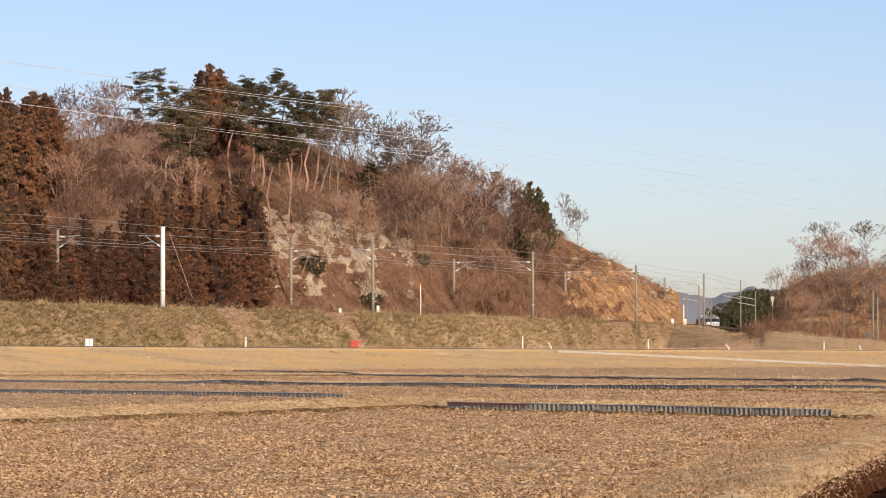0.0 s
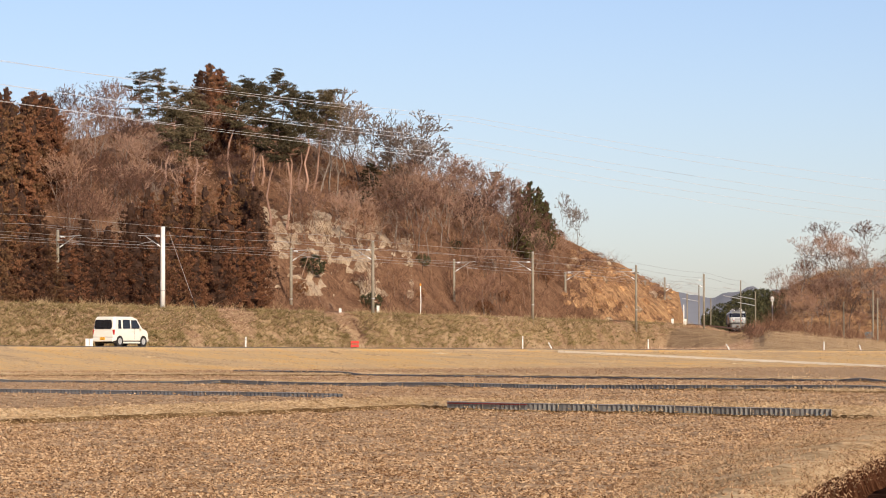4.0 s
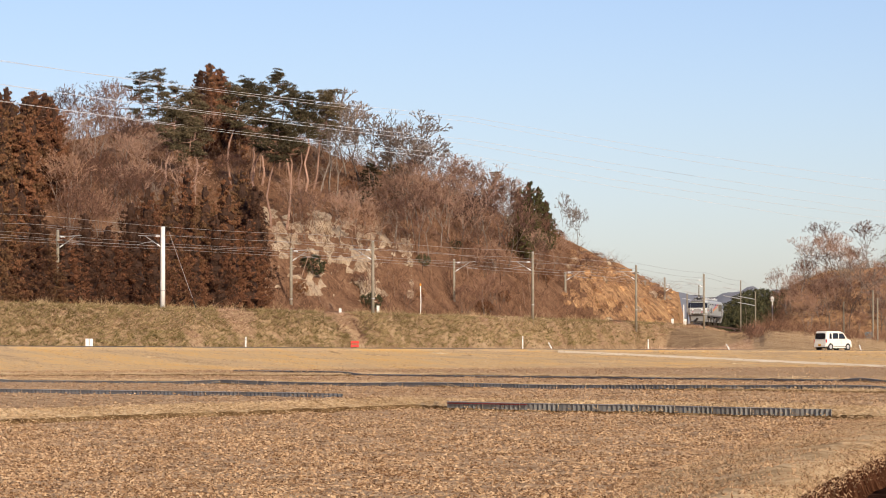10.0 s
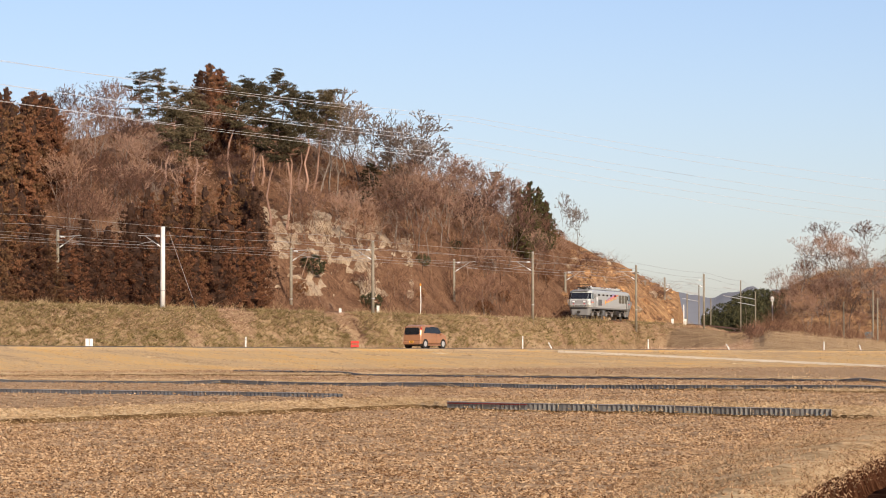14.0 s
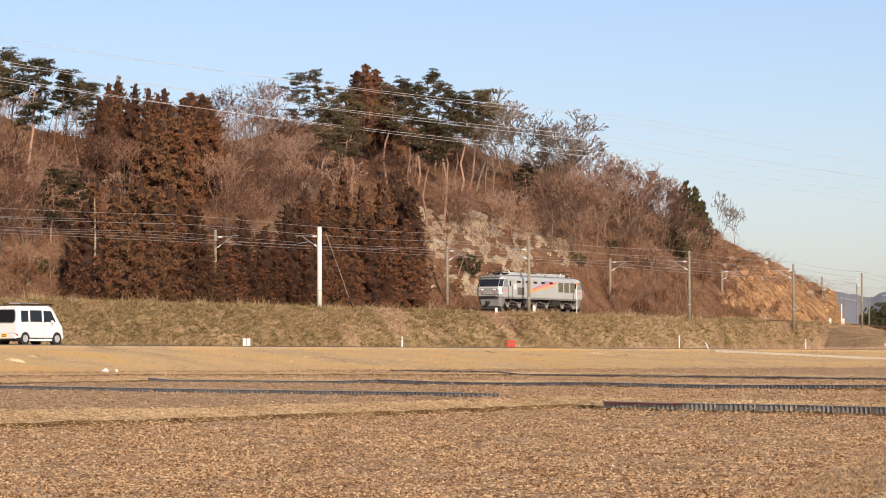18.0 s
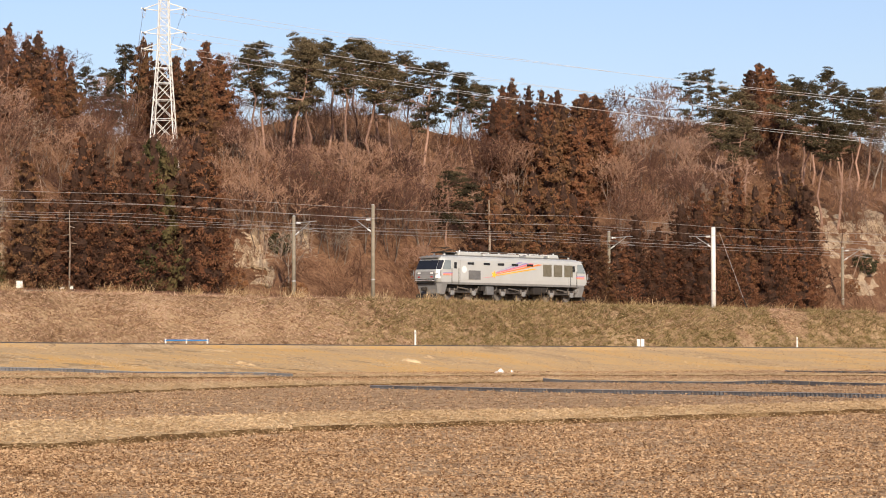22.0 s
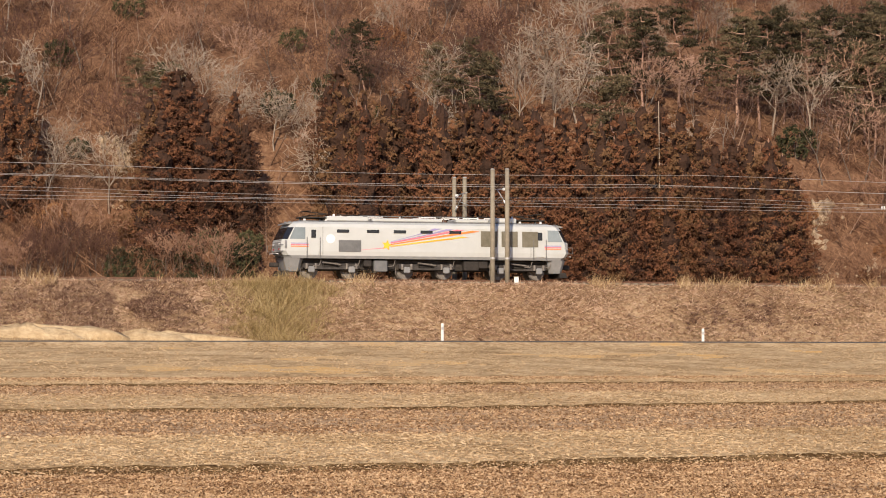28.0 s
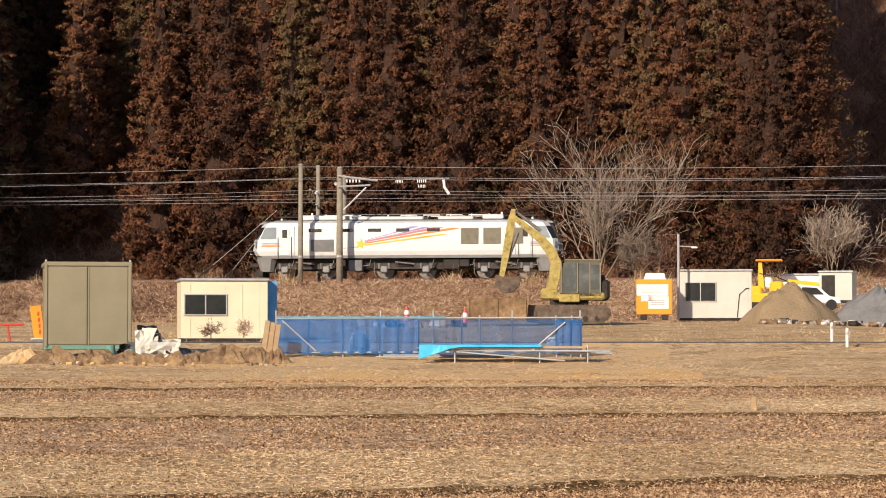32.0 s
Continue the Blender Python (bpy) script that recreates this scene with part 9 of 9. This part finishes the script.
def small_things():
    """Odds and ends along the road and on the paddies."""
    az = -13.058 + math.degrees(math.atan((567 - 784) / 5300))
    p = grounded(polar(az, road_d(az) + 2.7))
    t = thing("blue_rail", "low blue-painted pipe rail beside the road", "rail")
    t.matrix_world = facing(p)
    for z in (0.2,):
        part("pipe", Geo().tube([(-0.95, 0, z), (0.95, 0, z)], 0.035, 8), M_BLUE, t)
    for x in (-0.9, 0.0, 0.9):
        part("post", Geo().tube([(x, 0, -0.2), (x, 0, 0.27)], 0.035, 8), M_POST, t)
    p = on_ground(10.509, 2.057, 885, 660)
    t = thing("plastic_sheet", "crumpled white plastic sheet on the paddy", "sheet")
    t.matrix_world = facing(p)
    part("sheet", mound_mesh(0.42, 0.3, 0.13, 5, 18, 0.5), M_WHITE, t)
    part("fold", mound_mesh(0.2, 0.14, 0.1, 9, 12, 0.5), M_WHITE, t).location = (0.5, 0.05, 0)
    p = on_ground(0, 2.05, 1537, 601, 200)
    t = thing("pump_box", "small blue-grey pump cabinet beyond the road", "cabinet")
    t.matrix_world = facing(p)
    part("body", Geo().box((0, 0, 0.3), (0.9, 0.6, 0.6), 0.05), M_TEAL, t)
    part("lid", Geo().prism([(-0.5, 0.6), (0.5, 0.6), (0.38, 0.82), (-0.38, 0.82)], -0.32, 0.32), M_TEAL, t)
    # low earth clods and tufts that break the even edge of the road bank
    rng = np.random.default_rng(31)
    for i in range(14):
        az = rng.uniform(-17, 8)
        rd, rt = road_d(az), float(np.interp(az, STEP_AZ, TOE_D))
        t = thing("turf_hummock", "low grassy hummock on the road bank", "hummock", "hummocks on the bank")
        t.matrix_world = facing(grounded(polar(az, rt + rng.uniform(0.15, 0.9) * (rd - 3 - rt))))
        part("mound", mound_mesh(rng.uniform(0.6, 1.9), rng.uniform(0.5, 1.1), rng.uniform(0.05, 0.13), i, 14, 0.3), M_BUND, t, smooth=True)


M_TEAL = surf("faded blue-grey sheet metal", [(0.12, 0.20, 0.23), (0.20, 0.29, 0.31)], 1.5, 0.55, fine=0.3)
small_things()


# ---- what moves ----
def bearing(x):
    return math.degrees(math.atan((x - 784) / 5300))


def road_pose(az, off=0.8):
    r = road_d(az)
    a, b = polar(az - 0.2, road_d(az - 0.2)), polar(az + 0.2, road_d(az + 0.2))
    d = (b - a).normalized()
    p = polar(az, r + 2 * off)
    return p, math.degrees(math.atan2(d.y, d.x)) - 8.5


ROAD_Z = EYE + 0.56


def drive(car, wheels, radius, rows):
    out = []
    for t, az in rows:
        p, h = road_pose(az)
        out.append((t, pose(p.x, p.y, ROAD_Z, 0, 0, h)))
    walk(car, out)
    ts = np.array([t for t, _ in out])
    xs, ys = (np.array([m.translation[i] for _, m in out]) for i in (0, 1))
    roll(car, wheels, lambda t: Vector((np.interp(t, ts, xs), np.interp(t, ts, ys), 0)), radius, 3, 72.0)


def roll(car, wheels, path, radius, step, fold=0.0):
    """Turn wheels by the way their car has gone; fold: the turn after which a rim looks the same again."""
    ang, turned, last = 0.0, [], path(0.0)
    for k in range(0, 32 * FPS + 1):
        p = path(k / FPS)
        d = math.degrees((p - last).length / radius)
        if fold:
            d -= fold * round(d / fold)
        ang += d
        last = p
        if k % step == 0:
            turned.append((k / FPS, ang))
    for w in wheels:
        x, y, z = w.location
        walk(w, [(t, pose(x, y, z, 0, a, 0)) for t, a in turned])


def loco_at(t):
    s = 17.837 * (t - 28) - 0.0337 * 0.5 * (t - 28) ** 2
    return track(s)


def motions():
    rows = []
    for i in range(65):
        t = i * 0.5
        x, y, h = loco_at(t)
        rows.append((t, pose(x, y, rail_z(x, y), 0, 0, math.degrees(h))))
    walk(loco, rows)
    roll(loco, loco_wheels, lambda t: Vector(loco_at(t)[:2]).to_3d(), 0.56, 1)
    drive(kei_wagon, kei_wheels, 0.27, [(0, -24), (2, -13.8), (3, -9.3)] + [(t, bearing(x)) for t, x in ((3.5, 68), (5.5, 655), (6, 790), (6.5, 901), (7, 1006), (7.5, 1100), (8, 1192), (8.5, 1273), (9, 1346), (9.5, 1412), (10, 1474), (10.5, 1527))] + [(12, 9.4), (16, 12.5), (24, 16), (32, 19)])
    drive(copper_car, copper_wheels, 0.30, [(0, -85), (6, -45), (9, -24), (11, -10.6)] + [(t, bearing(x)) for t, x in ((11.5, -20), (12, 158), (12.5, 318), (13, 480), (13.5, 620), (15.5, 1099), (16, 1190), (16.5, 1281), (17, 1352))] + [(18, 7.2), (20, 9.5), (24, 13), (32, 18)])
    drive(kei_van, van_wheels, 0.27, [(0, -88), (10, -60), (14, -36), (16.5, -15.5), (17.5, -12.4)] + [(t, bearing(x)) for t, x in ((18, -232), (18.5, -56), (19, 137), (19.5, 298), (20, 448), (20.5, 589), (21, 718), (21.5, 835), (22, 935), (23, 1115))] + [(24, 4.9), (26, 7.2), (29, 10.5), (32, 13.5)])


motions()
